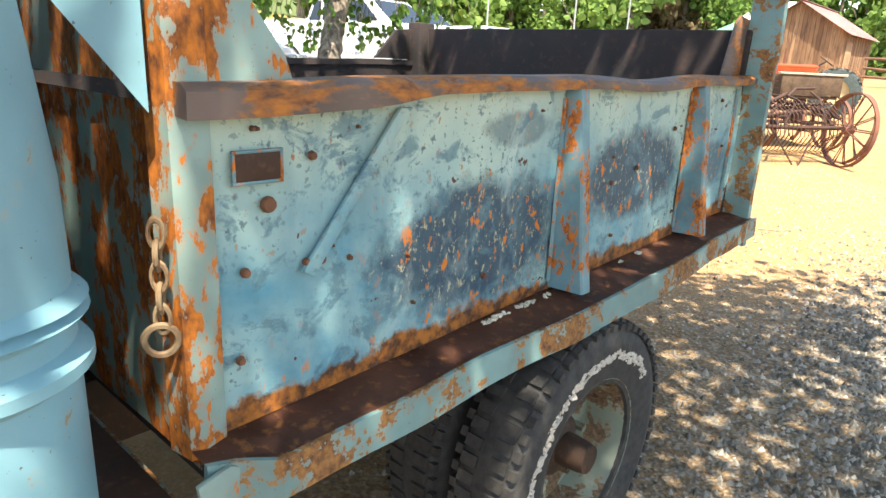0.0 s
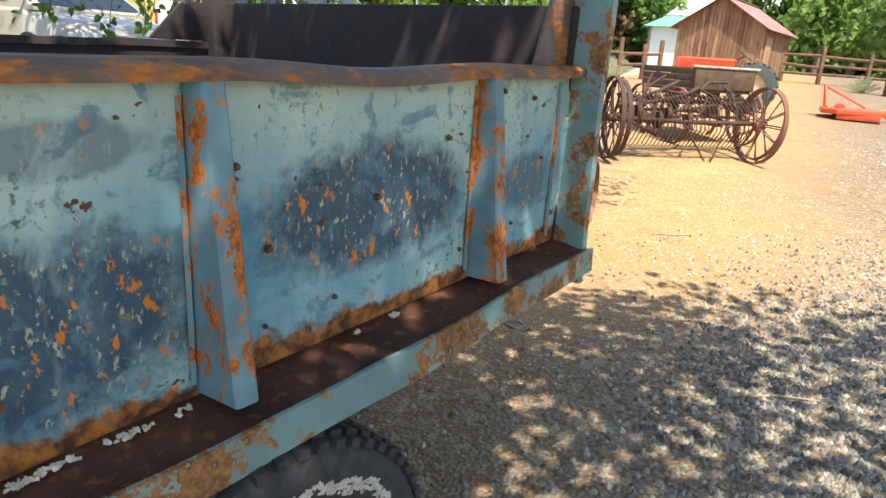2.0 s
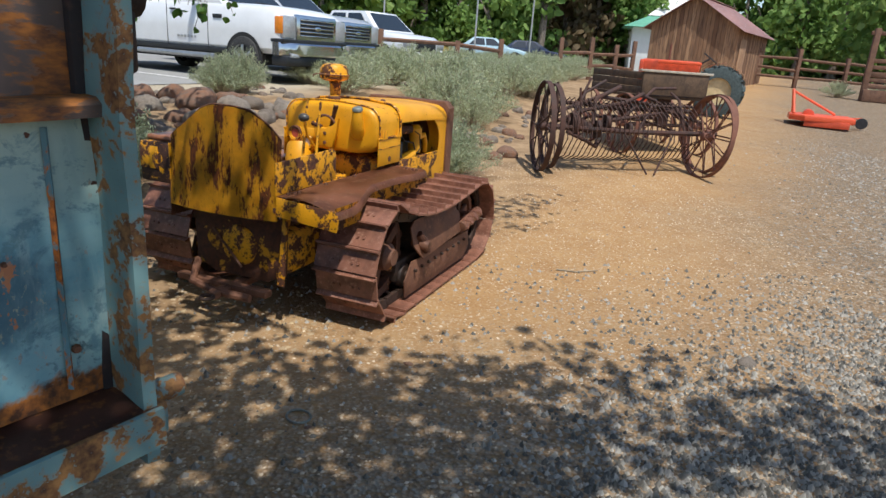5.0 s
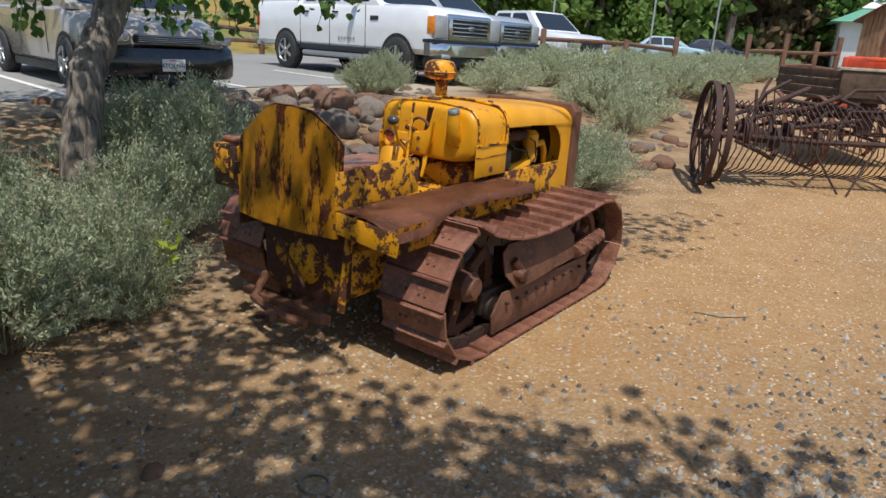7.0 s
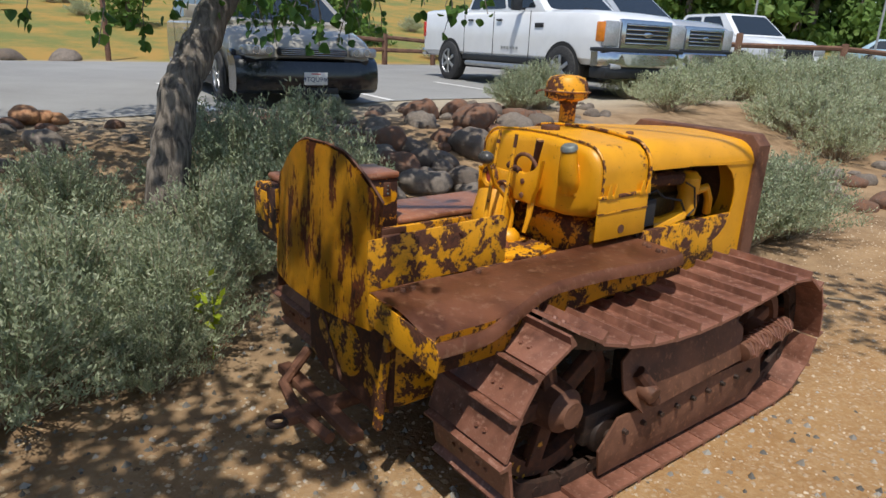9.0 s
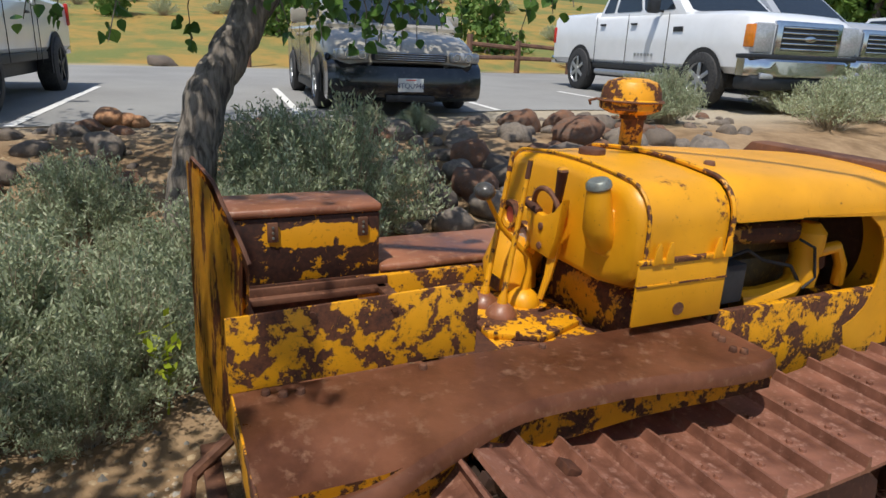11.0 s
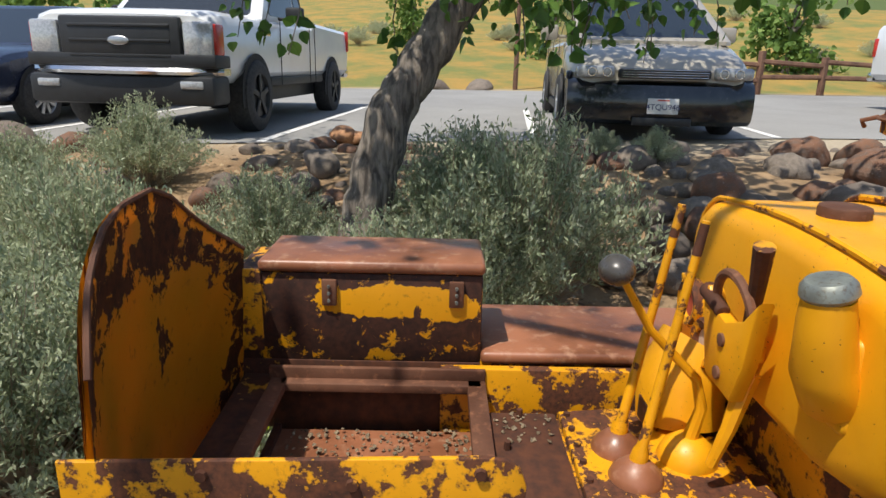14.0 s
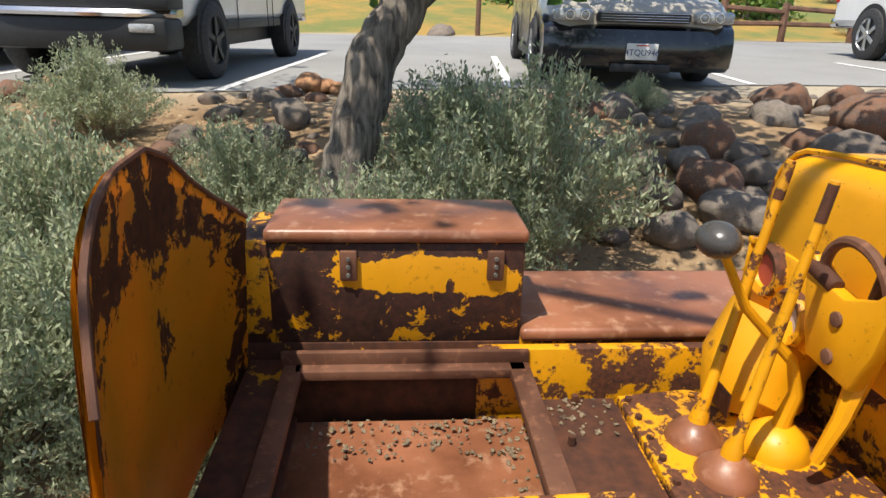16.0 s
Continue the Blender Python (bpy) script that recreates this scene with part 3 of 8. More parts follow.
plate(bm, [(-0.16, 1.62), (-0.02, 1.43), (-0.02, 1.95), (-0.16, 1.95)], 0.010, frame_at(Vector((-0.01, -0.03, 0)), Vector((0.35, 0.94, 0)).normalized(), (0, 0, 1), Vector((0.94, -0.35, 0)).normalized()))
part("gusset", bm, m_cab, truck, "pale blue gusset plate")
# bottom corner bracket
bm = BM()
plate(bm, [(-0.06, 0.83), (0.0, 0.845), (0.09, 0.80), (0.10, 0.745), (0.0, 0.735), (-0.05, 0.76)], 0.012, upright_x(0.07), 0.003)
part("corner_bracket", bm, m_truck_front, truck)

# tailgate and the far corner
bm = BM(); box(bm, -BED_W, 0.0, 2.42, 2.46, 0.86, 1.70, 0.008); part("tailgate", bm, m_inside, truck, "raised tailgate, bed shade in its colour")
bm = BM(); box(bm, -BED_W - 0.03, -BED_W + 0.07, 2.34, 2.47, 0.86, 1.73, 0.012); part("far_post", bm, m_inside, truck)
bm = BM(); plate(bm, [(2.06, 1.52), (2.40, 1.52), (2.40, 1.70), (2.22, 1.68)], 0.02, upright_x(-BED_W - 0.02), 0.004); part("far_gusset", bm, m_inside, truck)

# rear corner post with its ear, hinge and pin
bm = BM()
secs = []
for i in range(15):
    z = 0.80 + (1.86 - 0.80) * i / 14
    j = 0.006 * noise.noise((z * 5, 7, 3))
    e = 0.105 + 0.012 * noise.noise((z * 4, 1, 1))
    secs.append([Vector((-0.02, 2.44 + j, z)), Vector((e, 2.445 + j, z)), Vector((e + 0.004, 2.470 + j, z)), Vector((e - 0.02, 2.482 + j, z)), Vector((-0.02, 2.474 + j, z))])
loft(bm, secs)
part("rear_post", bm, m_truck_edge, truck, "grey-teal rear corner post")
bm = BM()
plate(bm, [(2.22, 1.50), (2.44, 1.505), (2.44, 1.74), (2.34, 1.75), (2.30, 1.72)], 0.012, upright_x(-0.03), 0.003)
part("corner_gusset", bm, m_rail, truck, "rust-brown corner gusset")
bm = BM(); rod(bm, (0.02, 2.48, 1.70), (0.02, 2.53, 1.70), 0.045, None, 14, 0.006); box(bm, -0.03, 0.05, 2.48, 2.515, 1.56, 1.68, 0.01); part("hinge_lug", bm, m_dark_iron, truck)
bm = BM(); rod(bm, (0.03, 2.47, 0.905), (0.03, 2.57, 0.905), 0.026, None, 14, 0.006); box(bm, -0.01, 0.07, 2.46, 2.52, 0.82, 0.90, 0.012); part("tailgate_pin", bm, m_truck_edge, truck)

# chain on the front corner
for k in range(5):
    bm = BM()
    ring_tube(bm, (0, 0, 0), (0, 0, 1), 0.017, 0.005, 14, 6)
    bmesh.ops.scale(bm, vec=(0.72, 1.35, 1), verts=bm.verts)
    bmesh.ops.rotate(bm, cent=(0, 0, 0), matrix=Matrix.Rotation(radians(90), 3, "X"), verts=bm.verts)
    bmesh.ops.rotate(bm, cent=(0, 0, 0), matrix=Matrix.Rotation(radians(50 + 90 * k), 3, "Z"), verts=bm.verts)
    bmesh.ops.translate(bm, vec=(-0.012, -0.055, 1.245 - 0.036 * k), verts=bm.verts)
    part("chain_link", bm, m_chain, truck)
bm = BM(); ring_tube(bm, (-0.012, -0.06, 1.065), (1, -0.5, 0), 0.026, 0.006, 18, 6); part("chain_ring", bm, m_chain, truck)

# cab: rounded rear corner of a blue cab with two pressed ribs
bm = BM()
secs = []
outline = []
for a in range(0, 91, 10):
    outline.append((0.21 - 0.16 + 0.16 * math.sin(radians(a)), -0.205 - 0.16 + 0.16 * math.cos(radians(a))))
outline = [(-1.95, -0.205)] + outline + [(0.21, -1.75), (-1.95, -1.75)]
levels = []
z = 0.62
while z < 2.3:
    levels.append((z, 0.0))
    z += 0.15
for zr in (1.145, 1.215):
    levels += [(zr - 0.022, 0.0), (zr - 0.008, 0.014), (zr + 0.008, 0.014), (zr + 0.022, 0.0)]
levels.sort()
for z, e in levels:
    slope = 0.05 * (1.2 - z) * 0.3
    secs.append([Vector((x + (e if x > -1.9 else -e) * 1.0, y + (e if y > -1.7 else 0) - max(0, z - 1.35) * 0.10, z)) for x, y in outline])
loft(bm, secs)
part("cab", bm, m_cab, truck, "pale blue rounded cab back with pressed ribs")
bm = BM(); box(bm, -0.55, 0.02, -0.19, -0.03, 0.60, 0.72, 0.008); part("step_beam", bm, m_truck_edge, truck)
bm = BM(); box(bm, -0.50, -0.02, -0.16, -0.06, 0.74, 0.76, 0.005); part("frame_plate", bm, m_dark_iron, truck)


# wheels
n = Nodes("tyre_rubber")
f = n.noise(30, 5)
n.bump(n.noise(60, 4), 0.4, 0.004)
m_tyre = n.done(n.mix(n.ramp(f, 0.3, 0.7), (0.018, 0.018, 0.020), (0.05, 0.048, 0.046)), 0.75)
m_rim = worn_paint("dull_green_wheel_paint", (0.16, 0.19, 0.15), (0.20, 0.13, 0.07), 0.42, 8.0, fade=0.3, rough=0.55)
m_white_crust = rusty("flaking_white_rubber", (0.40, 0.36, 0.31), (0.55, 0.50, 0.44), (0.68, 0.64, 0.58), 40.0, 0.9, 0.6)
R_T, W_T = 0.435, 0.21
def tyre_mesh():
    bm = BM()
    prof = [(0.245, -0.085), (0.30, -0.100), (0.36, -0.105), (0.405, -0.095), (0.428, -0.075), (0.435, -0.04), (0.437, 0.0), (0.435, 0.04), (0.428, 0.075), (0.405, 0.095), (0.36, 0.105), (0.30, 0.100), (0.245, 0.085), (0.235, 0.0), (0.245, -0.085)]
    lathe(bm, prof, Matrix.Rotation(radians(90), 4, "Y"), 56)
    return bm
for ox, which in ((0.085, "outer"), (-0.17, "inner"), (-1.83, "outer"), (-2.08, "inner")):
    wheel = part("wheel", lathe(BM(), [(0.0, -0.06), (0.12, -0.06), (0.16, -0.045), (0.215, -0.05), (0.232, 0.05), (0.25, 0.085), (0.262, 0.09), (0.25, 0.075), (0.236, 0.03), (0.236, -0.08)], Matrix.Rotation(radians(90), 4, "Y"), 40), m_rim, truck, "dusty grey-green disc wheel")
    wheel.location = (ox, 1.12, 0.375)
    part("tyre", tyre_mesh(), m_tyre, wheel, "worn black tyre with a cracked rim")
    treads = BM()
    for k in range(56):
        a = 2 * math.pi * k / 56
        mt = Matrix.Rotation(a, 4, "X")
        for sx in (-1, 1):
            box(treads, sx * 0.045 - 0.026, sx * 0.045 + 0.026, -0.018 + sx * 0.010, 0.014 + sx * 0.010, 0.432, 0.443, 0, m=mt)
            box(treads, sx * 0.088 - 0.012, sx * 0.088 + 0.010, -0.013, 0.013, 0.415, 0.434, 0, m=mt)
    tagged(part("tread", treads, m_tyre, wheel, smooth=None), kind="stuff")
    hub = lathe(BM(), [(0.0, 0.09), (0.045, 0.09), (0.05, 0.07), (0.055, 0.0), (0.10, -0.02), (0.115, -0.06)], Matrix.Rotation(radians(90), 4, "Y"), 20)
    part("hub", hub, m_dark_iron, wheel)
    for k in range(6):
        a = 2 * math.pi * k / 6
        nut = rod(BM(), (-0.05, 0.145 * math.cos(a), 0.145 * math.sin(a)), (-0.015, 0.145 * math.cos(a), 0.145 * math.sin(a)), 0.016, 0.014, 6)
        part("wheel_nut", nut, m_rim, wheel)
    if which == "outer" and ox > 0:
        crust = BM()
        rng = random.Random(5)
        for k in range(420):
            a = radians(35 + 175 * k / 420 + rng.uniform(-1, 1))
            wide = 0.010 + 0.022 * abs(noise.noise((a * 5, 3, 0)))
            rr = 0.338 + 0.018 * noise.noise((a * 4, 0, 0)) + rng.uniform(-wide, wide)
            s = rng.uniform(0.003, 0.007)
            vs = bmesh.ops.create_icosphere(crust, subdivisions=1, radius=s, matrix=Matrix.Translation((0.104, rr * math.cos(a), rr * math.sin(a))) @ Matrix.Diagonal((0.6, 1.5, 1, 1)))["verts"]
            for v in vs:
                v.co += Vector((rng.uniform(-1, 1), rng.uniform(-1, 1), rng.uniform(-1, 1))) * s * 0.5
        part("peeled_strip", crust, m_white_crust, wheel, "strip of peeling white rubber")
# axle
bm = BM(); rod(bm, (-1.95, 1.12, 0.375), (0.02, 1.12, 0.375), 0.06, None, 14); part("axle", bm, m_dark_iron, truck)
# front wheels beneath the cab hold the chassis
for ox in (-0.02, -1.88):
    w2 = part("wheel", lathe(BM(), [(0.0, -0.06), (0.12, -0.06), (0.16, -0.045), (0.215, -0.05), (0.232, 0.05), (0.25, 0.085), (0.262, 0.09), (0.25, 0.075), (0.236, 0.03), (0.236, -0.08)], Matrix.Rotation(radians(90), 4, "Y"), 32), m_rim, truck)
    w2.location = (ox, -2.2, 0.375)
    part("tyre", tyre_mesh(), m_tyre, w2)
bm = BM(); rod(bm, (-1.85, -2.2, 0.375), (-0.05, -2.2, 0.375), 0.045, None, 12); box(bm, -1.5, -0.5, -2.26, -2.14, 0.40, 0.58, 0.01); part("front_axle", bm, m_dark_iron, truck)

# pale seed fluff caught on the ledge
m_fluff = rusty("pale_seed_fluff", (0.55, 0.50, 0.40), (0.70, 0.66, 0.56), (0.8, 0.76, 0.68), 60.0, 1.0, 0.8)
bm = BM()
rng = random.Random(11)
for s_, cnt, sp in ((0.78, 34, 0.06), (0.93, 26, 0.05), (1.45, 9, 0.010), (1.58, 12, 0.010), (1.02, 9, 0.02)):
    for k in range(cnt):
        y = s_ + rng.uniform(-sp, sp)
        vs = bmesh.ops.create_icosphere(bm, subdivisions=1, radius=rng.uniform(0.0025, 0.0055), matrix=Matrix.Translation((0.028 + rng.uniform(-0.006, 0.010), y, zb(y) + 0.004)))["verts"]
        for v in vs:
            v.co += Vector((rng.uniform(-1, 1), rng.uniform(-1, 1), rng.uniform(-0.5, 1))) * 0.003
fl = to_object("seed_fluff", bm, m_fluff, 60)
fl.matrix_world = TRUCK
tagged(fl, "pale seed fluff lying on the truck's rusty ledge", "debris", kind="stuff")


# ---- crawler tractor ----
TRACTOR = pose(1.31, 5.793, 0, 0, 0, -25.5)      # local x to its right, y forwards
crawler = thing("crawler_tractor", TRACTOR, "old yellow crawler tractor with peeling paint and rusty tracks", "tractor")
for_crawler = lambda name, bm, mat, label="", smooth=35: part(name, bm, mat, crawler, label, smooth)


def hood_ring(y, half, top, low, r=0.12, crown=0.018):
    """Cross section of the hood, open below, from right foot over the top to left foot."""
    pts = [(half, low)]
    for a in range(0, 91, 15):
        pts.append((half - r + r * math.cos(radians(a)), top - r + r * math.sin(radians(a))))
    for k in range(1, 6):
        x = (half - r) * (1 - k / 3)
        pts.append((x, top + crown * (1 - (x / (half - r)) ** 2)))
    for a in range(90, 181, 15):
        pts.append((-half + r + r * math.cos(radians(a)), top - r + r * math.sin(radians(a))))
    pts.append((-half, low))
    return [Vector((x, y, z)) for x, z in pts]


def skin(bm, sections, thickness):
    """An open shell with an inner face, closed along its rims."""
    closed = []
    for sec in sections:
        mid_z = sum(p.z for p in sec) / len(sec)
        inner = [Vector((p.x * (1 - thickness / 0.39), p.y, p.z - (thickness if p.z > mid_z else 0.0))) for p in reversed(sec)]
        closed.append(list(sec) + inner)
    return loft(bm, closed)


# fuel tank, whose rounded back is the dash
bm = BM()
secs = []
for y, grow, cut in ((0.272, -0.055, 0.045), (0.278, -0.028, 0.022), (0.295, -0.008, 0.006), (0.325, 0.0, 0.0), (0.60, 0.0, 0.0)):
    h, top, low = 0.385 + grow, 1.238 + grow * 0.9, 0.975 - grow * 0.8
    top_pts = [(p.x, p.z) for p in hood_ring(0, h, top, low, max(0.05, 0.115 + grow))]
    bottom = [(-h + 0.06, low - 0.05), (-0.20, 0.905 - grow * 0.6), (0.20, 0.905 - grow * 0.6), (h - 0.06, low - 0.05)]
    secs.append([Vector((x, y, z)) for x, z in top_pts + bottom])
loft(bm, secs)
for_crawler("fuel_tank", bm, m_yellow, "bright yellow fuel tank with a rounded back")
# weld seam around the back of the tank
bm = BM(); tube(bm, [p for p in hood_ring(0.300, 0.388, 1.241, 0.99, 0.115)], 0.006, 6); for_crawler("seam_bead", bm, m_yellow_worn)
# hood
bm = BM()
skin(bm, [hood_ring(0.612, 0.392, 1.245, 1.125), hood_ring(0.63, 0.398, 1.250, 1.12), hood_ring(0.9, 0.397, 1.238, 1.115), hood_ring(1.2, 0.396, 1.222, 1.115), hood_ring(1.50, 0.394, 1.205, 1.11)], 0.006)
for_crawler("hood", bm, m_yellow, "yellow engine hood with rust pricks")
bm = BM(); tube(bm, hood_ring(0.606, 0.394, 1.248, 1.04), 0.008, 6); for_crawler("hood_strap", bm, m_yellow_worn)
bm = BM(); rod(bm, (0.20, 0.68, 1.245), (0.20, 0.68, 1.268), 0.022, 0.016, 12, 0.004); for_crawler("hood_plug", bm, m_rust)
bm = BM(); rod(bm, (-0.06, 0.42, 1.245), (-0.06, 0.42, 1.275), 0.045, 0.045, 16, 0.005); for_crawler("tank_cap", bm, m_rust, "small rusty filler cap")
# radiator shell
bm = BM()
plate(bm, [(-0.41, 0.50), (0.41, 0.50), (0.41, 1.18), (0.36, 1.235), (-0.36, 1.235), (-0.41, 1.18)], 0.12, upright_y(1.62), 0.012)
for_crawler("radiator_shell", bm, m_rust, "rust-brown radiator shell")
# shroud panel with its round cut-out
bm = BM()
N_ = 40
inner = [bm.verts.new((0.27 * math.cos(2 * math.pi * k / N_), 1.44, 0.93 + 0.27 * math.sin(2 * math.pi * k / N_))) for k in range(N_)]
def square_edge(k):
    a = 2 * math.pi * k / N_
    c, s = math.cos(a), math.sin(a)
    q = min(0.385 / abs(c) if abs(c) > 1e-6 else 9, (0.20 if s > 0 else 0.36) / abs(s) if abs(s) > 1e-6 else 9)
    q = max(q, 0.285)
    return (q * c, 1.44, 0.93 + q * s)
outer = [bm.verts.new(square_edge(k)) for k in range(N_)]
fs = [bm.faces.new((inner[k], inner[(k + 1) % N_], outer[(k + 1) % N_], outer[k])) for k in range(N_)]
bmesh.ops.recalc_face_normals(bm, faces=fs)
bmesh.ops.solidify(bm, geom=fs, thickness=0.012)
for_crawler("fan_shroud", bm, m_yellow, "yellow fan shroud with a round opening")
# curved side guard beside the radiator, which shows the dark fan opening from the side
for sx in (1, -1):
    bm = BM()
    pts = [(1.50, 0.60), (1.50, 1.12), (1.22, 1.12)]
    for k in range(9):
        a = radians(70 - 150 * k / 8)
        pts.append((1.20 + 0.17 * math.cos(a), 0.90 + 0.20 * math.sin(a)))
    pts += [(1.27, 0.60)]
    plate(bm, pts, 0.008, upright_x(sx * 0.386 - 0.004))
    for_crawler("radiator_side_guard", bm, m_yellow)
    # skirt panel under the tank, hooked by clips
    bm = BM(); box(bm, sx * 0.392 - 0.005, sx * 0.392 + 0.005, 0.275, 0.612, 0.835, 1.022, 0.004); for_crawler("skirt_panel", bm, m_yellow, "yellow skirt panel")
    bm = BM(); box(bm, sx * 0.392 - 0.009, sx * 0.392 + 0.009, 0.275, 0.612, 1.020, 1.034, 0.003); box(bm, sx * 0.392 - 0.008, sx * 0.392 + 0.008, 0.275, 0.612, 0.955, 0.960); for_crawler("panel_lip", bm, m_yellow_worn)
    bm = BM(); rod(bm, (sx * 0.392, 0.44, 0.875), (sx * 0.400, 0.44, 0.875), 0.020, None, 14); for_crawler("panel_plug", bm, m_rust)
    for yy in (0.335, 0.378, 0.560, 0.600):
        bm = BM(); plate(bm, [(-0.016, 0), (0.016, 0), (0.012, 0.035), (0.004, 0.062), (-0.004, 0.062), (-0.012, 0.035)], 0.006, upright_x(sx * 0.400 - 0.003, yy, 1.02), 0.001); for_crawler("hood_clip", bm, m_yellow)
    # frame rail
    bm = BM(); plate(bm, [(-0.30, 0.55), (1.58, 0.55), (1.58, 0.832), (0.625, 0.832), (0.60, 0.785), (-0.30, 0.785)], 0.028, upright_x(sx * 0.375 - 0.014), 0.004); for_crawler("frame_rail", bm, m_yellow_worn, "flaking yellow frame rail")

# engine between the rails
bm = BM(); box(bm, -0.22, 0.20, 0.66, 1.34, 0.60, 0.92, 0.02); box(bm, -0.18, 0.17, 0.68, 1.32, 0.92, 1.08, 0.02); box(bm, -0.16, 0.15, 0.70, 1.30, 1.08, 1.14, 0.02); for_crawler("engine_block", bm, m_engine, "yellow-brown engine block, shadow put into its colour")
for k, yy in enumerate((0.76, 0.86, 1.00, 1.10)):
    bm = BM(); box(bm, 0.16, 0.25, yy - 0.035, yy + 0.035, 1.00, 1.06, 0.012); for_crawler("intake_port", bm, m_engine)
bm = BM(); tube(bm, [(0.24, 0.72, 1.03), (0.26, 0.9, 1.03), (0.26, 1.1, 1.02), (0.25, 1.20, 0.98), (0.25, 1.22, 0.88)], [0.03, 0.035, 0.035, 0.032, 0.03], 10); for_crawler("manifold", bm, m_yellow_bare)
bm = BM(); lathe(bm, [(0.0, 0.0), (0.05, 0.0), (0.055, 0.05), (0.045, 0.10), (0.055, 0.13), (0.055, 0.19), (0.03, 0.22), (0.0, 0.22)], Matrix.Translation((0.285, 1.10, 0.84)), 18); for_crawler("magneto", bm, m_yellow, "yellow engine casting")
bm = BM(); tube(bm, [(0.27, 1.10, 0.86), (0.30, 1.02, 0.83), (0.28, 0.92, 0.80), (0.26, 0.84, 0.79)], [0.035, 0.04, 0.045, 0.05], 10); for_crawler("water_pipe", bm, m_yellow)
bm = BM(); tube(bm, [(0.29, 1.14, 0.95), (0.31, 1.22, 0.97), (0.30, 1.28, 0.90), (0.29, 1.30, 0.82)], 0.022, 10); for_crawler("water_hose", bm, m_yellow)
bm = BM(); box(bm, 0.24, 0.35, 1.20, 1.34, 0.74, 0.80, 0.015); for_crawler("pump_bracket", bm, m_yellow_worn)
bm = BM(); box(bm, 0.25, 0.345, 0.645, 0.76, 0.835, 0.965, 0.006); for_crawler("battery", bm, m_black, "black battery")
bm = BM(); tube(bm, [(0.30, 0.70, 0.97), (0.32, 0.78, 1.0), (0.30, 0.88, 0.95), (0.33, 0.98, 0.93), (0.31, 1.06, 0.86)], 0.006, 6); for_crawler("cable", bm, m_black)
bm = BM(); tube(bm, [(0.33, 1.00, 1.02), (0.345, 1.06, 0.99), (0.34, 1.10, 0.88), (0.33, 1.06, 0.84)], 0.005, 6); for_crawler("cable", bm, m_black)
bm = BM(); box(bm, -0.37, 0.37, 0.60, 0.62, 0.60, 1.16, 0.004); for_crawler("firewall", bm, m_dark_iron)
bm = BM(); box(bm, -0.36, 0.36, -0.3, 1.5, 0.46, 0.58, 0.02); for_crawler("belly_pan", bm, m_dark_iron)

bm = BM(); box(bm, -0.26, 0.30, 0.365, 0.60, 0.58, 0.88, 0.06, 4); for_crawler("bell_housing", bm, m_yellow_worn, "rounded yellow housing beneath the tank")
# air cleaner
bm = BM(); lathe(bm, [(0.042, 1.22), (0.042, 1.345), (0.050, 1.35), (0.050, 1.37), (0.0, 1.37)], Matrix.Translation((-0.25, 0.735, 0)), 20); for_crawler("air_stem", bm, m_yellow_worn)
bm = BM(); lathe(bm, [(0.0, 1.365), (0.075, 1.368), (0.112, 1.385), (0.113, 1.408), (0.118, 1.410), (0.118, 1.418), (0.110, 1.422), (0.106, 1.455), (0.090, 1.482), (0.055, 1.494), (0.0, 1.497)], Matrix.Translation((-0.25, 0.715, 0)), 28); for_crawler("air_cleaner_cap", bm, m_yellow_worn, "domed air cleaner cap, orange with rust")
bm = BM(); ring_tube(bm, (-0.25, 0.715, 1.414), (0, 0, 1), 0.119, 0.004, 28, 6); tube(bm, [(-0.35, 0.64, 1.414), (-0.375, 0.62, 1.404), (-0.385, 0.635, 1.39)], 0.005, 6); for_crawler("clamp_band", bm, m_rust)

# things on the dash
bm = BM(); tube(bm, [(0.215, 0.31, 1.05), (0.228, 0.268, 1.062), (0.242, 0.240, 1.10), (0.246, 0.228, 1.175), (0.248, 0.224, 1.21)], [0.055, 0.053, 0.045, 0.038, 0.034], 18); for_crawler("filler_neck", bm, m_yellow, "yellow fuel filler neck")
bm = BM(); box(bm, 0.165, 0.275, 0.262, 0.30, 1.0, 1.155, 0.035, 4); for_crawler("filler_boss", bm, m_yellow)
bm = BM(); lathe(bm, [(0.0, 0.022), (0.029, 0.021), (0.036, 0.013), (0.038, 0.0), (0.034, -0.006), (0.0, -0.006)], Matrix.Translation((0.248, 0.223, 1.216)) @ Matrix.Rotation(radians(14), 4, "X"), 22); for_crawler("filler_cap", bm, m_grey_metal, "dull grey metal cap")
# steering quadrant bracket
bm = BM()
pts = [(-0.105, 1.105), (-0.085, 1.02), (-0.055, 0.945), (0.055, 0.940), (0.085, 1.02), (0.105, 1.145), (0.060, 1.095), (0.0, 1.070), (-0.050, 1.078), (-0.085, 1.11)]
plate(bm, pts, 0.03, upright_y(0.235), 0.006); box(bm, -0.04, 0.03, 0.22, 0.30, 1.0, 1.05, 0.01)
for_crawler("quadrant_bracket", bm, m_yellow, "yellow quadrant bracket with two bolts")
bm = BM(); ring_tube(bm, (0.0, 0.22, 1.085), (0, 1, 0.15), 0.075, 0.009, 16, 8, 0, 180); for_crawler("quadrant_arc", bm, m_rust)
bm = BM(); rod(bm, (-0.11, 0.215, 1.095), (-0.03, 0.215, 1.075), 0.018, 0.014, 12, 0.004); for_crawler("quadrant_grip", bm, m_yellow_bare)
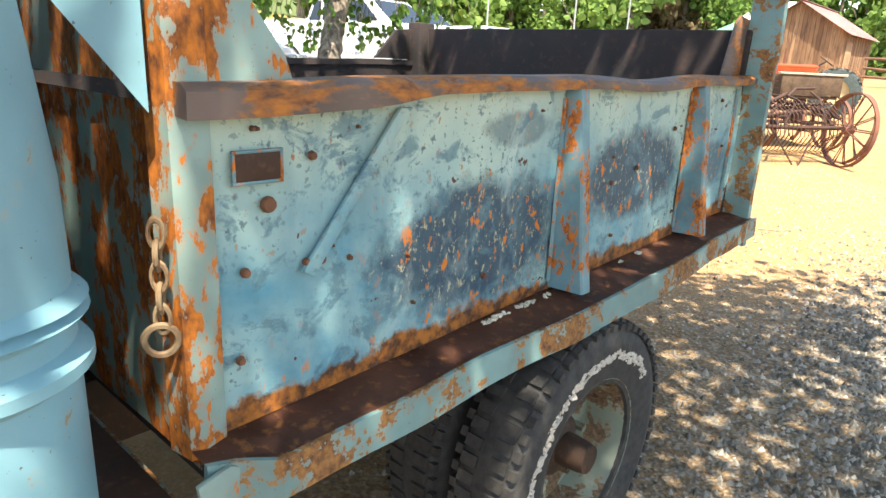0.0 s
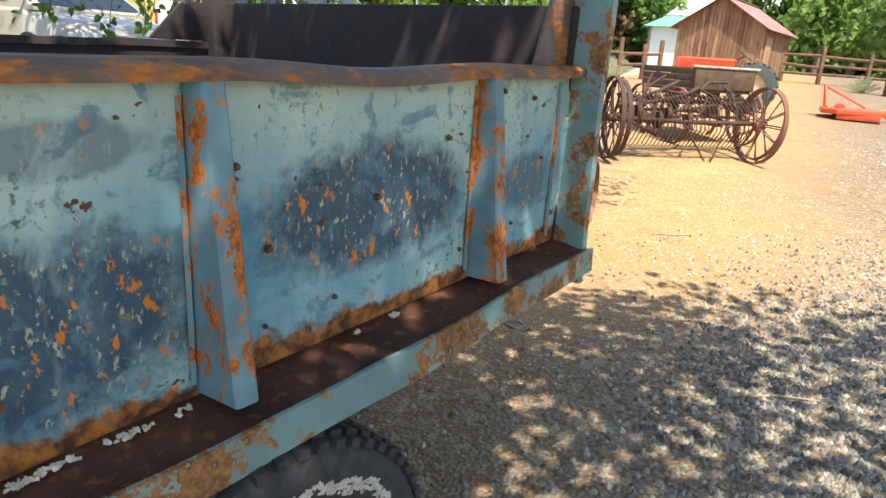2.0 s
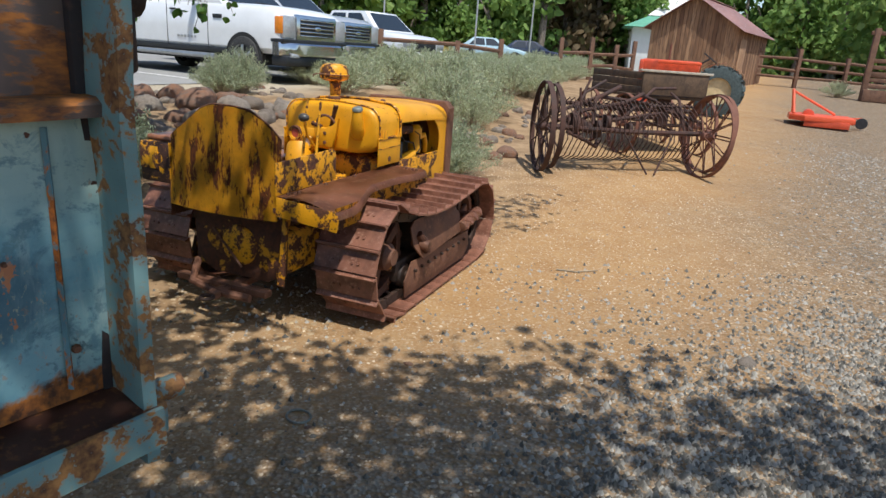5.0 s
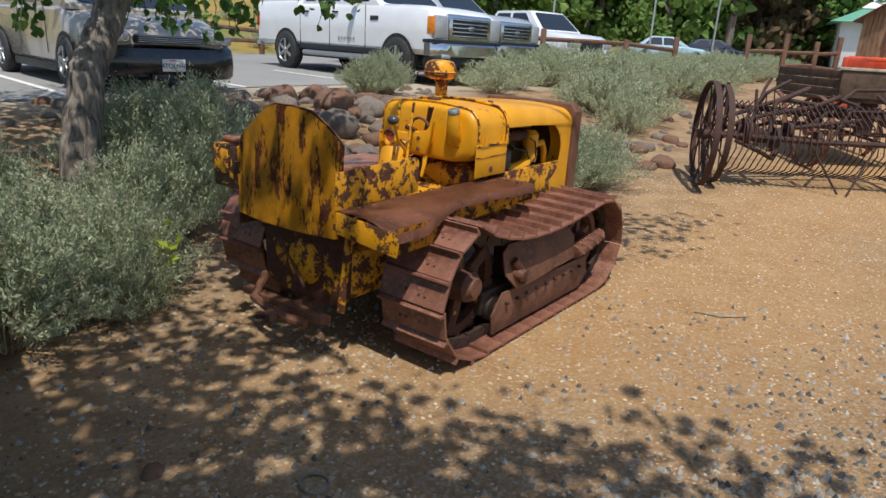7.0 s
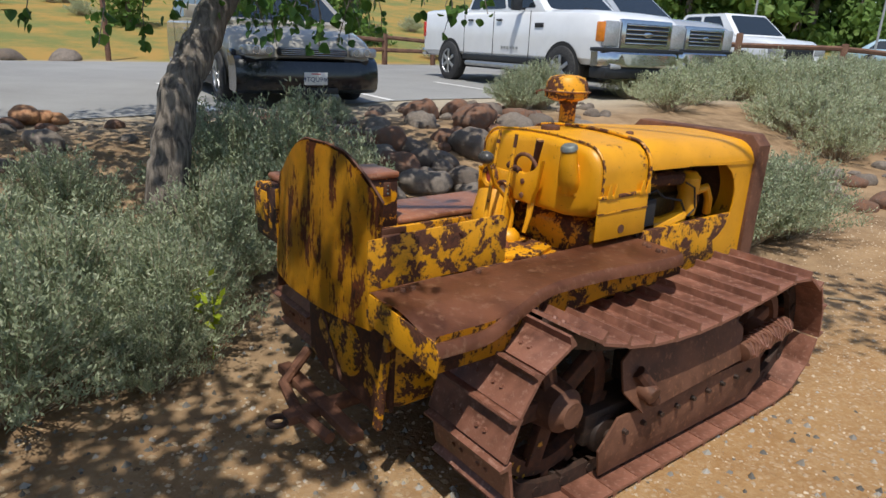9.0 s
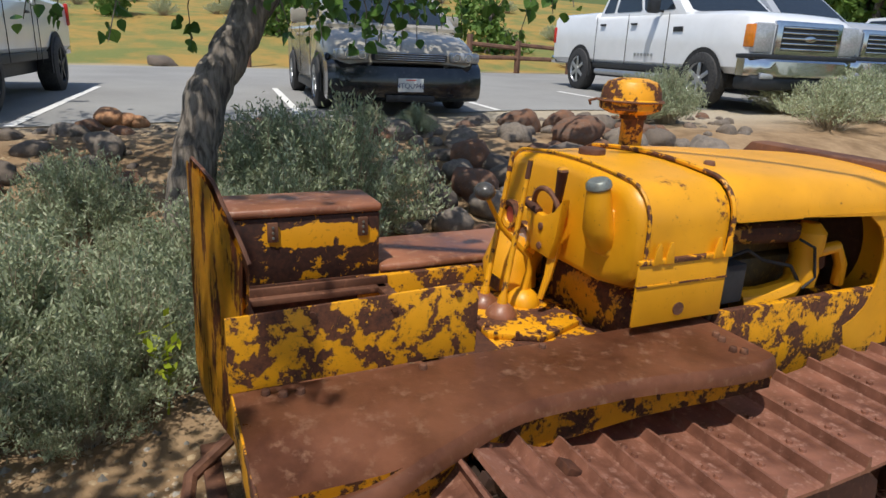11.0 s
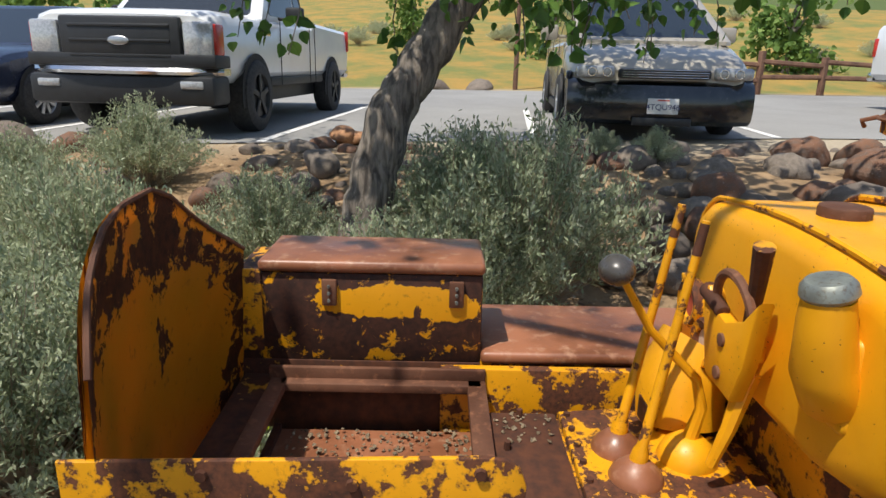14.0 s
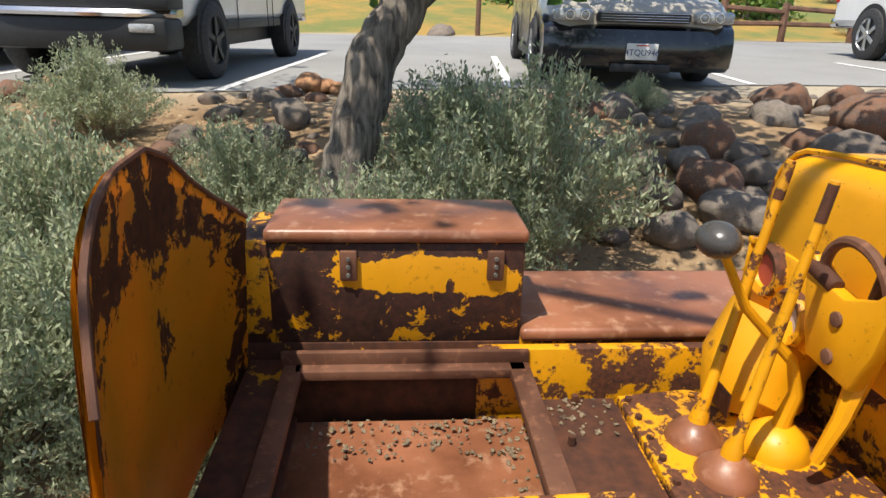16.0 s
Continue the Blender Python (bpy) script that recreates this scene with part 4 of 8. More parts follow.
bm = BM(); tube(bm, [(0.03, 0.235, 1.08), (0.055, 0.225, 1.15), (0.085, 0.21, 1.235)], [0.012, 0.014, 0.018], 10); for_crawler("throttle_handle", bm, m_yellow_bare, "stubby rusty throttle handle")
for zz, xx in ((1.035, 0.0), (0.970, 0.0)):
    bm = BM(); rod(bm, (xx, 0.20, zz), (xx, 0.208, zz), 0.013, 0.013, 10, 0.002); for_crawler("bolt", bm, m_rust)
# gauges, left of the quadrant
for cx, cz, col in ((-0.285, 1.000, (0.42, 0.07, 0.035)), (-0.185, 0.945, (0.50, 0.40, 0.33))):
    bm = BM(); lathe(bm, [(0.030, 0.0), (0.034, 0.012), (0.050, 0.016), (0.056, 0.008), (0.056, -0.01)], Matrix.Translation((cx, 0.262, cz)) @ Matrix.Rotation(radians(90), 4, "X"), 26); gz = for_crawler("gauge", bm, m_yellow_worn, "round gauge with a rusted rim")
    bm = BM(); lathe(bm, [(0.0, 0.004), (0.032, 0.004), (0.033, 0.0)], Matrix.Translation((cx, 0.262, cz)) @ Matrix.Rotation(radians(90), 4, "X"), 24); part("dial", bm, simple("dial_face_" + str(int(cz * 1000)), col, 0.6), gz)
bm = BM(); box(bm, -0.34, -0.13, 0.265, 0.285, 0.89, 1.05, 0.02); for_crawler("gauge_panel", bm, m_yellow)
bm = BM(); tube(bm, [(-0.26, 0.29, 0.90), (-0.24, 0.24, 0.82), (-0.22, 0.24, 0.74)], [0.10, 0.10, 0.095], 20); for_crawler("clutch_cover", bm, m_yellow, "rounded yellow clutch cover")
bm = BM(); box(bm, -0.19, -0.12, 0.133, 0.137, 0.77, 0.82, 0.001); for_crawler("maker_plate", bm, m_rust)
bm = BM(); tube(bm, [(0.03, 0.25, 0.985), (0.045, 0.22, 0.88), (0.04, 0.20, 0.80)], [0.02, 0.014, 0.010], 8); for_crawler("steering_bracket_leg", bm, m_yellow)

# transmission cover and levers
bm = BM(); box(bm, -0.25, 0.22, -0.13, 0.36, 0.62, 0.725, 0.015); for_crawler("gearbox", bm, m_yellow_worn)
bm = BM(); plate(bm, [(-0.24, -0.03), (0.12, -0.03), (0.20, 0.12), (0.13, 0.30), (-0.19, 0.30), (-0.26, 0.12)], 0.022, Matrix.Translation((0, 0, 0.724)), 0.005); for_crawler("gearbox_cover", bm, m_yellow_worn, "yellow gearbox cover with bolts")
bm = BM(); box(bm, -0.25, 0.30, -0.19, -0.035, 0.71, 0.735, 0.006); for_crawler("floor_plate", bm, m_yellow_bare, "rusted floor plate")
for k in range(7):
    for px, py in ((-0.22 + 0.06 * k, -0.015),):
        bm = BM(); rod(bm, (px, py, 0.744), (px, py, 0.754), 0.008, 0.007, 6); for_crawler("bolt", bm, m_yellow_bare)
for px, py in ((-0.23, 0.12), (-0.17, 0.28), (0.0, 0.285), (0.11, 0.28), (0.17, 0.12), (0.16, 0.05), (-0.10, -0.16), (0.10, -0.16), (-0.23, -0.12), (0.25, -0.12)):
    bm = BM(); rod(bm, (px, py, 0.730), (px, py, 0.754), 0.008, 0.007, 6); for_crawler("bolt", bm, m_yellow_bare)
for name, bx, by, tx, ty, tz in (("steering_lever", -0.095, 0.066, -0.103, 0.142, 1.262), ("steering_lever", 0.004, 0.078, 0.002, 0.146, 1.256)):
    bm = BM(); lathe(bm, [(0.053, 0.738), (0.054, 0.744), (0.048, 0.760), (0.032, 0.776), (0.020, 0.786), (0.0, 0.79)], Matrix.Translation((bx, by, 0)), 22); for_crawler("lever_boot", bm, m_rust_flat, "domed rusty lever cover")
    bm = BM(); b_, t_ = Vector((bx, by, 0.78)), Vector((tx, ty, tz)); tube(bm, [b_, b_.lerp(t_, 0.05), b_.lerp(t_, 0.08), b_.lerp(t_, 0.5), t_], [0.018, 0.016, 0.0105, 0.0090, 0.0075], 12)
    lv = for_crawler(name, bm, m_lever, "long yellow steering lever")
    bm = BM(); rod(bm, t_.lerp(b_, 0.01), t_.lerp(b_, 0.13), 0.0080, 0.0086, 12); part("lever_grip", bm, m_yellow_bare, lv)
bm = BM(); lathe(bm, [(0.058, 0.738), (0.060, 0.75), (0.050, 0.775), (0.028, 0.795), (0.0, 0.80)], Matrix.Translation((-0.063, 0.20, 0)), 20); for_crawler("shift_boot", bm, m_yellow)
bm = BM(); tube(bm, [(-0.063, 0.20, 0.79), (-0.063, 0.215, 0.86), (-0.07, 0.20, 0.92), (-0.075, 0.10, 1.02), (-0.055, 0.03, 1.13)], [0.016, 0.012, 0.010, 0.0085, 0.007], 10); gl = for_crawler("shift_lever", bm, m_yellow, "bent yellow gear lever")
bm = BM(); bmesh.ops.create_uvsphere(bm, u_segments=20, v_segments=12, radius=0.034, matrix=Matrix.Translation((-0.045, 0.015, 1.150)) @ Matrix.Diagonal((1.15, 1.0, 0.85, 1))); part("shift_knob", bm, m_knob, gl, "worn dark round knob")
# pedal
bm = BM(); box(bm, 0.235, 0.305, 0.205, 0.215, 0.755, 0.825, 0.004, m=Matrix.Rotation(radians(-12), 4, "X")); 
for k in range(5):
    box(bm, 0.238 + 0.014 * k, 0.246 + 0.014 * k, 0.200, 0.206, 0.760, 0.820, 0.001, m=Matrix.Rotation(radians(-12), 4, "X"))
for_crawler("pedal", bm, m_rust_flat, "ribbed brake pedal")
bm = BM(); tube(bm, [(0.27, 0.38, 0.74), (0.27, 0.42, 0.68), (0.26, 0.45, 0.60)], 0.012, 8); for_crawler("pedal_arm", bm, m_yellow)

# seat pit: rusty angle frame, floor, leaf litter
bm = BM()
for x0, x1, y0, y1 in ((-0.36, 0.30, -0.235, -0.190), (-0.36, 0.30, -0.715, -0.675), (-0.365, -0.325, -0.69, -0.20), (0.26, 0.30, -0.69, -0.20)):
    box(bm, x0, x1, y0, y1, 0.735, 0.757, 0.003)
for_crawler("seat_frame", bm, m_rust, "rusty angle-iron seat frame")
bm = BM(); box(bm, -0.37, -0.355, -0.72, -0.19, 0.74, 0.785, 0.003); for_crawler("seat_frame_back_rib", bm, m_rust)
bm = BM(); box(bm, -0.34, 0.28, -0.70, -0.20, 0.610, 0.625, 0.003); for_crawler("pit_floor", bm, m_rust_flat, "rusted pit floor under the missing seat")
bm = BM(); box(bm, -0.42, 0.33, -0.80, -0.715, 0.70, 0.735, 0.004); for_crawler("rear_floor", bm, m_yellow_bare)
bm = BM(); box(bm, -0.417, -0.366, -0.72, -0.19, 0.60, 0.735, 0.004); for_crawler("left_floor", bm, m_yellow_bare)
bm = BM(); box(bm, 0.30, 0.33, -0.72, -0.19, 0.60, 0.735, 0.004); for_crawler("right_floor", bm, m_yellow_bare)

# boxes and fenders on the left
bm = BM(); box(bm, -0.645, -0.42, -0.815, -0.20, 0.77, 1.008, 0.010); tb = for_crawler("toolbox_body", bm, m_toolbox, "rust-brown toolbox with a yellow patch")
bm = BM(); box(bm, -0.655, -0.411, -0.752, -0.195, 1.008, 1.040, 0.013, 3); part("toolbox_lid", bm, m_rust_flat, tb, "smooth rusted lid with rounded edges")
bm = BM(); box(bm, -0.422, -0.414, -0.815, -0.745, 0.80, 1.015, 0.003); part("toolbox_end_strap", bm, m_yellow_worn, tb)
bm = BM(); box(bm, -0.64, -0.50, -0.822, -0.817, 0.85, 0.985, 0.004); part("toolbox_rear_plate", bm, m_yellow_worn, tb, "yellow rear plate")
for yy in (-0.578, -0.265):
    hp = BM(); box(hp, -0.424, -0.410, yy - 0.018, yy + 0.018, 0.925, 0.992, 0.003); hinge = part("hinge", hp, m_rust, tb)
    for zz in (0.94, 0.958, 0.976):
        bm = BM(); rod(bm, (-0.412, yy, zz), (-0.404, yy, zz), 0.005, 0.004, 8); part("rivet", bm, m_grey_metal, tb)
bm = BM(); box(bm, -0.76, -0.408, -0.20, 0.58, 0.775, 0.808, 0.012, 3); for_crawler("left_fender", bm, m_rust_flat, "flat rusted left fender")
bm = BM(); box(bm, -0.428, -0.418, -0.20, 0.58, 0.58, 0.785, 0.004); for_crawler("left_fender_skirt", bm, m_yellow_half, "flaking yellow fender skirt")
bm = BM(); box(bm, -0.428, -0.418, -0.815, -0.20, 0.58, 0.775, 0.004); for_crawler("left_inner_panel", bm, m_yellow_bare)

# right fender: top sheet that dips and widens at the rear, with a rolled outer edge
def fender_out(y):
    return 0.595 + 0.035 * smooth01((y - 0.1) / 0.4) + 0.125 * smooth01((-0.15 - y) / 0.45)
bm = BM()
def fend(u, v):
    y = -0.805 + 1.40 * u
    o = fender_out(y)
    x = 0.340 + (o - 0.340) * min(1.0, v / 0.82)
    z = 0.806 - 0.004 * math.sin(u * 9) * v
    if y < -0.45:
        z -= 0.035 * smooth01((-0.45 - y) / 0.2) * smooth01((v - 0.35) / 0.45)
    if v > 0.82:
        k = (v - 0.82) / 0.18
        x = o + 0.022 * math.sin(k * math.pi / 2)
        z -= 0.030 * (1 - math.cos(k * math.pi / 2)) + 0.012 * k
    if u > 0.97 and v > 0.6:
        x -= 0.02 * (u - 0.97) / 0.03
    return Vector((x, y, z))
sheet(bm, fend, 44, 18, -0.008)
bmesh.ops.recalc_face_normals(bm, faces=bm.faces)
for_crawler("right_fender", bm, m_rust_flat, "smooth brown rusted right fender")
bm = BM()
sheet(bm, lambda u, v: Vector((fender_out(-0.80 + 1.39 * u) - 0.005, -0.80 + 1.39 * u, 0.79 - 0.125 * v * (1 - 0.35 * smooth01((u - 0.4) / 0.6)))), 30, 2, 0.006)
for_crawler("right_fender_skirt", bm, m_yellow_worn, "flaking yellow fender skirt")
bm = BM(); plate(bm, [(0.335, 0.69), (0.73, 0.66), (0.745, 0.735), (0.72, 0.775), (0.335, 0.80)], 0.008, upright_y(-0.800), 0.002); for_crawler("fender_end", bm, m_yellow_worn)
for px, py in ((0.385, -0.70), (0.385, -0.66), (0.365, -0.735), (0.50, 0.52), (0.47, 0.53), (0.56, 0.50), (0.58, 0.52), (0.37, 0.0), (0.37, -0.35)):
    bm = BM(); rod(bm, (px, py, 0.800), (px, py, 0.818), 0.012, 0.010, 8, 0.002); for_crawler("bolt", bm, m_rust)
for px, py in ((0.57, -0.60), (0.60, -0.545)):
    bm = BM(); ring_tube(bm, (px, py, 0.785), (0, 0, 1), 0.016, 0.005, 14, 6); for_crawler("washer", bm, m_grey_metal)

# panel beside the seat
bm = BM()
pts = [(-0.812, 0.806), (-0.190, 0.812), (-0.188, 0.965), (-0.196, 0.990), (-0.215, 1.005), (-0.245, 1.008), (-0.812, 0.990)]
plate(bm, pts, 0.010, upright_x(0.330), 0.003)
for_crawler("seat_side_panel", bm, m_yellow_worn, "yellow seat side panel mottled with rust")
for yy, zz in ((-0.25, 0.985), (-0.62, 0.975), (-0.42, 0.965)):
    bm = BM(); rod(bm, (0.338, yy, zz), (0.346, yy, zz), 0.010, 0.008, 8); for_crawler("bolt", bm, m_yellow_bare)

# curved seat back with an uneven, bent-over top
BACK = ((-0.42, 1.065), (-0.36, 1.105), (-0.30, 1.14), (-0.22, 1.195), (-0.145, 1.248), (-0.07, 1.276), (0.07, 1.276), (0.16, 1.262), (0.20, 1.243), (0.26, 1.20), (0.30, 1.16), (0.338, 1.11))
def back_top(x):
    for (a, za), (b, zb_) in zip(BACK, BACK[1:]):
        if x <= b:
            return za + (zb_ - za) * (x - a) / (b - a)
    return BACK[-1][1]
def back_fn(u, v):
    x = -0.42 + 0.758 * u
    z = 0.655 + (back_top(x) - 0.655) * v
    q = 1 - ((x + 0.04) / 0.38) ** 2
    y = -0.780 + 0.025 * v - 0.035 * (0.338 - x) - 0.050 * max(0.0, q) - 0.012 * v * max(0, q) + 0.004 * noise.noise((x * 7, z * 6, 2))
    return Vector((x, y, z))
bm = BM(); sheet(bm, back_fn, 34, 26, 0.008); bmesh.ops.recalc_face_normals(bm, faces=bm.faces)
seat_back = for_crawler("seat_back", bm, m_yellow_back, "tall curved yellow seat back streaked with rust")
bm = BM(); sheet(bm, lambda u, v: back_fn(0.004 + 0.992 * u, 0.002 + 0.99 * v) + Vector((0, -0.013, 0)), 34, 26, 0.003); bmesh.ops.recalc_face_normals(bm, faces=bm.faces)
part("outer_skin", bm, m_yellow_streaked, seat_back, "outer face streaked with orange rust")
bm = BM(); tube(bm, [back_fn(k / 30, 1.0) for k in range(31)], 0.005, 6); for_crawler("seat_back_edge", bm, m_rust)

# rear housing and drawbar
bm = BM(); box(bm, -0.34, 0.34, -0.70, 0.0, 0.30, 0.565, 0.04); for_crawler("rear_housing", bm, m_yellow_worn, "yellow rear axle housing")
bm = BM(); plate(bm, [(-0.33, 0.30), (-0.20, 0.24), (0.20, 0.24), (0.33, 0.30), (0.34, 0.64), (-0.34, 0.64)], 0.02, upright_y(-0.69), 0.004); for_crawler("rear_cover", bm, m_yellow_bare)
bm = BM(); rod(bm, (0, -0.66, 0.44), (0, -0.73, 0.44), 0.14, 0.12, 28, 0.01); for_crawler("rear_hub_cover", bm, m_yellow_worn)
bm = BM(); plate(bm, [(-0.02, 0), (0.02, 0), (0.014, 0.40), (-0.014, 0.40)], 0.02, frame_at(Vector((0.34, -0.76, 0.26)), (1, 0, 0), Vector((0, 0.12, 1)).normalized(), (0, -1, 0.12)), 0.002); for_crawler("rear_strut", bm, m_yellow_worn)
bm = BM(); tube(bm, [(-0.30, -0.74, 0.30), (-0.20, -0.90, 0.23), (0.0, -0.93, 0.21), (0.22, -0.90, 0.20)], 0.024, 8); for_crawler("drawbar", bm, m_rust, "bent rusty drawbar")
bm = BM(); box(bm, -0.36, 0.30, -0.86, -0.80, 0.20, 0.24, 0.006); box(bm, -0.02, 0.05, -0.99, -0.55, 0.185, 0.225, 0.006); for_crawler("drawbar_guide", bm, m_rust)
bm = BM(); ring_tube(bm, (0.015, -1.02, 0.205), (0, 0, 1), 0.035, 0.012, 18, 8); for_crawler("hitch_ring", bm, m_dark_iron)
bm = BM(); tube(bm, [(-0.20, -0.71, 0.52), (-0.05, -0.74, 0.40), (0.05, -0.76, 0.32)], 0.008, 6); for_crawler("linkage_rod", bm, m_rust)


# tracks
SPR, IDL = Vector((-0.25, 0.385)), Vector((1.15, 0.335))
def track_loop():
    pts = []
    for k in range(13):                                   # round the rear sprocket, from bottom to top
        a = radians(265 - 165 * k / 12)
        pts.append(Vector((SPR.x + 0.365 * math.cos(a), SPR.y + 0.355 * math.sin(a))))
    for k in range(1, 20):                                # sagging top run
        t = k / 20
        y = -0.30 + (1.15 + 0.30) * t
        zz = 0.735 + (0.650 - 0.735) * t - 0.115 * math.sin(math.pi * t ** 0.72) ** 1.0
        pts.append(Vector((y, zz)))
    for k in range(13):                                   # round the front idler
        a = radians(90 - 175 * k / 12)
        pts.append(Vector((IDL.x + 0.345 * math.cos(a), IDL.y + 0.310 * math.sin(a))))
    return pts
LOOP = track_loop()
def along_loop(step):
    pts = LOOP + [LOOP[0]]
    total = sum((b - a).length for a, b in zip(pts, pts[1:]))
    count = round(total / step)
    want, done, out = 0.0, 0.0, []
    gap = total / count
    for a, b in zip(pts, pts[1:]):
        L = (b - a).length
        while want < done + L - 1e-9 and len(out) < count:
            k = (want - done) / L
            out.append((a.lerp(b, k), (b - a).normalized()))
            want += gap
        done += L
    return out, gap
spots, gap = along_loop(0.150)
def pad_mesh():
    bm = BM()
    w = 0.205
    prof = [(-gap * 0.50, 0.0), (-gap * 0.50, 0.012), (gap * 0.30, 0.012), (gap * 0.36, 0.016), (gap * 0.40, 0.046), (gap * 0.46, 0.046), (gap * 0.50, 0.010), (gap * 0.50, -0.004), (gap * 0.36, 0.0)]
    secs = [[Vector((x, y, z)) for y, z in prof] for x in (-w, -w + 0.006, w - 0.006, w)]
    loft(bm, secs)
    for bx in (-0.085, -0.045, 0.045, 0.085):
        rod(bm, (bx, -0.02, 0.012), (bx, -0.02, 0.020), 0.010, 0.008, 6)
    me = bpy.data.meshes.new("track_pad")
    bm.to_mesh(me)
    bm.free()
    me.materials.append(m_track)
    return me
def link_mesh():
    bm = BM()
    for sx in (-1, 1):
        box(bm, sx * 0.062 - 0.014, sx * 0.062 + 0.014, -gap * 0.56, gap * 0.56, -0.062, -0.002, 0)
    rod(bm, (-0.08, gap * 0.5, -0.032), (0.08, gap * 0.5, -0.032), 0.018, None, 8)
    me = bpy.data.meshes.new("track_link")
    bm.to_mesh(me)
    bm.free()
    me.materials.append(m_dark_iron)
    return me
pad_me, link_me = pad_mesh(), link_mesh()
for sx in (1, -1):
    cx = sx * 0.685
    frame_bm = BM()
    box(frame_bm, cx - 0.07, cx + 0.07, -0.10, 1.05, 0.16, 0.30, 0.012)
    track = for_crawler("track_frame", frame_bm, m_dark_iron, "heavy rusted track frame")
    for p, d in spots:
        up = Vector((-d.y, d.x))
        m = frame_at(Vector((cx, p.x, p.y)), (1, 0, 0), (0, d.x, d.y), (0, up.x, up.y)) @ Matrix.Rotation(0, 4, "X")
        for name, me in (("track_pad", pad_me), ("track_link", link_me)):
            ob = new(name, me)
            ob.parent = track
            ob.matrix_local = m
    # sprocket with spokes
    bm = BM()
    M_ = Matrix.Translation((cx, SPR.x, SPR.y)) @ Matrix.Rotation(radians(90), 4, "Y")
    lathe(bm, [(0.235, -0.025), (0.295, -0.025), (0.295, 0.025), (0.235, 0.025), (0.235, -0.025)], M_, 36)
    for k in range(14):
        a = 2 * math.pi * k / 14
        box(bm, -0.025, 0.025, -0.022, 0.022, 0.285, 0.325, 0.004, m=Matrix.Translation((cx, SPR.x, SPR.y)) @ Matrix.Rotation(a, 4, "X"))
    for k in range(5):
        a = 2 * math.pi * k / 5 + 0.3
        box(bm, -0.02, 0.02, -0.035, 0.035, 0.06, 0.25, 0.006, m=Matrix.Translation((cx + sx * 0.02, SPR.x, SPR.y)) @ Matrix.Rotation(a, 4, "X"))
    sprocket = part("drive_sprocket", bm, m_yellow_bare, track, "spoked drive sprocket, yellow and rust")
    bm = BM(); lathe(bm, [(0.0, 0.13), (0.05, 0.13), (0.06, 0.11), (0.085, 0.09), (0.10, 0.0), (0.10, -0.1)], Matrix.Translation((cx, SPR.x, SPR.y)) @ Matrix.Rotation(radians(90 * sx), 4, "Y"), 24); part("sprocket_hub", bm, m_rust, track)
    # front idler
    bm = BM(); M2 = Matrix.Translation((cx, IDL.x, IDL.y)) @ Matrix.Rotation(radians(90), 4, "Y")
    lathe(bm, [(0.19, -0.04), (0.235, -0.04), (0.24, -0.02), (0.255, -0.018), (0.255, 0.018), (0.24, 0.02), (0.235, 0.04), (0.19, 0.04), (0.19, -0.04)], M2, 36)
    for k in range(5):
        box(bm, -0.018, 0.018, -0.03, 0.03, 0.05, 0.20, 0.006, m=Matrix.Translation((cx, IDL.x, IDL.y)) @ Matrix.Rotation(2 * math.pi * k / 5, 4, "X"))
    lathe(bm, [(0.0, -0.10), (0.06, -0.10), (0.07, -0.05), (0.07, 0.05), (0.06, 0.10), (0.0, 0.10)], M2, 20)
    part("front_idler", bm, m_rust, track)
    for k in range(5):
        yy = 0.02 + k * 0.235
        bm = BM(); lathe(bm, [(0.0, -0.085), (0.075, -0.085), (0.085, -0.07), (0.085, -0.04), (0.065, -0.03), (0.065, 0.03), (0.085, 0.04), (0.085, 0.07), (0.075, 0.085), (0.03, 0.09), (0.03, 0.11), (0.0, 0.11)], Matrix.Translation((cx, yy, 0.185)) @ Matrix.Rotation(radians(90), 4, "Y"), 20); part("track_roller", bm, m_dark_iron, track)
    # slanting dirt guard above the rollers; black plate paints in its key-shaped hole's shade
    X0 = cx + sx * 0.10
    bm = BM()
    slope = Vector((sx * 0.28, 0, -1)).normalized()
    Mg = frame_at(Vector((X0, 0, 0.53)), (0, 1, 0), slope, Vector((0, 1, 0)).cross(slope))
    plate(bm, [(0.03, 0.02), (0.10, -0.02), (0.80, 0.0), (0.88, 0.08), (0.84, 0.22), (0.12, 0.25), (0.02, 0.14)], 0.012 * sx, Mg, 0.003)
    part("dirt_guard", bm, m_rust, track, "slanted rusty guard plate")
    bm = BM(); plate(bm, [(0.50, 0.03), (0.56, 0.02), (0.585, 0.07), (0.56, 0.13), (0.535, 0.13), (0.53, 0.08)], 0.003 * sx, Mg @ Matrix.Translation((0, 0, 0.0135 * sx)), 0.0); part("guard_slot_dark", bm, m_black, track)
    bm = BM(); rod(bm, (X0 - 0.02 * sx, 0.13, 0.40), (X0 + 0.10 * sx, 0.13, 0.375), 0.042, 0.036, 16, 0.008); part("pivot_shaft", bm, m_rust, track, "pivot shaft end")
    bm = BM(); tube(bm, [(X0 + 0.03 * sx, 0.10, 0.46), (X0 + 0.06 * sx, 0.14, 0.40), (X0 + 0.07 * sx, 0.17, 0.33)], 0.03, 10); part("pivot_bracket", bm, m_yellow_bare, track)
    # recoil spring tube
    bm = BM(); rod(bm, (X0 + 0.05 * sx, 0.84, 0.350), (X0 + 0.05 * sx, 1.22, 0.40), 0.045, None, 18, 0.006); part("recoil_tube", bm, m_rust, track, "recoil spring housing")
    bm = BM()
    pts = [(X0 + sx * 0.05 + 0.05 * math.cos(t * 1.2), 0.86 + 0.0048 * t, 0.353 + 0.00063 * t + 0.05 * math.sin(t * 1.2)) for t in range(0, 70)]
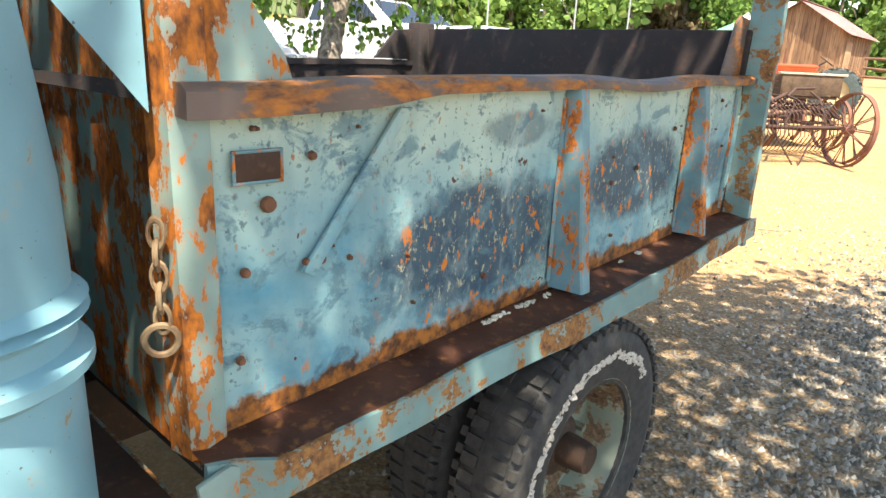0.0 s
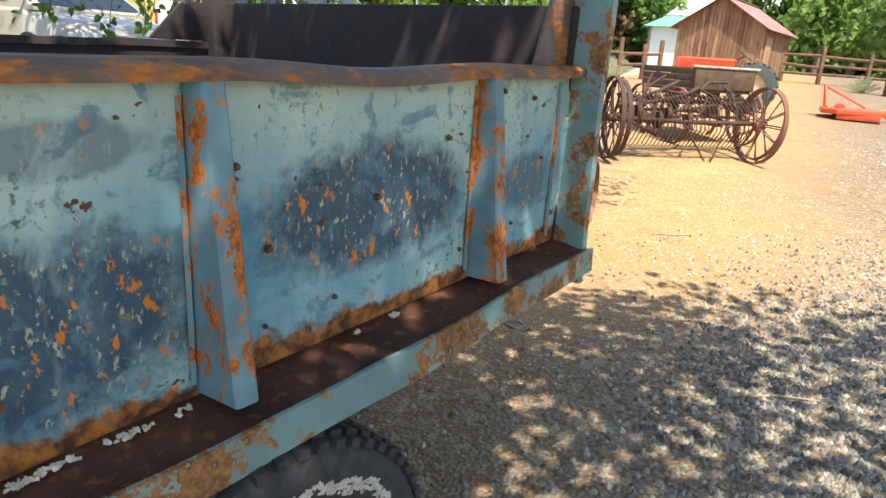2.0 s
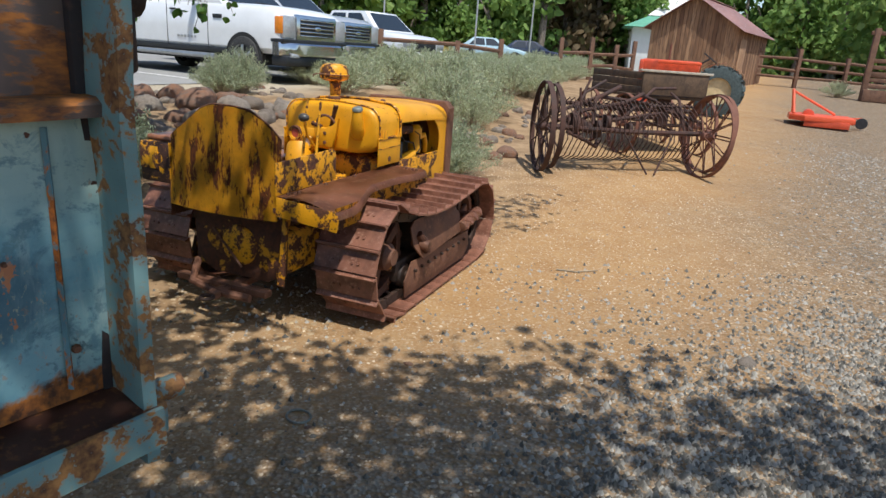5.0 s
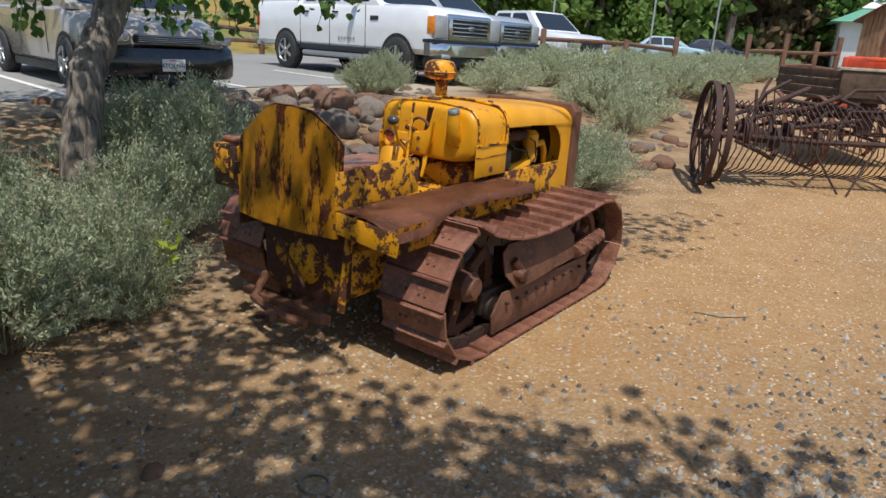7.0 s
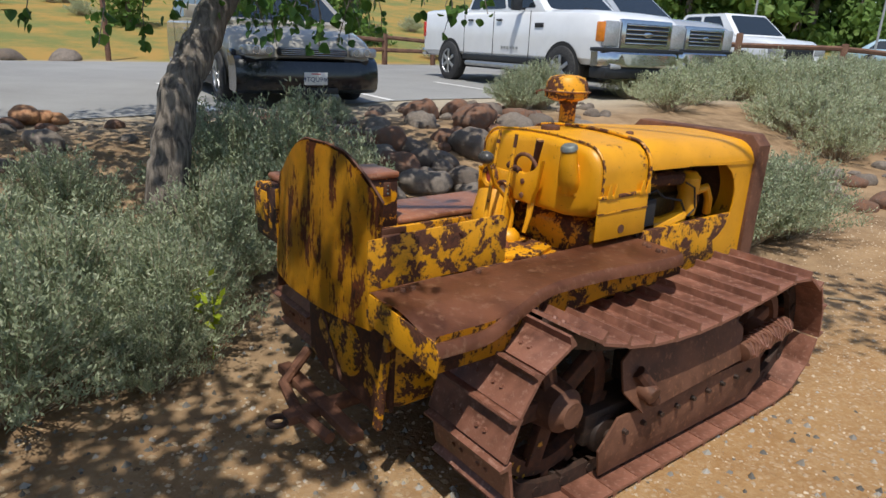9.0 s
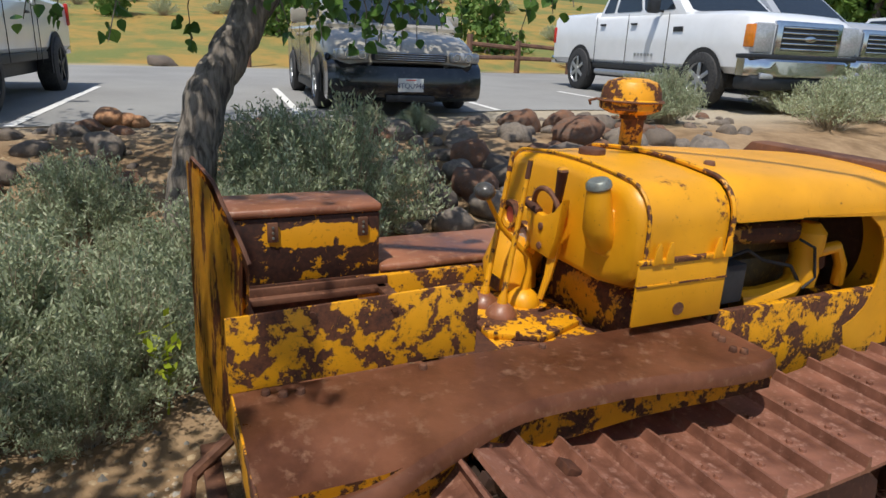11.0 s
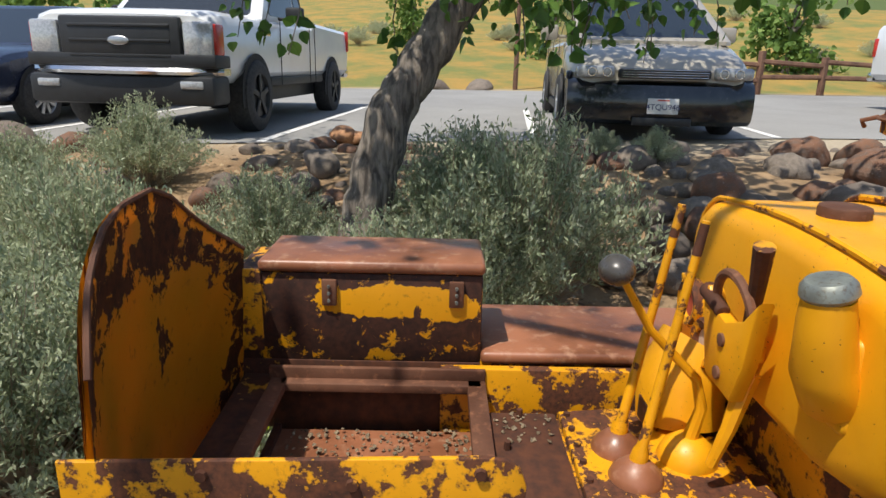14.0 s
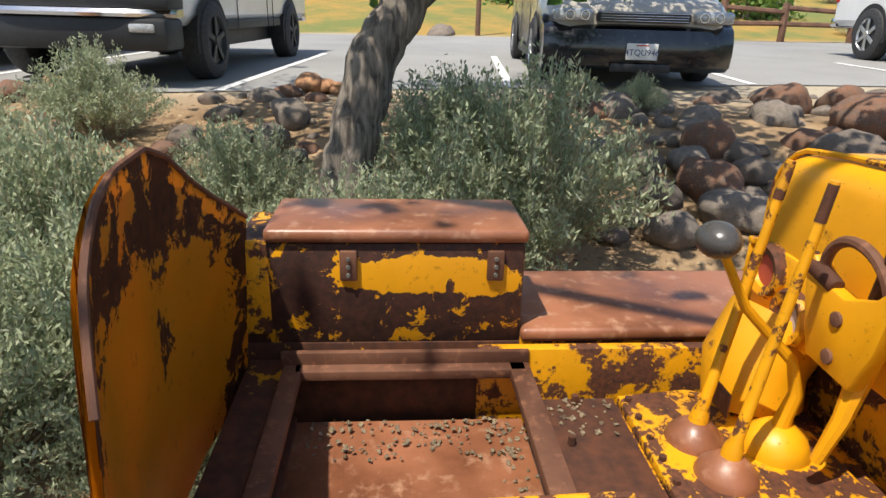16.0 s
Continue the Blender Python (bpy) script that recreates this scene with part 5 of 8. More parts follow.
    tube(bm, pts, 0.008, 5); part("recoil_spring", bm, m_track, track)
    # lower guard skirt
    bm = BM(); plate(bm, [(-0.06, 0.055), (1.02, 0.055), (1.12, 0.14), (1.08, 0.27), (0.02, 0.285), (-0.08, 0.17)], 0.012, upright_x(cx + sx * 0.125 - 0.006), 0.003); part("roller_guard", bm, m_rust, track, "plate guarding the rollers")
    for k in range(9):
        bm = BM(); rod(bm, (cx + sx * 0.125, 0.06 + 0.115 * k, 0.215), (cx + sx * 0.150, 0.06 + 0.115 * k, 0.215), 0.013, 0.011, 6); part("guard_bolt", bm, m_dark_iron, track)
    bm = BM(); box(bm, cx - 0.10, cx + 0.10, 0.24, 0.34, 0.28, 0.50, 0.02); rod(bm, (cx - 0.07, 0.30, 0.53), (cx + 0.07, 0.30, 0.53), 0.05, None, 16); part("carrier_roller", bm, m_dark_iron, track)
    bm = BM(); rod(bm, (sx * 0.30, SPR.x, SPR.y), (cx, SPR.x, SPR.y), 0.10, None, 18); part("axle_tube", bm, m_dark_iron, track)
    bm = BM(); box(bm, min(sx * 0.3, cx), max(sx * 0.3, cx), 0.95, 1.03, 0.28, 0.42, 0.01); part("cross_beam", bm, m_dark_iron, track)


# ---- parking lot ----
FX, FY = 0.855, -0.519          # the way the parked cars face
def lot_xy(f, p):
    return f * FX - p * FY, f * FY + p * FX
CAR_TURN = -121.26
def lot_edge(p):
    return -7.0 - 0.257 * max(-8.0, min(p, 9.0) - 3.1) - 0.02 * max(0.0, p - 9.0)

n = Nodes("asphalt")
pos = n.where(world=True)
a = n.noise(0.5, 5, 0.6, pos)
b = n.noise(60, 4, 0.7, pos)
c_ = n.mix(n.ramp(a, 0.3, 0.7), (0.22, 0.215, 0.205), (0.30, 0.295, 0.28))
c_ = n.mix(n.ramp(b, 0.5, 0.8), c_, (0.38, 0.37, 0.35))
n.bump(b, 0.4, 0.006)
m_asphalt = n.done(c_, 0.9, spec=0.2)
m_line = simple("worn_white_road_paint", (0.72, 0.71, 0.68), 0.8, vary=0.12, scale=9)


def strip(name, f0, f1, p0, p1, nf, np_, lift, mat, edge=False):
    verts, faces = [], []
    for j in range(np_ + 1):
        p = p0 + (p1 - p0) * j / np_
        hi = lot_edge(p) + 0.05 * noise.noise((p * 1.5, 0, 0)) if edge else f1
        for i in range(nf + 1):
            f = f0 + (hi - f0) * i / nf
            x, y = lot_xy(f, p)
            verts.append((x, y, terrain(x, y) + lift))
    w = nf + 1
    for j in range(np_):
        for i in range(nf):
            faces.append((j * w + i, j * w + i + 1, (j + 1) * w + i + 1, (j + 1) * w + i))
    me = bpy.data.meshes.new(name)
    me.from_pydata(verts, [], faces)
    me.shade_smooth()
    me.materials.append(mat)
    return new(name, me)


lot = strip("road", -18.9, -7, -30, 60, 30, 160, 0.012, m_asphalt, True)
tagged(lot, "grey asphalt parking lot, sunlit with leaf shade", "parking lot", kind="structure")
for k, p in enumerate((-5.2, -2.49, 0.25, 2.99, 5.73, 8.46, 11.2, 13.94, 16.7, 19.4)):
    line = strip("parking_line", -11.9, lot_edge(p) - 0.05, p - 0.05, p + 0.05, 12, 1, 0.018, m_line)
    tagged(line, "worn white painted parking line", "road marking", "parking lines", "structure")


# ---- vehicles ----
def paint(name, colour, rough=0.25):
    n = Nodes(name)
    f = n.noise(3, 3)
    g_ = n.noise(40, 4)
    n.link(0.6, n.bsdf.inputs["Coat Weight"])
    n.link(0.08, n.bsdf.inputs["Coat Roughness"])
    c = n.mix(n.ramp(f, 0.3, 0.7), tuple(x * 0.93 for x in colour), colour)
    return n.done(n.mix(n.ramp(g_, 0.6, 0.9, 0, 0.3), c, (0.4, 0.36, 0.3)), rough)


m_white = paint("white_car_paint", (0.78, 0.79, 0.80))
m_silver = paint("silver_car_paint", (0.36, 0.38, 0.41))
m_navy = paint("navy_car_paint", (0.018, 0.025, 0.05))
# near-black: the tree's shade on the van's front is in this colour
m_dark_bumper = paint("shade_dark_bumper_paint", (0.006, 0.008, 0.012))
m_beige = paint("pale_gold_car_paint", (0.38, 0.345, 0.285))
m_ice = paint("ice_blue_car_paint", (0.40, 0.55, 0.62))
m_black_plastic = simple("black_plastic", (0.018, 0.019, 0.021), 0.5, vary=0.2)
m_chrome = simple("chrome", (0.62, 0.63, 0.65), 0.16, 1.0, 0.05, bump=0.02)
m_alloy = simple("alloy_wheel", (0.45, 0.46, 0.47), 0.35, 0.8, 0.1)
m_lamp_red = simple("red_lamp_glass", (0.5, 0.03, 0.02), 0.2)
m_lamp_amber = simple("amber_lamp_glass", (0.7, 0.22, 0.02), 0.2)
m_gap = simple("panel_gap", (0.02, 0.02, 0.02), 0.8)
gl_ = Nodes("car_glass")
gl_.link(0.0, gl_.bsdf.inputs["Metallic"])
m_glass = gl_.done((0.018, 0.024, 0.03), 0.04, spec=0.9)
hl = Nodes("headlamp_glass")
m_headlamp = hl.done(hl.mix(hl.ramp(hl.noise(40, 3), 0.3, 0.7), (0.34, 0.35, 0.36), (0.52, 0.53, 0.54)), 0.08, 0.25)
m_plate = simple("plate_white", (0.75, 0.75, 0.73), 0.5, vary=0.05)
m_plate_ink = simple("plate_blue_ink", (0.03, 0.04, 0.12), 0.5)


def lower_body(stations, low):
    """Stations: y, half width, height of the top, height of the shoulder."""
    bm = BM()
    secs = []
    for y, w, top, sh in stations:
        half = [(w * 0.90, low), (w * 0.985, low + 0.10), (w, (low + sh) / 2), (w * 0.985, sh), (w * 0.93, (sh + top * 2) / 3), (w * 0.80, top), (w * 0.3, top + 0.012)]
        ring = [Vector((x, y, z)) for x, z in half] + [Vector((-x, y, z)) for x, z in reversed(half)]
        secs.append(ring)
    loft(bm, secs)
    return bm


def quad_panel(bm, corners, thickness):
    """A panel with slightly rounded corners on four points of a plane."""
    a, b, c, d = [Vector(p) for p in corners]
    nrm = (b - a).cross(d - a).normalized()
    pts = []
    k = 0.07
    for p, q, r in ((a, d, b), (b, a, c), (c, b, d), (d, c, a)):
        pts.append(p.lerp(q, k))
        pts.append(p.lerp(q, k * 0.3).lerp(r, k * 0.3))
        pts.append(p.lerp(r, k))
    lo = [bm.verts.new(p) for p in pts]
    hi = [bm.verts.new(p + nrm * thickness) for p in pts]
    fs = [bm.faces.new(lo[::-1]), bm.faces.new(hi)]
    for i in range(len(lo)):
        j = (i + 1) % len(lo)
        fs.append(bm.faces.new((lo[i], lo[j], hi[j], hi[i])))
    return bm


def car_wheel(car, x, y, r, width, rim_mat, spokes=6, side=1):
    M_ = Matrix.Rotation(radians(90), 4, "Y")
    tyre = lathe(BM(), [(r * 0.62, -width / 2), (r * 0.80, -width / 2 - 0.006), (r * 0.95, -width * 0.42), (r, -width * 0.28), (r, width * 0.28), (r * 0.95, width * 0.42), (r * 0.80, width / 2 + 0.006), (r * 0.62, width / 2), (r * 0.60, 0.0), (r * 0.62, -width / 2)], M_, 36)
    wheel = part("wheel", tyre, m_tyre, car)
    wheel.location = (x, y, r)
    s = side
    bm = lathe(BM(), [(r * 0.50, -0.03 * 1), (r * 0.57, s * width * 0.2), (r * 0.60, s * width * 0.44), (r * 0.63, s * width * 0.50), (r * 0.62, s * width * 0.40), (r * 0.60, -s * width * 0.3)], M_, 32)
    part("rim", bm, rim_mat, wheel)
    bm = BM()
    for k in range(spokes):
        box(bm, s * (width * 0.5 - 0.018) - 0.012, s * (width * 0.5 - 0.018) + 0.012, -r * 0.075, r * 0.075, r * 0.08, r * 0.60, 0.006, m=Matrix.Rotation(2 * math.pi * k / spokes, 4, "X"))
    rod(bm, (s * (width * 0.5 - 0.035), 0, 0), (s * (width * 0.5 + 0.004), 0, 0), r * 0.17, r * 0.13, 16)
    part("spoke_star", bm, rim_mat, wheel)
    bm = BM(); rod(bm, (s * (width * 0.5 - 0.060), 0, 0), (s * (width * 0.5 - 0.036), 0, 0), r * 0.57, None, 28); part("brake_disc", bm, m_black_plastic, wheel)
    # arch: dark plate on the body, its colour standing in for wheel-well shade
    arch = BM()
    pts = [(1.13 * r * math.cos(radians(a)), 1.13 * r * math.sin(radians(a)) * 1.02) for a in range(-14, 195, 11)]
    plate(arch, [(py, pz) for py, pz in pts], 0.004, upright_x(0, y, r))
    for v in arch.verts:
        v.co.x = (abs(x) + width * 0.5 - 0.044 + (0.004 if v.co.x > 0.002 else 0.0)) * (1 if x > 0 else -1)
    bmesh.ops.recalc_face_normals(arch, faces=arch.faces)
    part("wheel_arch_shade", arch, m_gap, car)
    return wheel


def vehicle(name, f, p, turn, spec, label, category, group="parked cars"):
    x0, y0 = lot_xy(f, p)
    car = thing(name, pose(x0, y0, terrain(x0, y0) + 0.014, 0, 0, CAR_TURN + turn), label, category, group)
    m = spec["paint"]
    part("body", lower_body(spec["body"], spec["low"]), m, car)
    zb_, y0b, y1b, wb, zt_, y0t, y1t, wt = spec["cabin"]      # rear and front of the cabin's foot and roof
    bm = BM()
    secs = []
    for k, rise in ((0, -0.04), (0.0, 0.0), (0.5, 0), (0.88, 0), (1.0, 0.0), (1.0, 0.025)):
        w = wb + (wt - wb) * k
        ya, yb = y0b + (y0t - y0b) * k, y1b + (y1t - y1b) * k
        z = zb_ + (zt_ - zb_) * k + rise
        if rise > 0:
            w, ya, yb = w - 0.14, ya + 0.18, yb - 0.22
        r = 0.07
        secs.append([Vector(q) for q in ((w - r, ya, z), (w, ya + r, z), (w, yb - r, z), (w - r, yb, z), (-w + r, yb, z), (-w, yb - r, z), (-w, ya + r, z), (-w + r, ya, z))])
    loft(bm, secs)
    part("cabin", bm, m, car)
    def on_side(yk, zk, s, out=0.004):
        w = wb + (wt - wb) * zk
        ya, yb = y0b + (y0t - y0b) * zk, y1b + (y1t - y1b) * zk
        return Vector((s * (w + out), ya + (yb - ya) * yk, zb_ + (zt_ - zb_) * zk))
    def on_front(xk, zk, out=0.004):
        w = (wb + (wt - wb) * zk) - 0.06
        return Vector((w * xk, y1b + (y1t - y1b) * zk + out, zb_ + (zt_ - zb_) * zk))
    def on_back(xk, zk, out=0.004):
        w = (wb + (wt - wb) * zk) - 0.06
        return Vector((w * xk, y0b + (y0t - y0b) * zk - out, zb_ + (zt_ - zb_) * zk))
    part("windshield", quad_panel(BM(), (on_front(0.93, 0.06), on_front(0.93, 0.93), on_front(-0.93, 0.93), on_front(-0.93, 0.06)), 0.006), m_glass, car, "dark windshield glass")
    part("rear_window", quad_panel(BM(), (on_back(-0.9, 0.15), on_back(-0.9, 0.9), on_back(0.9, 0.9), on_back(0.9, 0.15)), 0.006), m_glass, car)
    for s in (1, -1):
        for ka, kb in spec["windows"]:
            q = (on_side(ka, 0.10, s), on_side(kb, 0.10, s), on_side(kb - 0.015, 0.88, s), on_side(ka + 0.01, 0.88, s))
            part("side_window", quad_panel(BM(), q if s > 0 else (q[0], q[3], q[2], q[1]), 0.006), m_glass, car)
        for yy, z0, z1 in spec["seams"]:
            bm = BM(); box(bm, s * spec["w"] - 0.004, s * spec["w"] + 0.003, yy - 0.006, yy + 0.006, z0, z1); part("door_seam", bm, m_gap, car)
        for yy, zz in spec["handles"]:
            bm = BM(); box(bm, s * spec["w"] - 0.01, s * spec["w"] + 0.025, yy - 0.09, yy + 0.09, zz - 0.018, zz + 0.018, 0.012); part("door_handle", bm, spec.get("trim", m), car)
        bm = BM(); box(bm, s * (spec["w"] + 0.02), s * (spec["w"] + 0.24), spec["mirror"][0] - 0.05, spec["mirror"][0] + 0.06, spec["mirror"][1], spec["mirror"][1] + spec.get("mirror_h", 0.18), 0.03); box(bm, s * (spec["w"] - 0.12), s * (spec["w"] + 0.05), spec["mirror"][0] - 0.02, spec["mirror"][0] + 0.02, spec["mirror"][1] + 0.02, spec["mirror"][1] + 0.06, 0.01); part("wing_mirror", bm, spec.get("mirror_mat", m_black_plastic), car)
        # side sill
        bm = BM(); box(bm, s * spec["w"] * 0.86, s * spec["w"] * 0.985, spec["axles"][1] + 0.5, spec["axles"][0] - 0.5, spec["low"] - 0.06, spec["low"] + 0.05, 0.02); part("sill", bm, m_black_plastic, car)
        for yy in spec["axles"]:
            car_wheel(car, s * (spec["w"] - spec["tyre_w"] * 0.5 + 0.045), yy, spec["r"], spec["tyre_w"], spec["rim"], spec.get("spokes", 6), s)
    bm = BM(); box(bm, -spec["w"] * 0.8, spec["w"] * 0.8, spec["axles"][1] - 0.4, spec["axles"][0] + 0.4, spec["r"] * 0.75, spec["low"] + 0.05, 0.03); part("underbody", bm, m_black_plastic, car)
    return car


def pickup(name, f, p, paint_mat, label, regular=False, rim=m_alloy, spokes=6, scale=1.0):
    if regular:
        front, ax = 0.0, (-0.92, -4.12)
        body = [(-5.25, 0.94, 1.10, 1.02), (-5.20, 0.98, 1.30, 1.22), (-3.15, 1.0, 1.34, 1.26), (-3.10, 1.0, 1.30, 1.20), (-1.35, 1.0, 1.26, 1.16), (-1.2, 0.99, 1.26, 1.14), (-0.30, 0.97, 1.26, 1.12), (-0.08, 0.95, 1.23, 1.10), (-0.02, 0.92, 1.19, 1.06)]
        spec = dict(cabin=(1.24, -3.15, -1.28, 0.93, 1.86, -3.0, -1.95, 0.76), windows=((0.30, 0.86), (0.06, 0.26)), seams=((-1.75, 0.5, 1.24), (-2.95, 0.5, 1.24), (-3.2, 0.45, 1.3)), handles=((-2.75, 1.08),), mirror=(-1.95, 1.24))
    else:
        ax = (-0.98, -4.83)
        body = [(-6.10, 0.96, 1.25, 1.15), (-6.05, 1.0, 1.54, 1.42), (-4.35, 1.02, 1.56, 1.44), (-4.30, 1.02, 1.50, 1.38), (-1.75, 1.02, 1.48, 1.36), (-1.5, 1.02, 1.48, 1.34), (-0.55, 1.01, 1.46, 1.30), (-0.25, 0.99, 1.42, 1.26), (-0.08, 0.96, 1.34, 1.20), (0.0, 0.92, 1.24, 1.12)]
        spec = dict(cabin=(1.46, -4.33, -1.55, 0.95, 2.06, -4.15, -2.35, 0.80), windows=((0.06, 0.20), (0.23, 0.54), (0.57, 0.90)), seams=((-1.95, 0.55, 1.46), (-3.15, 0.55, 1.46), (-4.25, 0.6, 1.46)), handles=((-2.95, 1.30), (-4.0, 1.30)), mirror=(-2.25, 1.46), mirror_h=0.24)
    spec.update(paint=paint_mat, body=body, low=0.55, w=1.0 if regular else 1.02, axles=ax, r=0.40 if regular else 0.43, tyre_w=0.27, rim=rim, spokes=spokes, trim=m_black_plastic)
    car = vehicle(name, f, p, 0, spec, label, "pickup truck")
    w, yf = spec["w"], 0.0
    gz0, gz1 = (0.72, 1.18) if regular else (0.84, 1.32)
    # grille
    grille_mat = m_black_plastic if regular else m_chrome
    bm = BM(); box(bm, -0.62, 0.62, -0.08, 0.045, gz0, gz1, 0.03); gr = part("grille", bm, grille_mat, car, "black slatted grille" if regular else "chrome grille surround")
    bm = BM(); box(bm, -0.53, 0.53, 0.0, 0.050, gz0 + 0.06, gz1 - 0.06, 0.02); part("grille_mesh", bm, m_black_plastic, gr)
    for k in range(3 if regular else 5):
        zz = gz0 + 0.09 + (gz1 - gz0 - 0.18) * k / (2 if regular else 4)
        bm = BM(); box(bm, -0.52, 0.52, 0.03, 0.060, zz - 0.014, zz + 0.014, 0.006); part("grille_bar", bm, grille_mat, gr)
    bm = BM(); bmesh.ops.create_uvsphere(bm, u_segments=20, v_segments=8, radius=0.10, matrix=Matrix.Translation((0, 0.062, (gz0 + gz1) / 2)) @ Matrix.Diagonal((1.1, 0.12, 0.45, 1))); part("badge", bm, m_chrome if not regular else m_alloy, gr, "plain oval badge")
    for s in (1, -1):
        bm = BM(); box(bm, s * 0.64, s * (w - 0.06), -0.10, 0.030, gz0 + 0.02, gz1 - 0.04, 0.03); hl_ = part("headlight", bm, m_headlamp, car, "clear headlight")
        bm = BM(); box(bm, s * (w - 0.09), s * (w - 0.035), -0.20, -0.005, gz0 + 0.10, gz1 - 0.06, 0.02); part("turn_signal", bm, m_lamp_red if regular else m_lamp_amber, hl_)
        bm = BM(); box(bm, s * (w - 0.05), s * (w + 0.01), -6.06 if not regular else -5.2, -5.98 if not regular else -5.12, 0.95, 1.28, 0.02); part("tail_light", bm, m_lamp_red, car)
        bm = BM(); box(bm, s * 0.62, s * 0.86, 0.08, 0.125, 0.50, 0.58, 0.02); part("fog_light", bm, m_headlamp, car)
    lo_b, hi_b = (0.635, 0.70) if regular else (0.54, 0.78)
    bm = BM(); loft(bm, [[Vector((x, -0.22, lo_b)), Vector((x, 0.14 - 0.20 * abs(x / w) ** 4, lo_b)), Vector((x, 0.165 - 0.22 * abs(x / w) ** 4, lo_b + 0.03)), Vector((x, 0.16 - 0.22 * abs(x / w) ** 4, hi_b - 0.03)), Vector((x, 0.13 - 0.20 * abs(x / w) ** 4, hi_b)), Vector((x, -0.22, hi_b))] for x in [w * (k / 8 - 1) for k in range(17)]])
    part("front_bumper", bm, m_chrome, car, "curved chrome front bumper")
    bm = BM(); box(bm, -w * 0.96, w * 0.96, -0.30, 0.11, 0.34, lo_b - 0.004, 0.05); part("lower_valance", bm, m_black_plastic, car)
    bm = BM(); box(bm, -w * 0.975, w * 0.975, -0.30, 0.055, hi_b + 0.003, hi_b + (0.13 if regular else 0.07), 0.02); part("bumper_pad", bm, m_black_plastic, car)
    y_r = body[0][0]
    bm = BM(); box(bm, -w * 0.95, w * 0.95, y_r - 0.13, y_r + 0.08, 0.52, 0.68, 0.04); part("rear_bumper", bm, m_chrome, car)
    # windscreen wipers
    bm = BM(); tube(bm, [(-0.55, spec["cabin"][2] + 0.03, spec["cabin"][0] + 0.06), (0.05, spec["cabin"][2] - 0.02, spec["cabin"][0] + 0.09)], 0.012, 6); part("wiper", bm, m_black_plastic, car)
    if not regular:
        for s in (1, -1):
            bm = BM(); rod(bm, (s * 1.02, -4.1, 0.42), (s * 1.02, -1.75, 0.42), 0.055, None, 12); part("running_board", bm, m_alloy, car)
            bm = BM(); box(bm, s * 1.015, s * 1.03, -1.80, -1.55, 1.16, 1.24, 0.02); part("side_vent", bm, m_black_plastic, car)
            for k in range(6):
                bm = BM(); box(bm, s * 1.018, s * 1.026, -2.85 + 0.10 * k, -2.79 + 0.10 * k, 0.75, 0.80, 0.004); part("nameplate_bar", bm, m_alloy, car)
    else:
        for s in (1, -1):
            bm = BM(); box(bm, s * 0.998, s * 1.008, -1.40, -1.18, 1.06, 1.10, 0.004); part("side_badge", bm, m_chrome, car)
    return car


pickup("pickup_truck", -7.10, 1.62, m_white, "white regular-cab pickup truck with black grille", True, m_black_plastic, 5)
pickup("pickup_truck", -7.95, 13.12, m_white, "white crew-cab pickup truck with chrome grille", False, m_alloy, 6)
pickup("pickup_truck", -9.3, 16.4, m_silver, "silver-grey crew-cab pickup truck", False, m_alloy, 8)

# minivan
van_spec = dict(paint=m_beige, low=0.24, w=0.96, r=0.335, tyre_w=0.22, rim=m_alloy, spokes=5, axles=(-0.95, -3.85),
    body=[(-5.0, 0.88, 1.0, 0.94), (-4.9, 0.95, 1.08, 1.02), (-1.2, 0.96, 1.06, 0.98), (-0.75, 0.95, 0.98, 0.88), (-0.25, 0.90, 0.86, 0.76), (-0.10, 0.82, 0.78, 0.71), (-0.03, 0.72, 0.71, 0.65)],
    cabin=(1.04, -4.98, -0.85, 0.90, 1.70, -4.7, -2.0, 0.70), windows=((0.04, 0.26), (0.29, 0.56), (0.59, 0.88)),
    seams=((-1.65, 0.42, 1.05), (-2.85, 0.42, 1.05), (-4.05, 0.42, 1.05)), handles=((-2.62, 0.92), (-3.1, 0.92)), mirror=(-1.75, 1.06), mirror_mat=m_beige)
van = vehicle("minivan", -7.80, 7.0, 0, van_spec, "pale gold minivan, its front bumper drawn dark for shade", "minivan")
bm = BM(); loft(bm, [[Vector((x, -0.45, 0.20)), Vector((x, -0.02 - e, 0.17)), Vector((x, 0.065 - e, 0.22)), Vector((x, 0.092 - e, 0.34)), Vector((x, 0.085 - e, 0.47)), Vector((x, 0.045 - e, 0.57)), Vector((x, -0.04 - e, 0.625)), Vector((x, -0.45, 0.64))] for x, e in [(0.955 * (k / 12 - 1), 0.17 * abs(k / 12 - 1) ** 4) for k in range(25)]]); part("front_bumper", bm, m_dark_bumper, van, "dark glossy front bumper, tree shade in its colour")
bm = BM(); box(bm, -0.46, 0.46, -0.06, 0.06, 0.635, 0.735, 0.03); vg = part("grille", bm, m_black_plastic, van)
for k in range(4):
    bm = BM(); box(bm, -0.43, 0.43, 0.04, 0.068, 0.648 + 0.024 * k, 0.656 + 0.024 * k, 0.003); part("grille_bar", bm, m_chrome, vg)
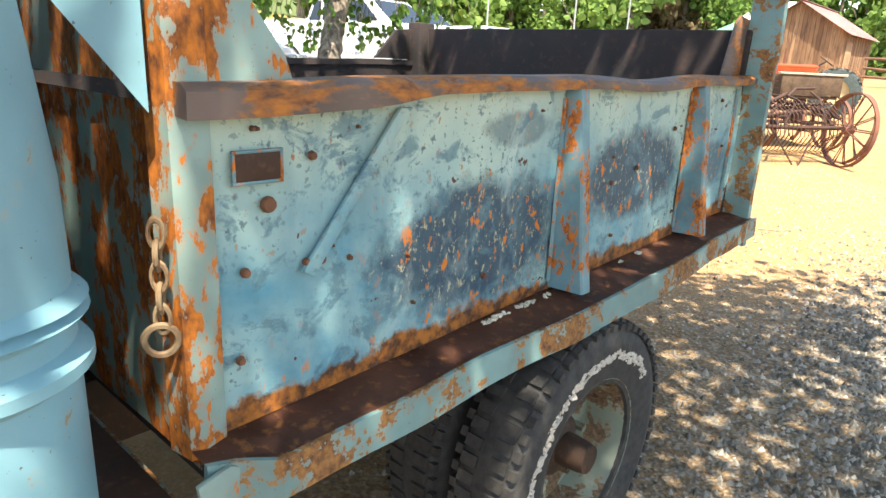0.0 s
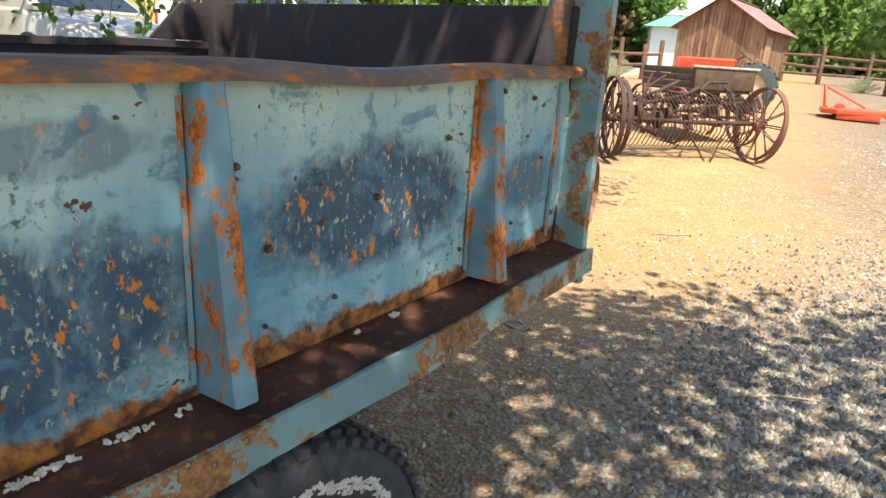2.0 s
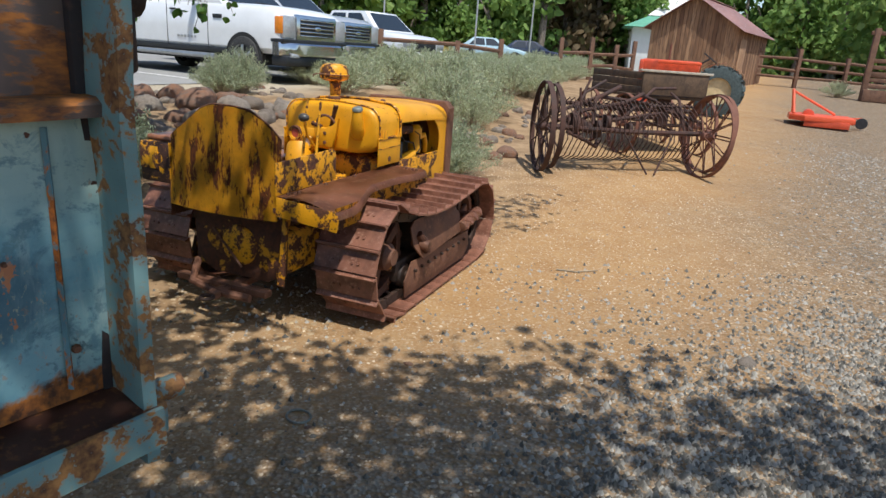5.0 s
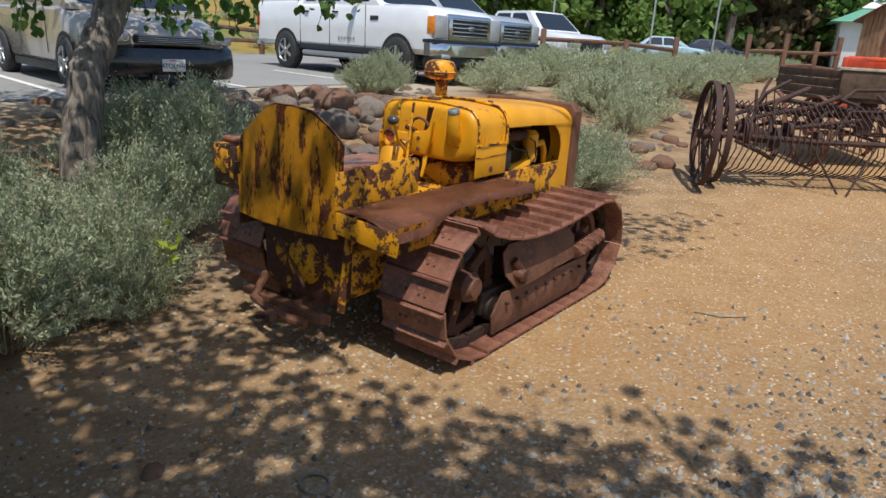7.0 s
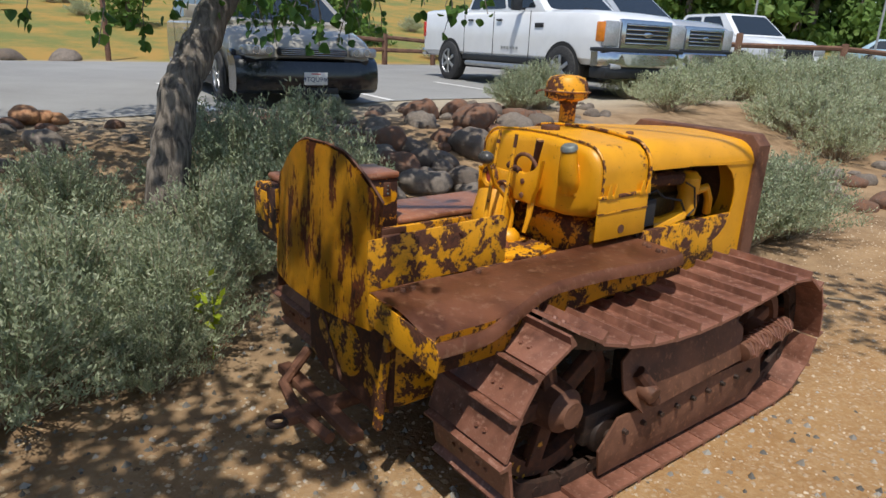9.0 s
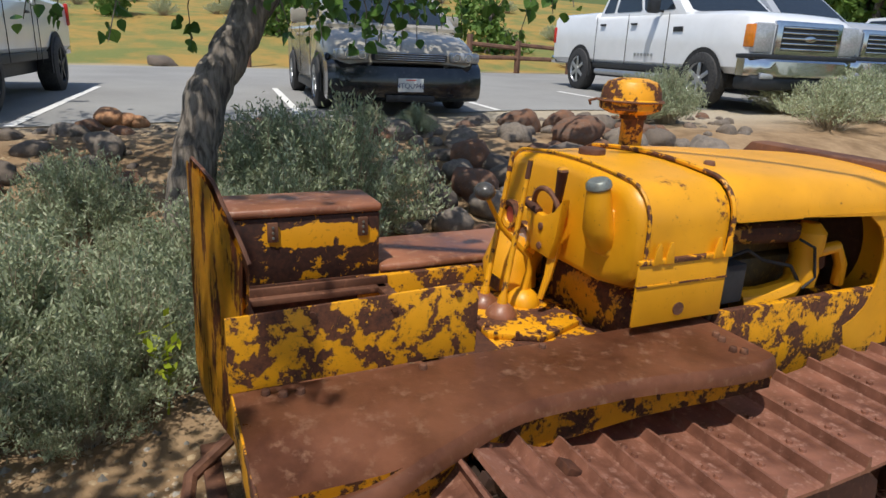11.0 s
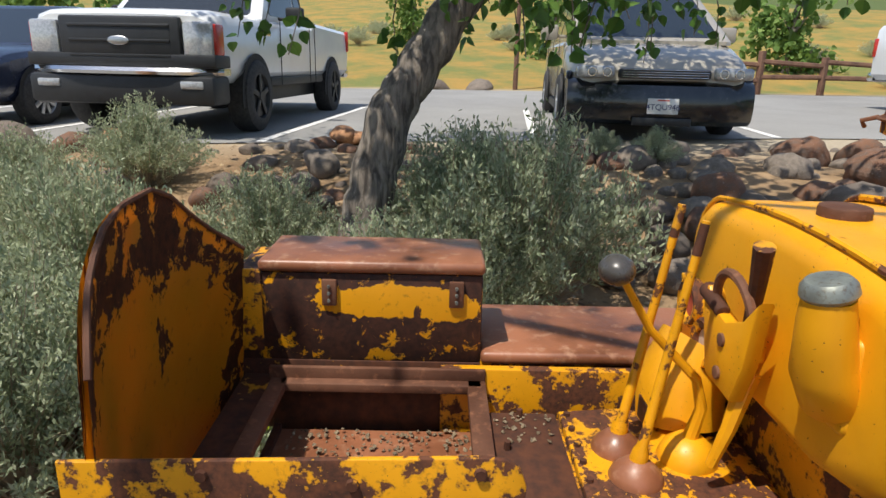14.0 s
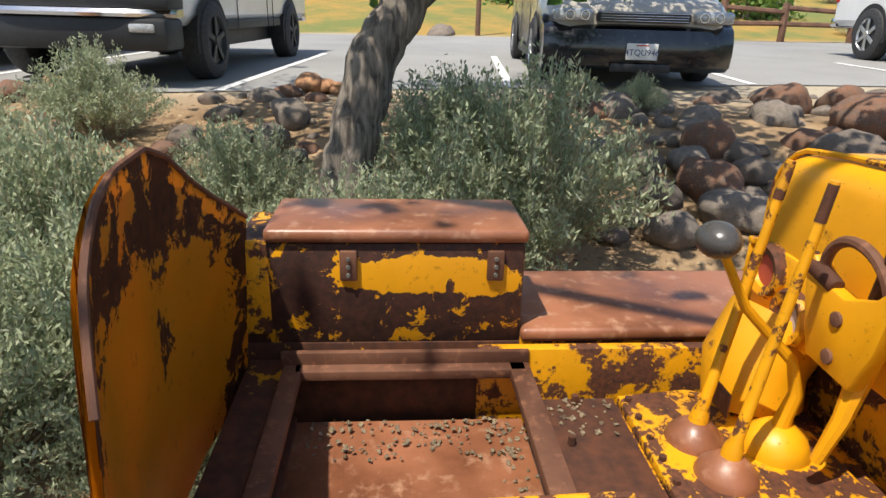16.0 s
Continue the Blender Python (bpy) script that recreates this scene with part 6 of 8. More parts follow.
for s in (1, -1):
    bm = BM(); box(bm, s * 0.50, s * 0.88, -0.22, 0.045, 0.635, 0.755, 0.035, 3); hh = part("headlight", bm, m_headlamp, van, "clear headlight")
    for k in (0, 1):
        bm = BM(); ring_tube(bm, (s * (0.58 + 0.15 * k), 0.048, 0.695), (0, 1, 0), 0.042, 0.008, 18, 6); part("lamp_ring", bm, m_chrome, hh)
    # added navy block, a dark colour standing in for shade on the fender
    bm = BM(); box(bm, s * 0.90, s * 0.97, -0.45, -0.22, 0.60, 0.70, 0.03); part("fender_shade", bm, m_navy, van)
bm = BM(); box(bm, -0.30, 0.30, 0.085, 0.105, 0.17, 0.25, 0.02); part("lower_intake", bm, m_black_plastic, van)
bm = BM(); box(bm, -0.155, 0.155, 0.098, 0.108, 0.29, 0.445, 0.004); lp = part("license_plate", bm, m_plate, van, "white license plate")
def lettering(body, size, m, mat, parent):
    cu = bpy.data.curves.new("lettering", "FONT")
    cu.body, cu.size, cu.align_x, cu.align_y, cu.extrude = body, size, "CENTER", "CENTER", 0.001
    tmp = new("lettering_source", cu)
    me = bpy.data.meshes.new_from_object(tmp.evaluated_get(bpy.context.evaluated_depsgraph_get()))
    bpy.data.objects.remove(tmp)
    me.materials.clear()
    me.materials.append(mat)
    ob = new("lettering", me)
    ob.parent = parent
    ob.matrix_local = m
    return ob
lettering("4TQU946", 0.082, frame_at(Vector((0, 0.1095, 0.357)), (-1, 0, 0), (0, 0, 1), (0, 1, 0)), m_plate_ink, lp)
bm = BM(); box(bm, -0.06, 0.06, 0.108, 0.1095, 0.420, 0.433); part("plate_state_bar", bm, m_lamp_red, lp)

# low sedan beside the white pickup, and far cars
sedan = dict(paint=m_navy, low=0.30, w=0.91, r=0.33, tyre_w=0.22, rim=m_alloy, spokes=9, axles=(-0.92, -3.7),
    body=[(-4.75, 0.84, 0.92, 0.82), (-4.6, 0.89, 1.0, 0.90), (-3.6, 0.91, 0.98, 0.90), (-1.5, 0.91, 0.95, 0.88), (-0.6, 0.90, 0.86, 0.76), (-0.12, 0.86, 0.72, 0.64), (0.0, 0.78, 0.62, 0.56)],
    cabin=(0.94, -4.2, -1.3, 0.84, 1.44, -3.5, -2.15, 0.62), windows=((0.12, 0.48), (0.51, 0.86)), seams=((-1.7, 0.36, 0.95), (-2.75, 0.36, 0.95), (-3.7, 0.5, 0.95)), handles=((-2.55, 0.80), (-3.5, 0.82)), mirror=(-1.95, 0.96), mirror_h=0.13, mirror_mat=m_navy)
s1 = vehicle("sedan", -7.3, -1.05, 0, sedan, "dark navy sedan parked beside the white pickup", "car")
for s in (1, -1):
    bm = BM(); box(bm, s * 0.52, s * 0.84, -0.35, 0.0, 0.60, 0.68, 0.03); part("headlight", bm, m_headlamp, s1)
bm = BM(); box(bm, -0.45, 0.45, -0.05, 0.02, 0.40, 0.56, 0.03); part("grille", bm, m_black_plastic, s1)
suv = dict(paint=m_white, low=0.45, w=1.0, r=0.40, tyre_w=0.26, rim=m_alloy, spokes=6, axles=(-0.98, -4.25),
    body=[(-5.6, 0.92, 1.10, 1.02), (-5.5, 0.99, 1.22, 1.14), (-4.2, 1.0, 1.30, 1.2), (-1.5, 1.0, 1.26, 1.16), (-0.35, 0.97, 1.16, 1.02), (0.0, 0.90, 1.02, 0.92)],
    cabin=(1.26, -4.35, -1.35, 0.92, 1.86, -3.9, -2.1, 0.74), windows=((0.10, 0.46), (0.50, 0.86)), seams=((-1.9, 0.5, 1.25), (-3.0, 0.5, 1.25)), handles=((-2.8, 1.12), (-3.9, 1.12)), mirror=(-2.1, 1.27), mirror_mat=m_white)
u1 = vehicle("pickup_truck", -10.2, 21.5, -12, suv, "white utility truck parked by the fence", "pickup truck")
for s in (1, -1):
    bm = BM(); box(bm, s * 0.55, s * 0.92, -0.2, 0.02, 0.78, 0.98, 0.03); part("headlight", bm, m_headlamp, u1)
bm = BM(); box(bm, -0.5, 0.5, -0.1, 0.03, 0.66, 0.98, 0.03); part("grille", bm, m_black_plastic, u1)
bm = BM(); box(bm, -0.95, 0.95, -0.1, 0.08, 0.45, 0.66, 0.05); part("front_bumper", bm, m_white, u1)
for (fx, fy, mt, tn, lb) in ((9.3, 43.5, m_ice, 30, "pale blue hatchback on the far lot"), (12.2, 45.5, m_navy, 30, "dark sedan on the far lot")):
    sp = dict(sedan)
    sp["paint"], sp["mirror_mat"] = mt, mt
    c2 = vehicle("sedan", 0, 0, tn, sp, lb, "car")
    c2.matrix_world = pose(fx, fy, terrain(fx, fy) + 0.1, 0, 0, CAR_TURN + tn)


# ---- plants ----
def mesh_from(name, verts, faces, mat, smooth=False):
    me = bpy.data.meshes.new(name)
    me.from_pydata([tuple(v) for v in verts], [], faces)
    if smooth:
        me.shade_smooth()
    me.materials.append(mat)
    return me


def leaf_material(name, a, b, c, rough=0.6, trans=0.38):
    n = Nodes(name)
    r = n.island()
    col = n.mix(n.ramp(r, 0.0, 0.6), a, b)
    col = n.mix(n.ramp(r, 0.7, 1.0), col, c)
    mixer = n.t.nodes.new("ShaderNodeMixShader")
    tr_ = n.node("ShaderNodeBsdfTranslucent")
    n.t.links.new(col, tr_.inputs["Color"])
    mixer.inputs[0].default_value = trans
    n.t.links.new(n.bsdf.outputs[0], mixer.inputs[1])
    n.t.links.new(tr_.outputs[0], mixer.inputs[2])
    n.t.links.new(mixer.outputs[0], n.out.inputs["Surface"])
    return n.done(col, rough, spec=0.3)


m_sage = leaf_material("sage_leaves", (0.25, 0.29, 0.17), (0.40, 0.45, 0.28), (0.60, 0.61, 0.43))
m_sage_pale = leaf_material("pale_sage_leaves", (0.32, 0.36, 0.20), (0.46, 0.50, 0.31), (0.60, 0.61, 0.43))
m_twig = simple("dry_twigs", (0.36, 0.29, 0.20), 0.9, vary=0.3)
m_leaf = leaf_material("cottonwood_leaves", (0.055, 0.125, 0.022), (0.10, 0.20, 0.035), (0.17, 0.28, 0.06), 0.4, 0.35)
m_far_leaf = leaf_material("woodland_leaves", (0.10, 0.18, 0.04), (0.17, 0.28, 0.065), (0.27, 0.37, 0.11), 0.7, 0.4)
m_far_russet = leaf_material("russet_leaves", (0.09, 0.06, 0.03), (0.14, 0.10, 0.05), (0.12, 0.12, 0.05), 0.7, 0.2)


def bark_material():
    n = Nodes("grey_furrowed_bark")
    at = n.where((1, 1, 0.22))
    ridge = n.noise(26, 5, 0.6, at, 0.6)
    big = n.noise(3, 4)
    c = n.mix(n.ramp(ridge, 0.38, 0.62), (0.055, 0.044, 0.036), (0.27, 0.225, 0.18))
    c = n.mix(n.ramp(big, 0.45, 0.75, 0, 0.35), c, (0.30, 0.26, 0.21))
    n.bump(ridge, 0.9, 0.02)
    return n.done(c, 0.95)
m_bark = bark_material()


def bush_mesh(name, seed, stems, leaves_per, mat_leaf, height=0.64, width=0.54, leaf=0.020):
    """A rounded shrub: thin upward stems, each clad in narrow leaves."""
    rng = np.random.default_rng(seed)
    sv, sf, lv, lf = [], [], [], []
    for s in range(stems):
        ang = rng.uniform(0, 2 * math.pi)
        lean = rng.uniform(0.0, 1.0) ** 0.75
        base = np.array([math.cos(ang), math.sin(ang), 0]) * rng.uniform(0, 0.16) * width
        top = np.array([math.cos(ang) * lean * width, math.sin(ang) * lean * width, height * (1.05 - 0.62 * lean ** 2) * rng.uniform(0.72, 1.12)])
        mid = (base + top) / 2 + rng.normal(0, 0.03, 3) + np.array([0, 0, 0.05])
        pts = [base * (1 - t) ** 2 + 2 * mid * t * (1 - t) + top * t * t for t in np.linspace(0, 1, 5)]
        r0 = rng.uniform(0.003, 0.006)
        k0 = len(sv)
        for i, p in enumerate(pts):
            r = r0 * (1 - 0.75 * i / 4)
            sv += [p + np.array([r, 0, 0]), p + np.array([-r * 0.5, r * 0.87, 0]), p + np.array([-r * 0.5, -r * 0.87, 0])]
        for i in range(4):
            for j in range(3):
                a, b = k0 + i * 3 + j, k0 + i * 3 + (j + 1) % 3
                sf.append((a, b, b + 3, a + 3))
        for l in range(leaves_per):
            t = rng.uniform(0.30, 1.0) ** 0.8
            p = base * (1 - t) ** 2 + 2 * mid * t * (1 - t) + top * t * t + rng.normal(0, 0.014, 3)
            d = rng.normal(0, 0.75, 3) + np.array([0, 0, 0.9]) + 0.5 * (top - base)
            d /= np.linalg.norm(d)
            w = np.cross(d, rng.normal(0, 1, 3))
            w /= np.linalg.norm(w) + 1e-9
            L = leaf * rng.uniform(0.8, 1.9)
            W_ = leaf * rng.uniform(0.16, 0.30)
            i0 = len(lv)
            lv += [p, p + d * L * 0.5 + w * W_, p + d * L, p + d * L * 0.5 - w * W_]
            lf.append((i0, i0 + 1, i0 + 2, i0 + 3))
    return mesh_from(name + "_stems", sv, sf, m_twig), mesh_from(name + "_foliage", lv, lf, mat_leaf)


BUSHES = [bush_mesh("bush", 21 + k, 210, 84, m_sage) for k in range(3)] + [bush_mesh("bush", 41 + k, 130, 48, m_sage_pale, 0.55, 0.62, 0.026) for k in range(2)]
bush_rng = random.Random(3)


def bush(x, y, size, kind, label="grey-green sagebrush with narrow silvery leaves", sink=0.03):
    stems_me, leaves_me = BUSHES[kind]
    ob = new("sagebrush")
    stem_ob = new("woody_base", stems_me)
    stem_ob.parent = ob
    tagged(stem_ob, kind="stuff")
    tagged(ob, label, "bush", "sagebrush along the bank")
    s = size * bush_rng.uniform(0.95, 1.05)
    ob.matrix_world = pose(x, y, terrain(x, y) - sink, 0, 0, bush_rng.uniform(0, 360)) @ Matrix.Diagonal((s, s, s * bush_rng.uniform(0.9, 1.1), 1))
    leaf_ob = new("foliage", leaves_me)
    leaf_ob.parent = ob
    tagged(leaf_ob, kind="stuff")
    return ob


NEAR = ((-0.35, 4.55, 0.95, 0), (-0.72, 5.05, 1.0, 1), (-0.95, 4.45, 1.0, 2), (-0.30, 5.35, 0.85, 1), (-0.45, 3.85, 0.85, 0), (-1.25, 3.8, 1.0, 1), (-1.45, 4.85, 1.05, 0),
        (-0.65, 6.05, 0.95, 2), (-0.70, 6.55, 0.9, 0), (-0.85, 7.05, 1.2, 1), (-1.30, 6.85, 1.05, 2), (-1.75, 5.75, 0.75, 1), (-1.05, 5.75, 0.65, 2),
        (-3.35, 5.15, 0.85, 0), (-3.15, 4.35, 0.78, 1), (-2.55, 4.15, 0.85, 2), (-2.2, 3.4, 0.95, 0), (-3.5, 3.5, 1.0, 1), (-2.0, 4.6, 0.95, 1), (-1.9, 8.95, 0.36, 0), (-2.35, 8.75, 0.32, 2),
        (1.85, 8.85, 0.95, 1), (2.25, 9.25, 1.05, 0), (2.6, 9.7, 0.95, 2), (2.1, 10.1, 0.9, 1), (-0.95, 11.9, 0.85, 0), (-0.75, 12.3, 0.8, 1), (-0.05, 5.05, 0.5, 2), (-2.9, 2.6, 1.0, 0), (-1.6, 2.7, 1.0, 2), (-0.9, 3.1, 0.8, 1))
for bx, by, bs, bk in NEAR:
    bush(bx, by, bs * 1.22, bk)
# the pale sage slope between the lot and the yard
rs = random.Random(17)
count = 0
while count < 150:
    yy = rs.uniform(12.3, 40)
    xx = rs.uniform(-0.4, 13)
    c = across(xx, yy)
    lim_hi = -3.6 - 0.16 * (yy - 12)
    lim_lo = -8.0 - 0.20 * (yy - 12)
    if lim_lo < c < lim_hi and not (xx < 0.6 and yy < 15.0):
        bush(xx, yy, rs.uniform(1.0, 1.55), rs.choice((3, 4)), "pale green sagebrush on the sunny slope", 0.05)
        count += 1
for k in range(26):
    xx, yy = 19 + rs.uniform(0, 14), 27.0 + rs.uniform(-1.2, 0.6)
    bush(xx, yy, rs.uniform(0.9, 1.3), rs.choice((3, 4)), "pale green sagebrush beside the corral", 0.05)
for k in range(34):                                       # far meadow brush
    f, p = -20.2 - rs.uniform(0, 24), rs.uniform(-12, 22)
    xx, yy = lot_xy(f, p)
    bush(xx, yy, rs.uniform(0.9, 1.7), rs.choice((3, 4)), "low brush in the meadow", 0.05)
# one bright green sprout beside the crawler
bm = BM()
sp_r = random.Random(4)
for k in range(26):
    d = Vector((sp_r.gauss(0, 1), sp_r.gauss(0, 1), sp_r.uniform(0.2, 1))).normalized()
    p0_ = Vector((sp_r.gauss(0, 0.045), sp_r.gauss(0, 0.045), 0.30 + sp_r.gauss(0, 0.06)))
    w_ = d.orthogonal().normalized() * 0.014
    vs = [bm.verts.new(q) for q in (p0_, p0_ + d * 0.03 + w_, p0_ + d * 0.065, p0_ + d * 0.03 - w_)]
    bm.faces.new(vs)
tube(bm, [(0, 0, 0), (0.02, 0.01, 0.2), (0.0, 0.02, 0.34)], 0.005, 5)
sprout = to_object("sprout", bm, leaf_material("fresh_green_leaves", (0.30, 0.38, 0.02), (0.40, 0.46, 0.03), (0.46, 0.50, 0.06)))
sprout.matrix_world = pose(0.02, 5.35, terrain(0.02, 5.35) + 0.02)
tagged(sprout, "small bright yellow-green sprout among the sagebrush", "plant")


# heart-shaped cottonwood leaves
def leaf_cloud(rng, centres, size, droop=0.5):
    verts, faces = [], []
    shape = np.array([(0, 0), (0.30, 0.06), (0.50, 0.34), (0.34, 0.70), (0, 1.08), (-0.34, 0.70), (-0.50, 0.34), (-0.30, 0.06)])
    for c in centres:
        d = rng.normal(0, 1, 3)
        d[2] -= droop * 1.6
        d /= np.linalg.norm(d)
        w = np.cross(d, rng.normal(0, 1, 3))
        w /= np.linalg.norm(w) + 1e-9
        nrm = np.cross(d, w)
        s = size * rng.uniform(0.65, 1.25)
        i0 = len(verts)
        for a, b in shape:
            verts.append(c + w * a * s + d * b * s + nrm * (abs(a) * 0.30 * s))
        faces.append((i0, i0 + 1, i0 + 2, i0 + 3, i0 + 4))
        faces.append((i0, i0 + 4, i0 + 5, i0 + 6, i0 + 7))
    return verts, faces


def tree(name, trunk, radii, limbs, blobs, twigs, seed, label, leaf_size, mat_leaf, mat_bark, category="tree", group=""):
    """trunk: a line of points; limbs: lines of points with a starting radius; blobs: centre, radii and number of leaves; twigs: drooping lines."""
    rng = np.random.default_rng(seed)
    root = thing(name, Matrix.Translation(trunk[0]), label, category, group)
    o = np.array(trunk[0])
    tv = BM()
    fine = []
    for a, b in zip(trunk, trunk[1:]):
        for k in range(5):
            fine.append(np.array(a) + (np.array(b) - np.array(a)) * k / 5 + rng.normal(0, 0.008, 3))
    fine.append(np.array(trunk[-1]))
    rr = np.interp(np.linspace(0, 1, len(fine)), np.linspace(0, 1, len(radii)), radii)
    tube(tv, [Vector(p - o) for p in fine], list(rr * (1 + rng.normal(0, 0.02, len(fine)))), 18)
    part("trunk", tv, mat_bark, root, smooth=60)
    for pts, r in limbs:
        lb = BM()
        k = len(pts)
        tube(lb, [Vector(np.array(p) - o) for p in pts], [r * (1 - 0.8 * i / max(1, k - 1)) for i in range(k)], 7)
        part("limb", lb, mat_bark, root, smooth=60)
    tw_leaves = []
    for pts in twigs:
        lb = BM()
        tube(lb, [Vector(np.array(p) - o) for p in pts], [0.008, 0.006, 0.004, 0.003][:len(pts)], 5)
        part("twig", lb, mat_bark, root, smooth=60)
        a_, b_ = np.array(pts[-2]), np.array(pts[-1])
        for q in range(9):
            t = rng.uniform(-0.1, 1.05)
            tw_leaves.append(a_ + (b_ - a_) * t + rng.normal(0, 0.035, 3) - o)
    cs = []
    for (cx, cy, cz), (ax, ay, az), num in blobs:
        clumps = max(3, num // 28)
        for q in range(clumps):
            d = rng.normal(0, 1, 3)
            d /= np.linalg.norm(d)
            r = rng.uniform(0.25, 1.0) ** 0.5
            cc = np.array([cx + ax * d[0] * r, cy + ay * d[1] * r, cz + az * d[2] * r])
            for l in range(num // clumps):
                cs.append(cc + rng.normal(0, 0.20, 3) * np.array([1, 1, 0.7]) * (leaf_size / 0.09) ** 0.5 - o)
    v1, f1 = leaf_cloud(rng, cs, leaf_size)
    if tw_leaves:
        v2, f2 = leaf_cloud(rng, tw_leaves, 0.072, 0.9)
        f1 += [tuple(i + len(v1) for i in f) for f in f2]
        v1 += v2
    crown = new("crown", mesh_from("crown", v1, f1, mat_leaf))
    crown.parent = root
    return root


tr = random.Random(8)
trunk_a = [(-1.24, 6.13, terrain(-1.24, 6.13) - 0.08), (-1.24, 6.20, 0.60), (-1.24, 6.27, 0.95), (-1.24, 6.36, 1.25), (-1.24, 6.52, 1.48), (-1.24, 6.72, 1.78), (-1.22, 6.98, 2.2), (-1.15, 7.2, 2.8), (-1.1, 7.3, 3.6)]
limbs_a = [([(-1.23, 6.95, 2.15), (-0.7, 6.6, 2.9), (0.1, 5.6, 3.5), (0.9, 4.5, 3.9)], 0.07), ([(0.9, 4.5, 3.9), (2.3, 5.4, 4.2), (3.9, 6.2, 4.5)], 0.03), ([(-1.15, 7.2, 2.8), (-2.2, 6.6, 3.6), (-3.4, 6.2, 4.0)], 0.06), ([(-1.15, 7.2, 2.8), (-0.6, 8.0, 3.4), (-0.4, 9.0, 3.7)], 0.06), ([(-1.22, 6.98, 2.2), (-1.9, 7.9, 2.9), (-2.9, 8.8, 3.4)], 0.06), ([(-1.22, 6.98, 2.2), (-1.3, 6.0, 2.8), (-1.2, 4.6, 3.3)], 0.05)]
twigs_a = []
for k in range(64):
    hx, hy = tr.uniform(-2.3, 0.05), tr.uniform(5.5, 8.6)
    if hx > -0.9 and hy < 6.0:
        hy += 0.8
    top = (hx, hy, tr.uniform(2.35, 2.7))
    tip = tr.choice((1.62, 1.75, 1.85, 1.95, 2.05)) + tr.uniform(-0.10, 0.10)
    mx, my = hx + tr.uniform(-0.25, 0.25), hy + tr.uniform(-0.25, 0.25)
    twigs_a.append([top, ((hx + mx) / 2, (hy + my) / 2, (top[2] + tip) / 2 + 0.15), (mx, my, tip + 0.22), (mx + tr.uniform(-0.1, 0.1), my + tr.uniform(-0.1, 0.1), tip)])
blobs_a = [((-1.3, 6.4, 3.9), (2.2, 2.0, 1.2), 1900), ((-3.1, 6.0, 3.9), (1.7, 1.8, 0.9), 1700), ((0.3, 4.9, 4.1), (1.0, 0.9, 0.5), 300), ((-2.3, 4.7, 3.9), (1.1, 0.6, 0.6), 380), ((-2.7, 8.2, 3.6), (1.6, 1.4, 0.9), 1400), ((-0.6, 8.0, 3.8), (1.0, 1.1, 0.8), 800), ((-2.9, 9.1, 4.1), (1.3, 0.8, 0.5), 1200), ((1.25, 3.70, 4.1), (0.42, 0.30, 0.3), 110), ((0.85, 4.25, 4.1), (0.45, 0.35, 0.25), 90), ((1.05, 3.05, 4.0), (0.9, 0.5, 0.3), 420), ((3.75, 6.2, 4.5), (0.9, 0.7, 0.3), 260), ((-1.3, 6.8, 2.75), (1.4, 1.5, 0.35), 700)]
tree("cottonwood_tree", trunk_a, [0.185, 0.14, 0.13, 0.125, 0.12, 0.115, 0.10, 0.07, 0.05], limbs_a, blobs_a, twigs_a, 7, "leaning cottonwood tree with furrowed grey bark", 0.095, m_leaf, m_bark)
trunk_b = [(4.9, -4.6, terrain(4.9, -4.6) - 0.1), (4.8, -4.5, 1.2), (4.5, -4.1, 2.6), (4.0, -3.4, 4.2), (3.6, -3.0, 5.4)]
limbs_b = [([(3.9, 0.0, 5.0), (2.6, 1.2, 4.8), (1.0, 2.0, 4.6)], 0.05), ([(1.4, -1.6, 4.6), (0.2, -0.2, 4.7), (-0.4, 1.6, 4.5)], 0.05), ([(4.5, -4.1, 2.6), (3.0, -2.8, 3.8), (1.4, -1.6, 4.6)], 0.10), ([(4.2, -3.7, 3.4), (4.0, -1.8, 4.4), (3.9, 0.0, 5.0)], 0.10), ([(4.0, -3.4, 4.2), (5.4, -2.2, 5.0), (6.0, -0.8, 5.3)], 0.08)]
blobs_b = [((0.9, -0.7, 4.9), (2.0, 1.3, 0.8), 2300), ((3.0, 0.5, 5.0), (2.0, 1.3, 0.8), 2300), ((1.3, 1.7, 4.6), (1.7, 0.9, 0.5), 1700), ((3.2, 2.3, 4.6), (1.2, 0.6, 0.4), 460), ((4.9, 0.9, 5.2), (1.6, 1.3, 0.8), 1200), ((2.0, -2.8, 5.2), (2.2, 1.6, 1.0), 1200), ((4.6, -2.6, 5.6), (1.8, 1.8, 1.0), 1200), ((-0.7, -0.2, 4.7), (1.3, 1.3, 0.8), 1000), ((-0.9, 1.2, 4.4), (1.2, 0.7, 0.5), 600), ((1.05, 2.2, 4.2), (0.8, 0.4, 0.3), 500)]
blobs_b.append(((0.60, 0.45, 4.7), (1.1, 0.8, 0.5), 1500))
blobs_b = [((x + 0.55, y, z), r, num) for (x, y, z), r, num in blobs_b]
tree("cottonwood_tree", trunk_b, [0.24, 0.19, 0.17, 0.12, 0.07], limbs_b, blobs_b, [], 9, "broad cottonwood tree whose crown shades the yard", 0.11, m_leaf, m_bark)

# woodland behind the yard and on the far edge of the lot
wr = random.Random(12)
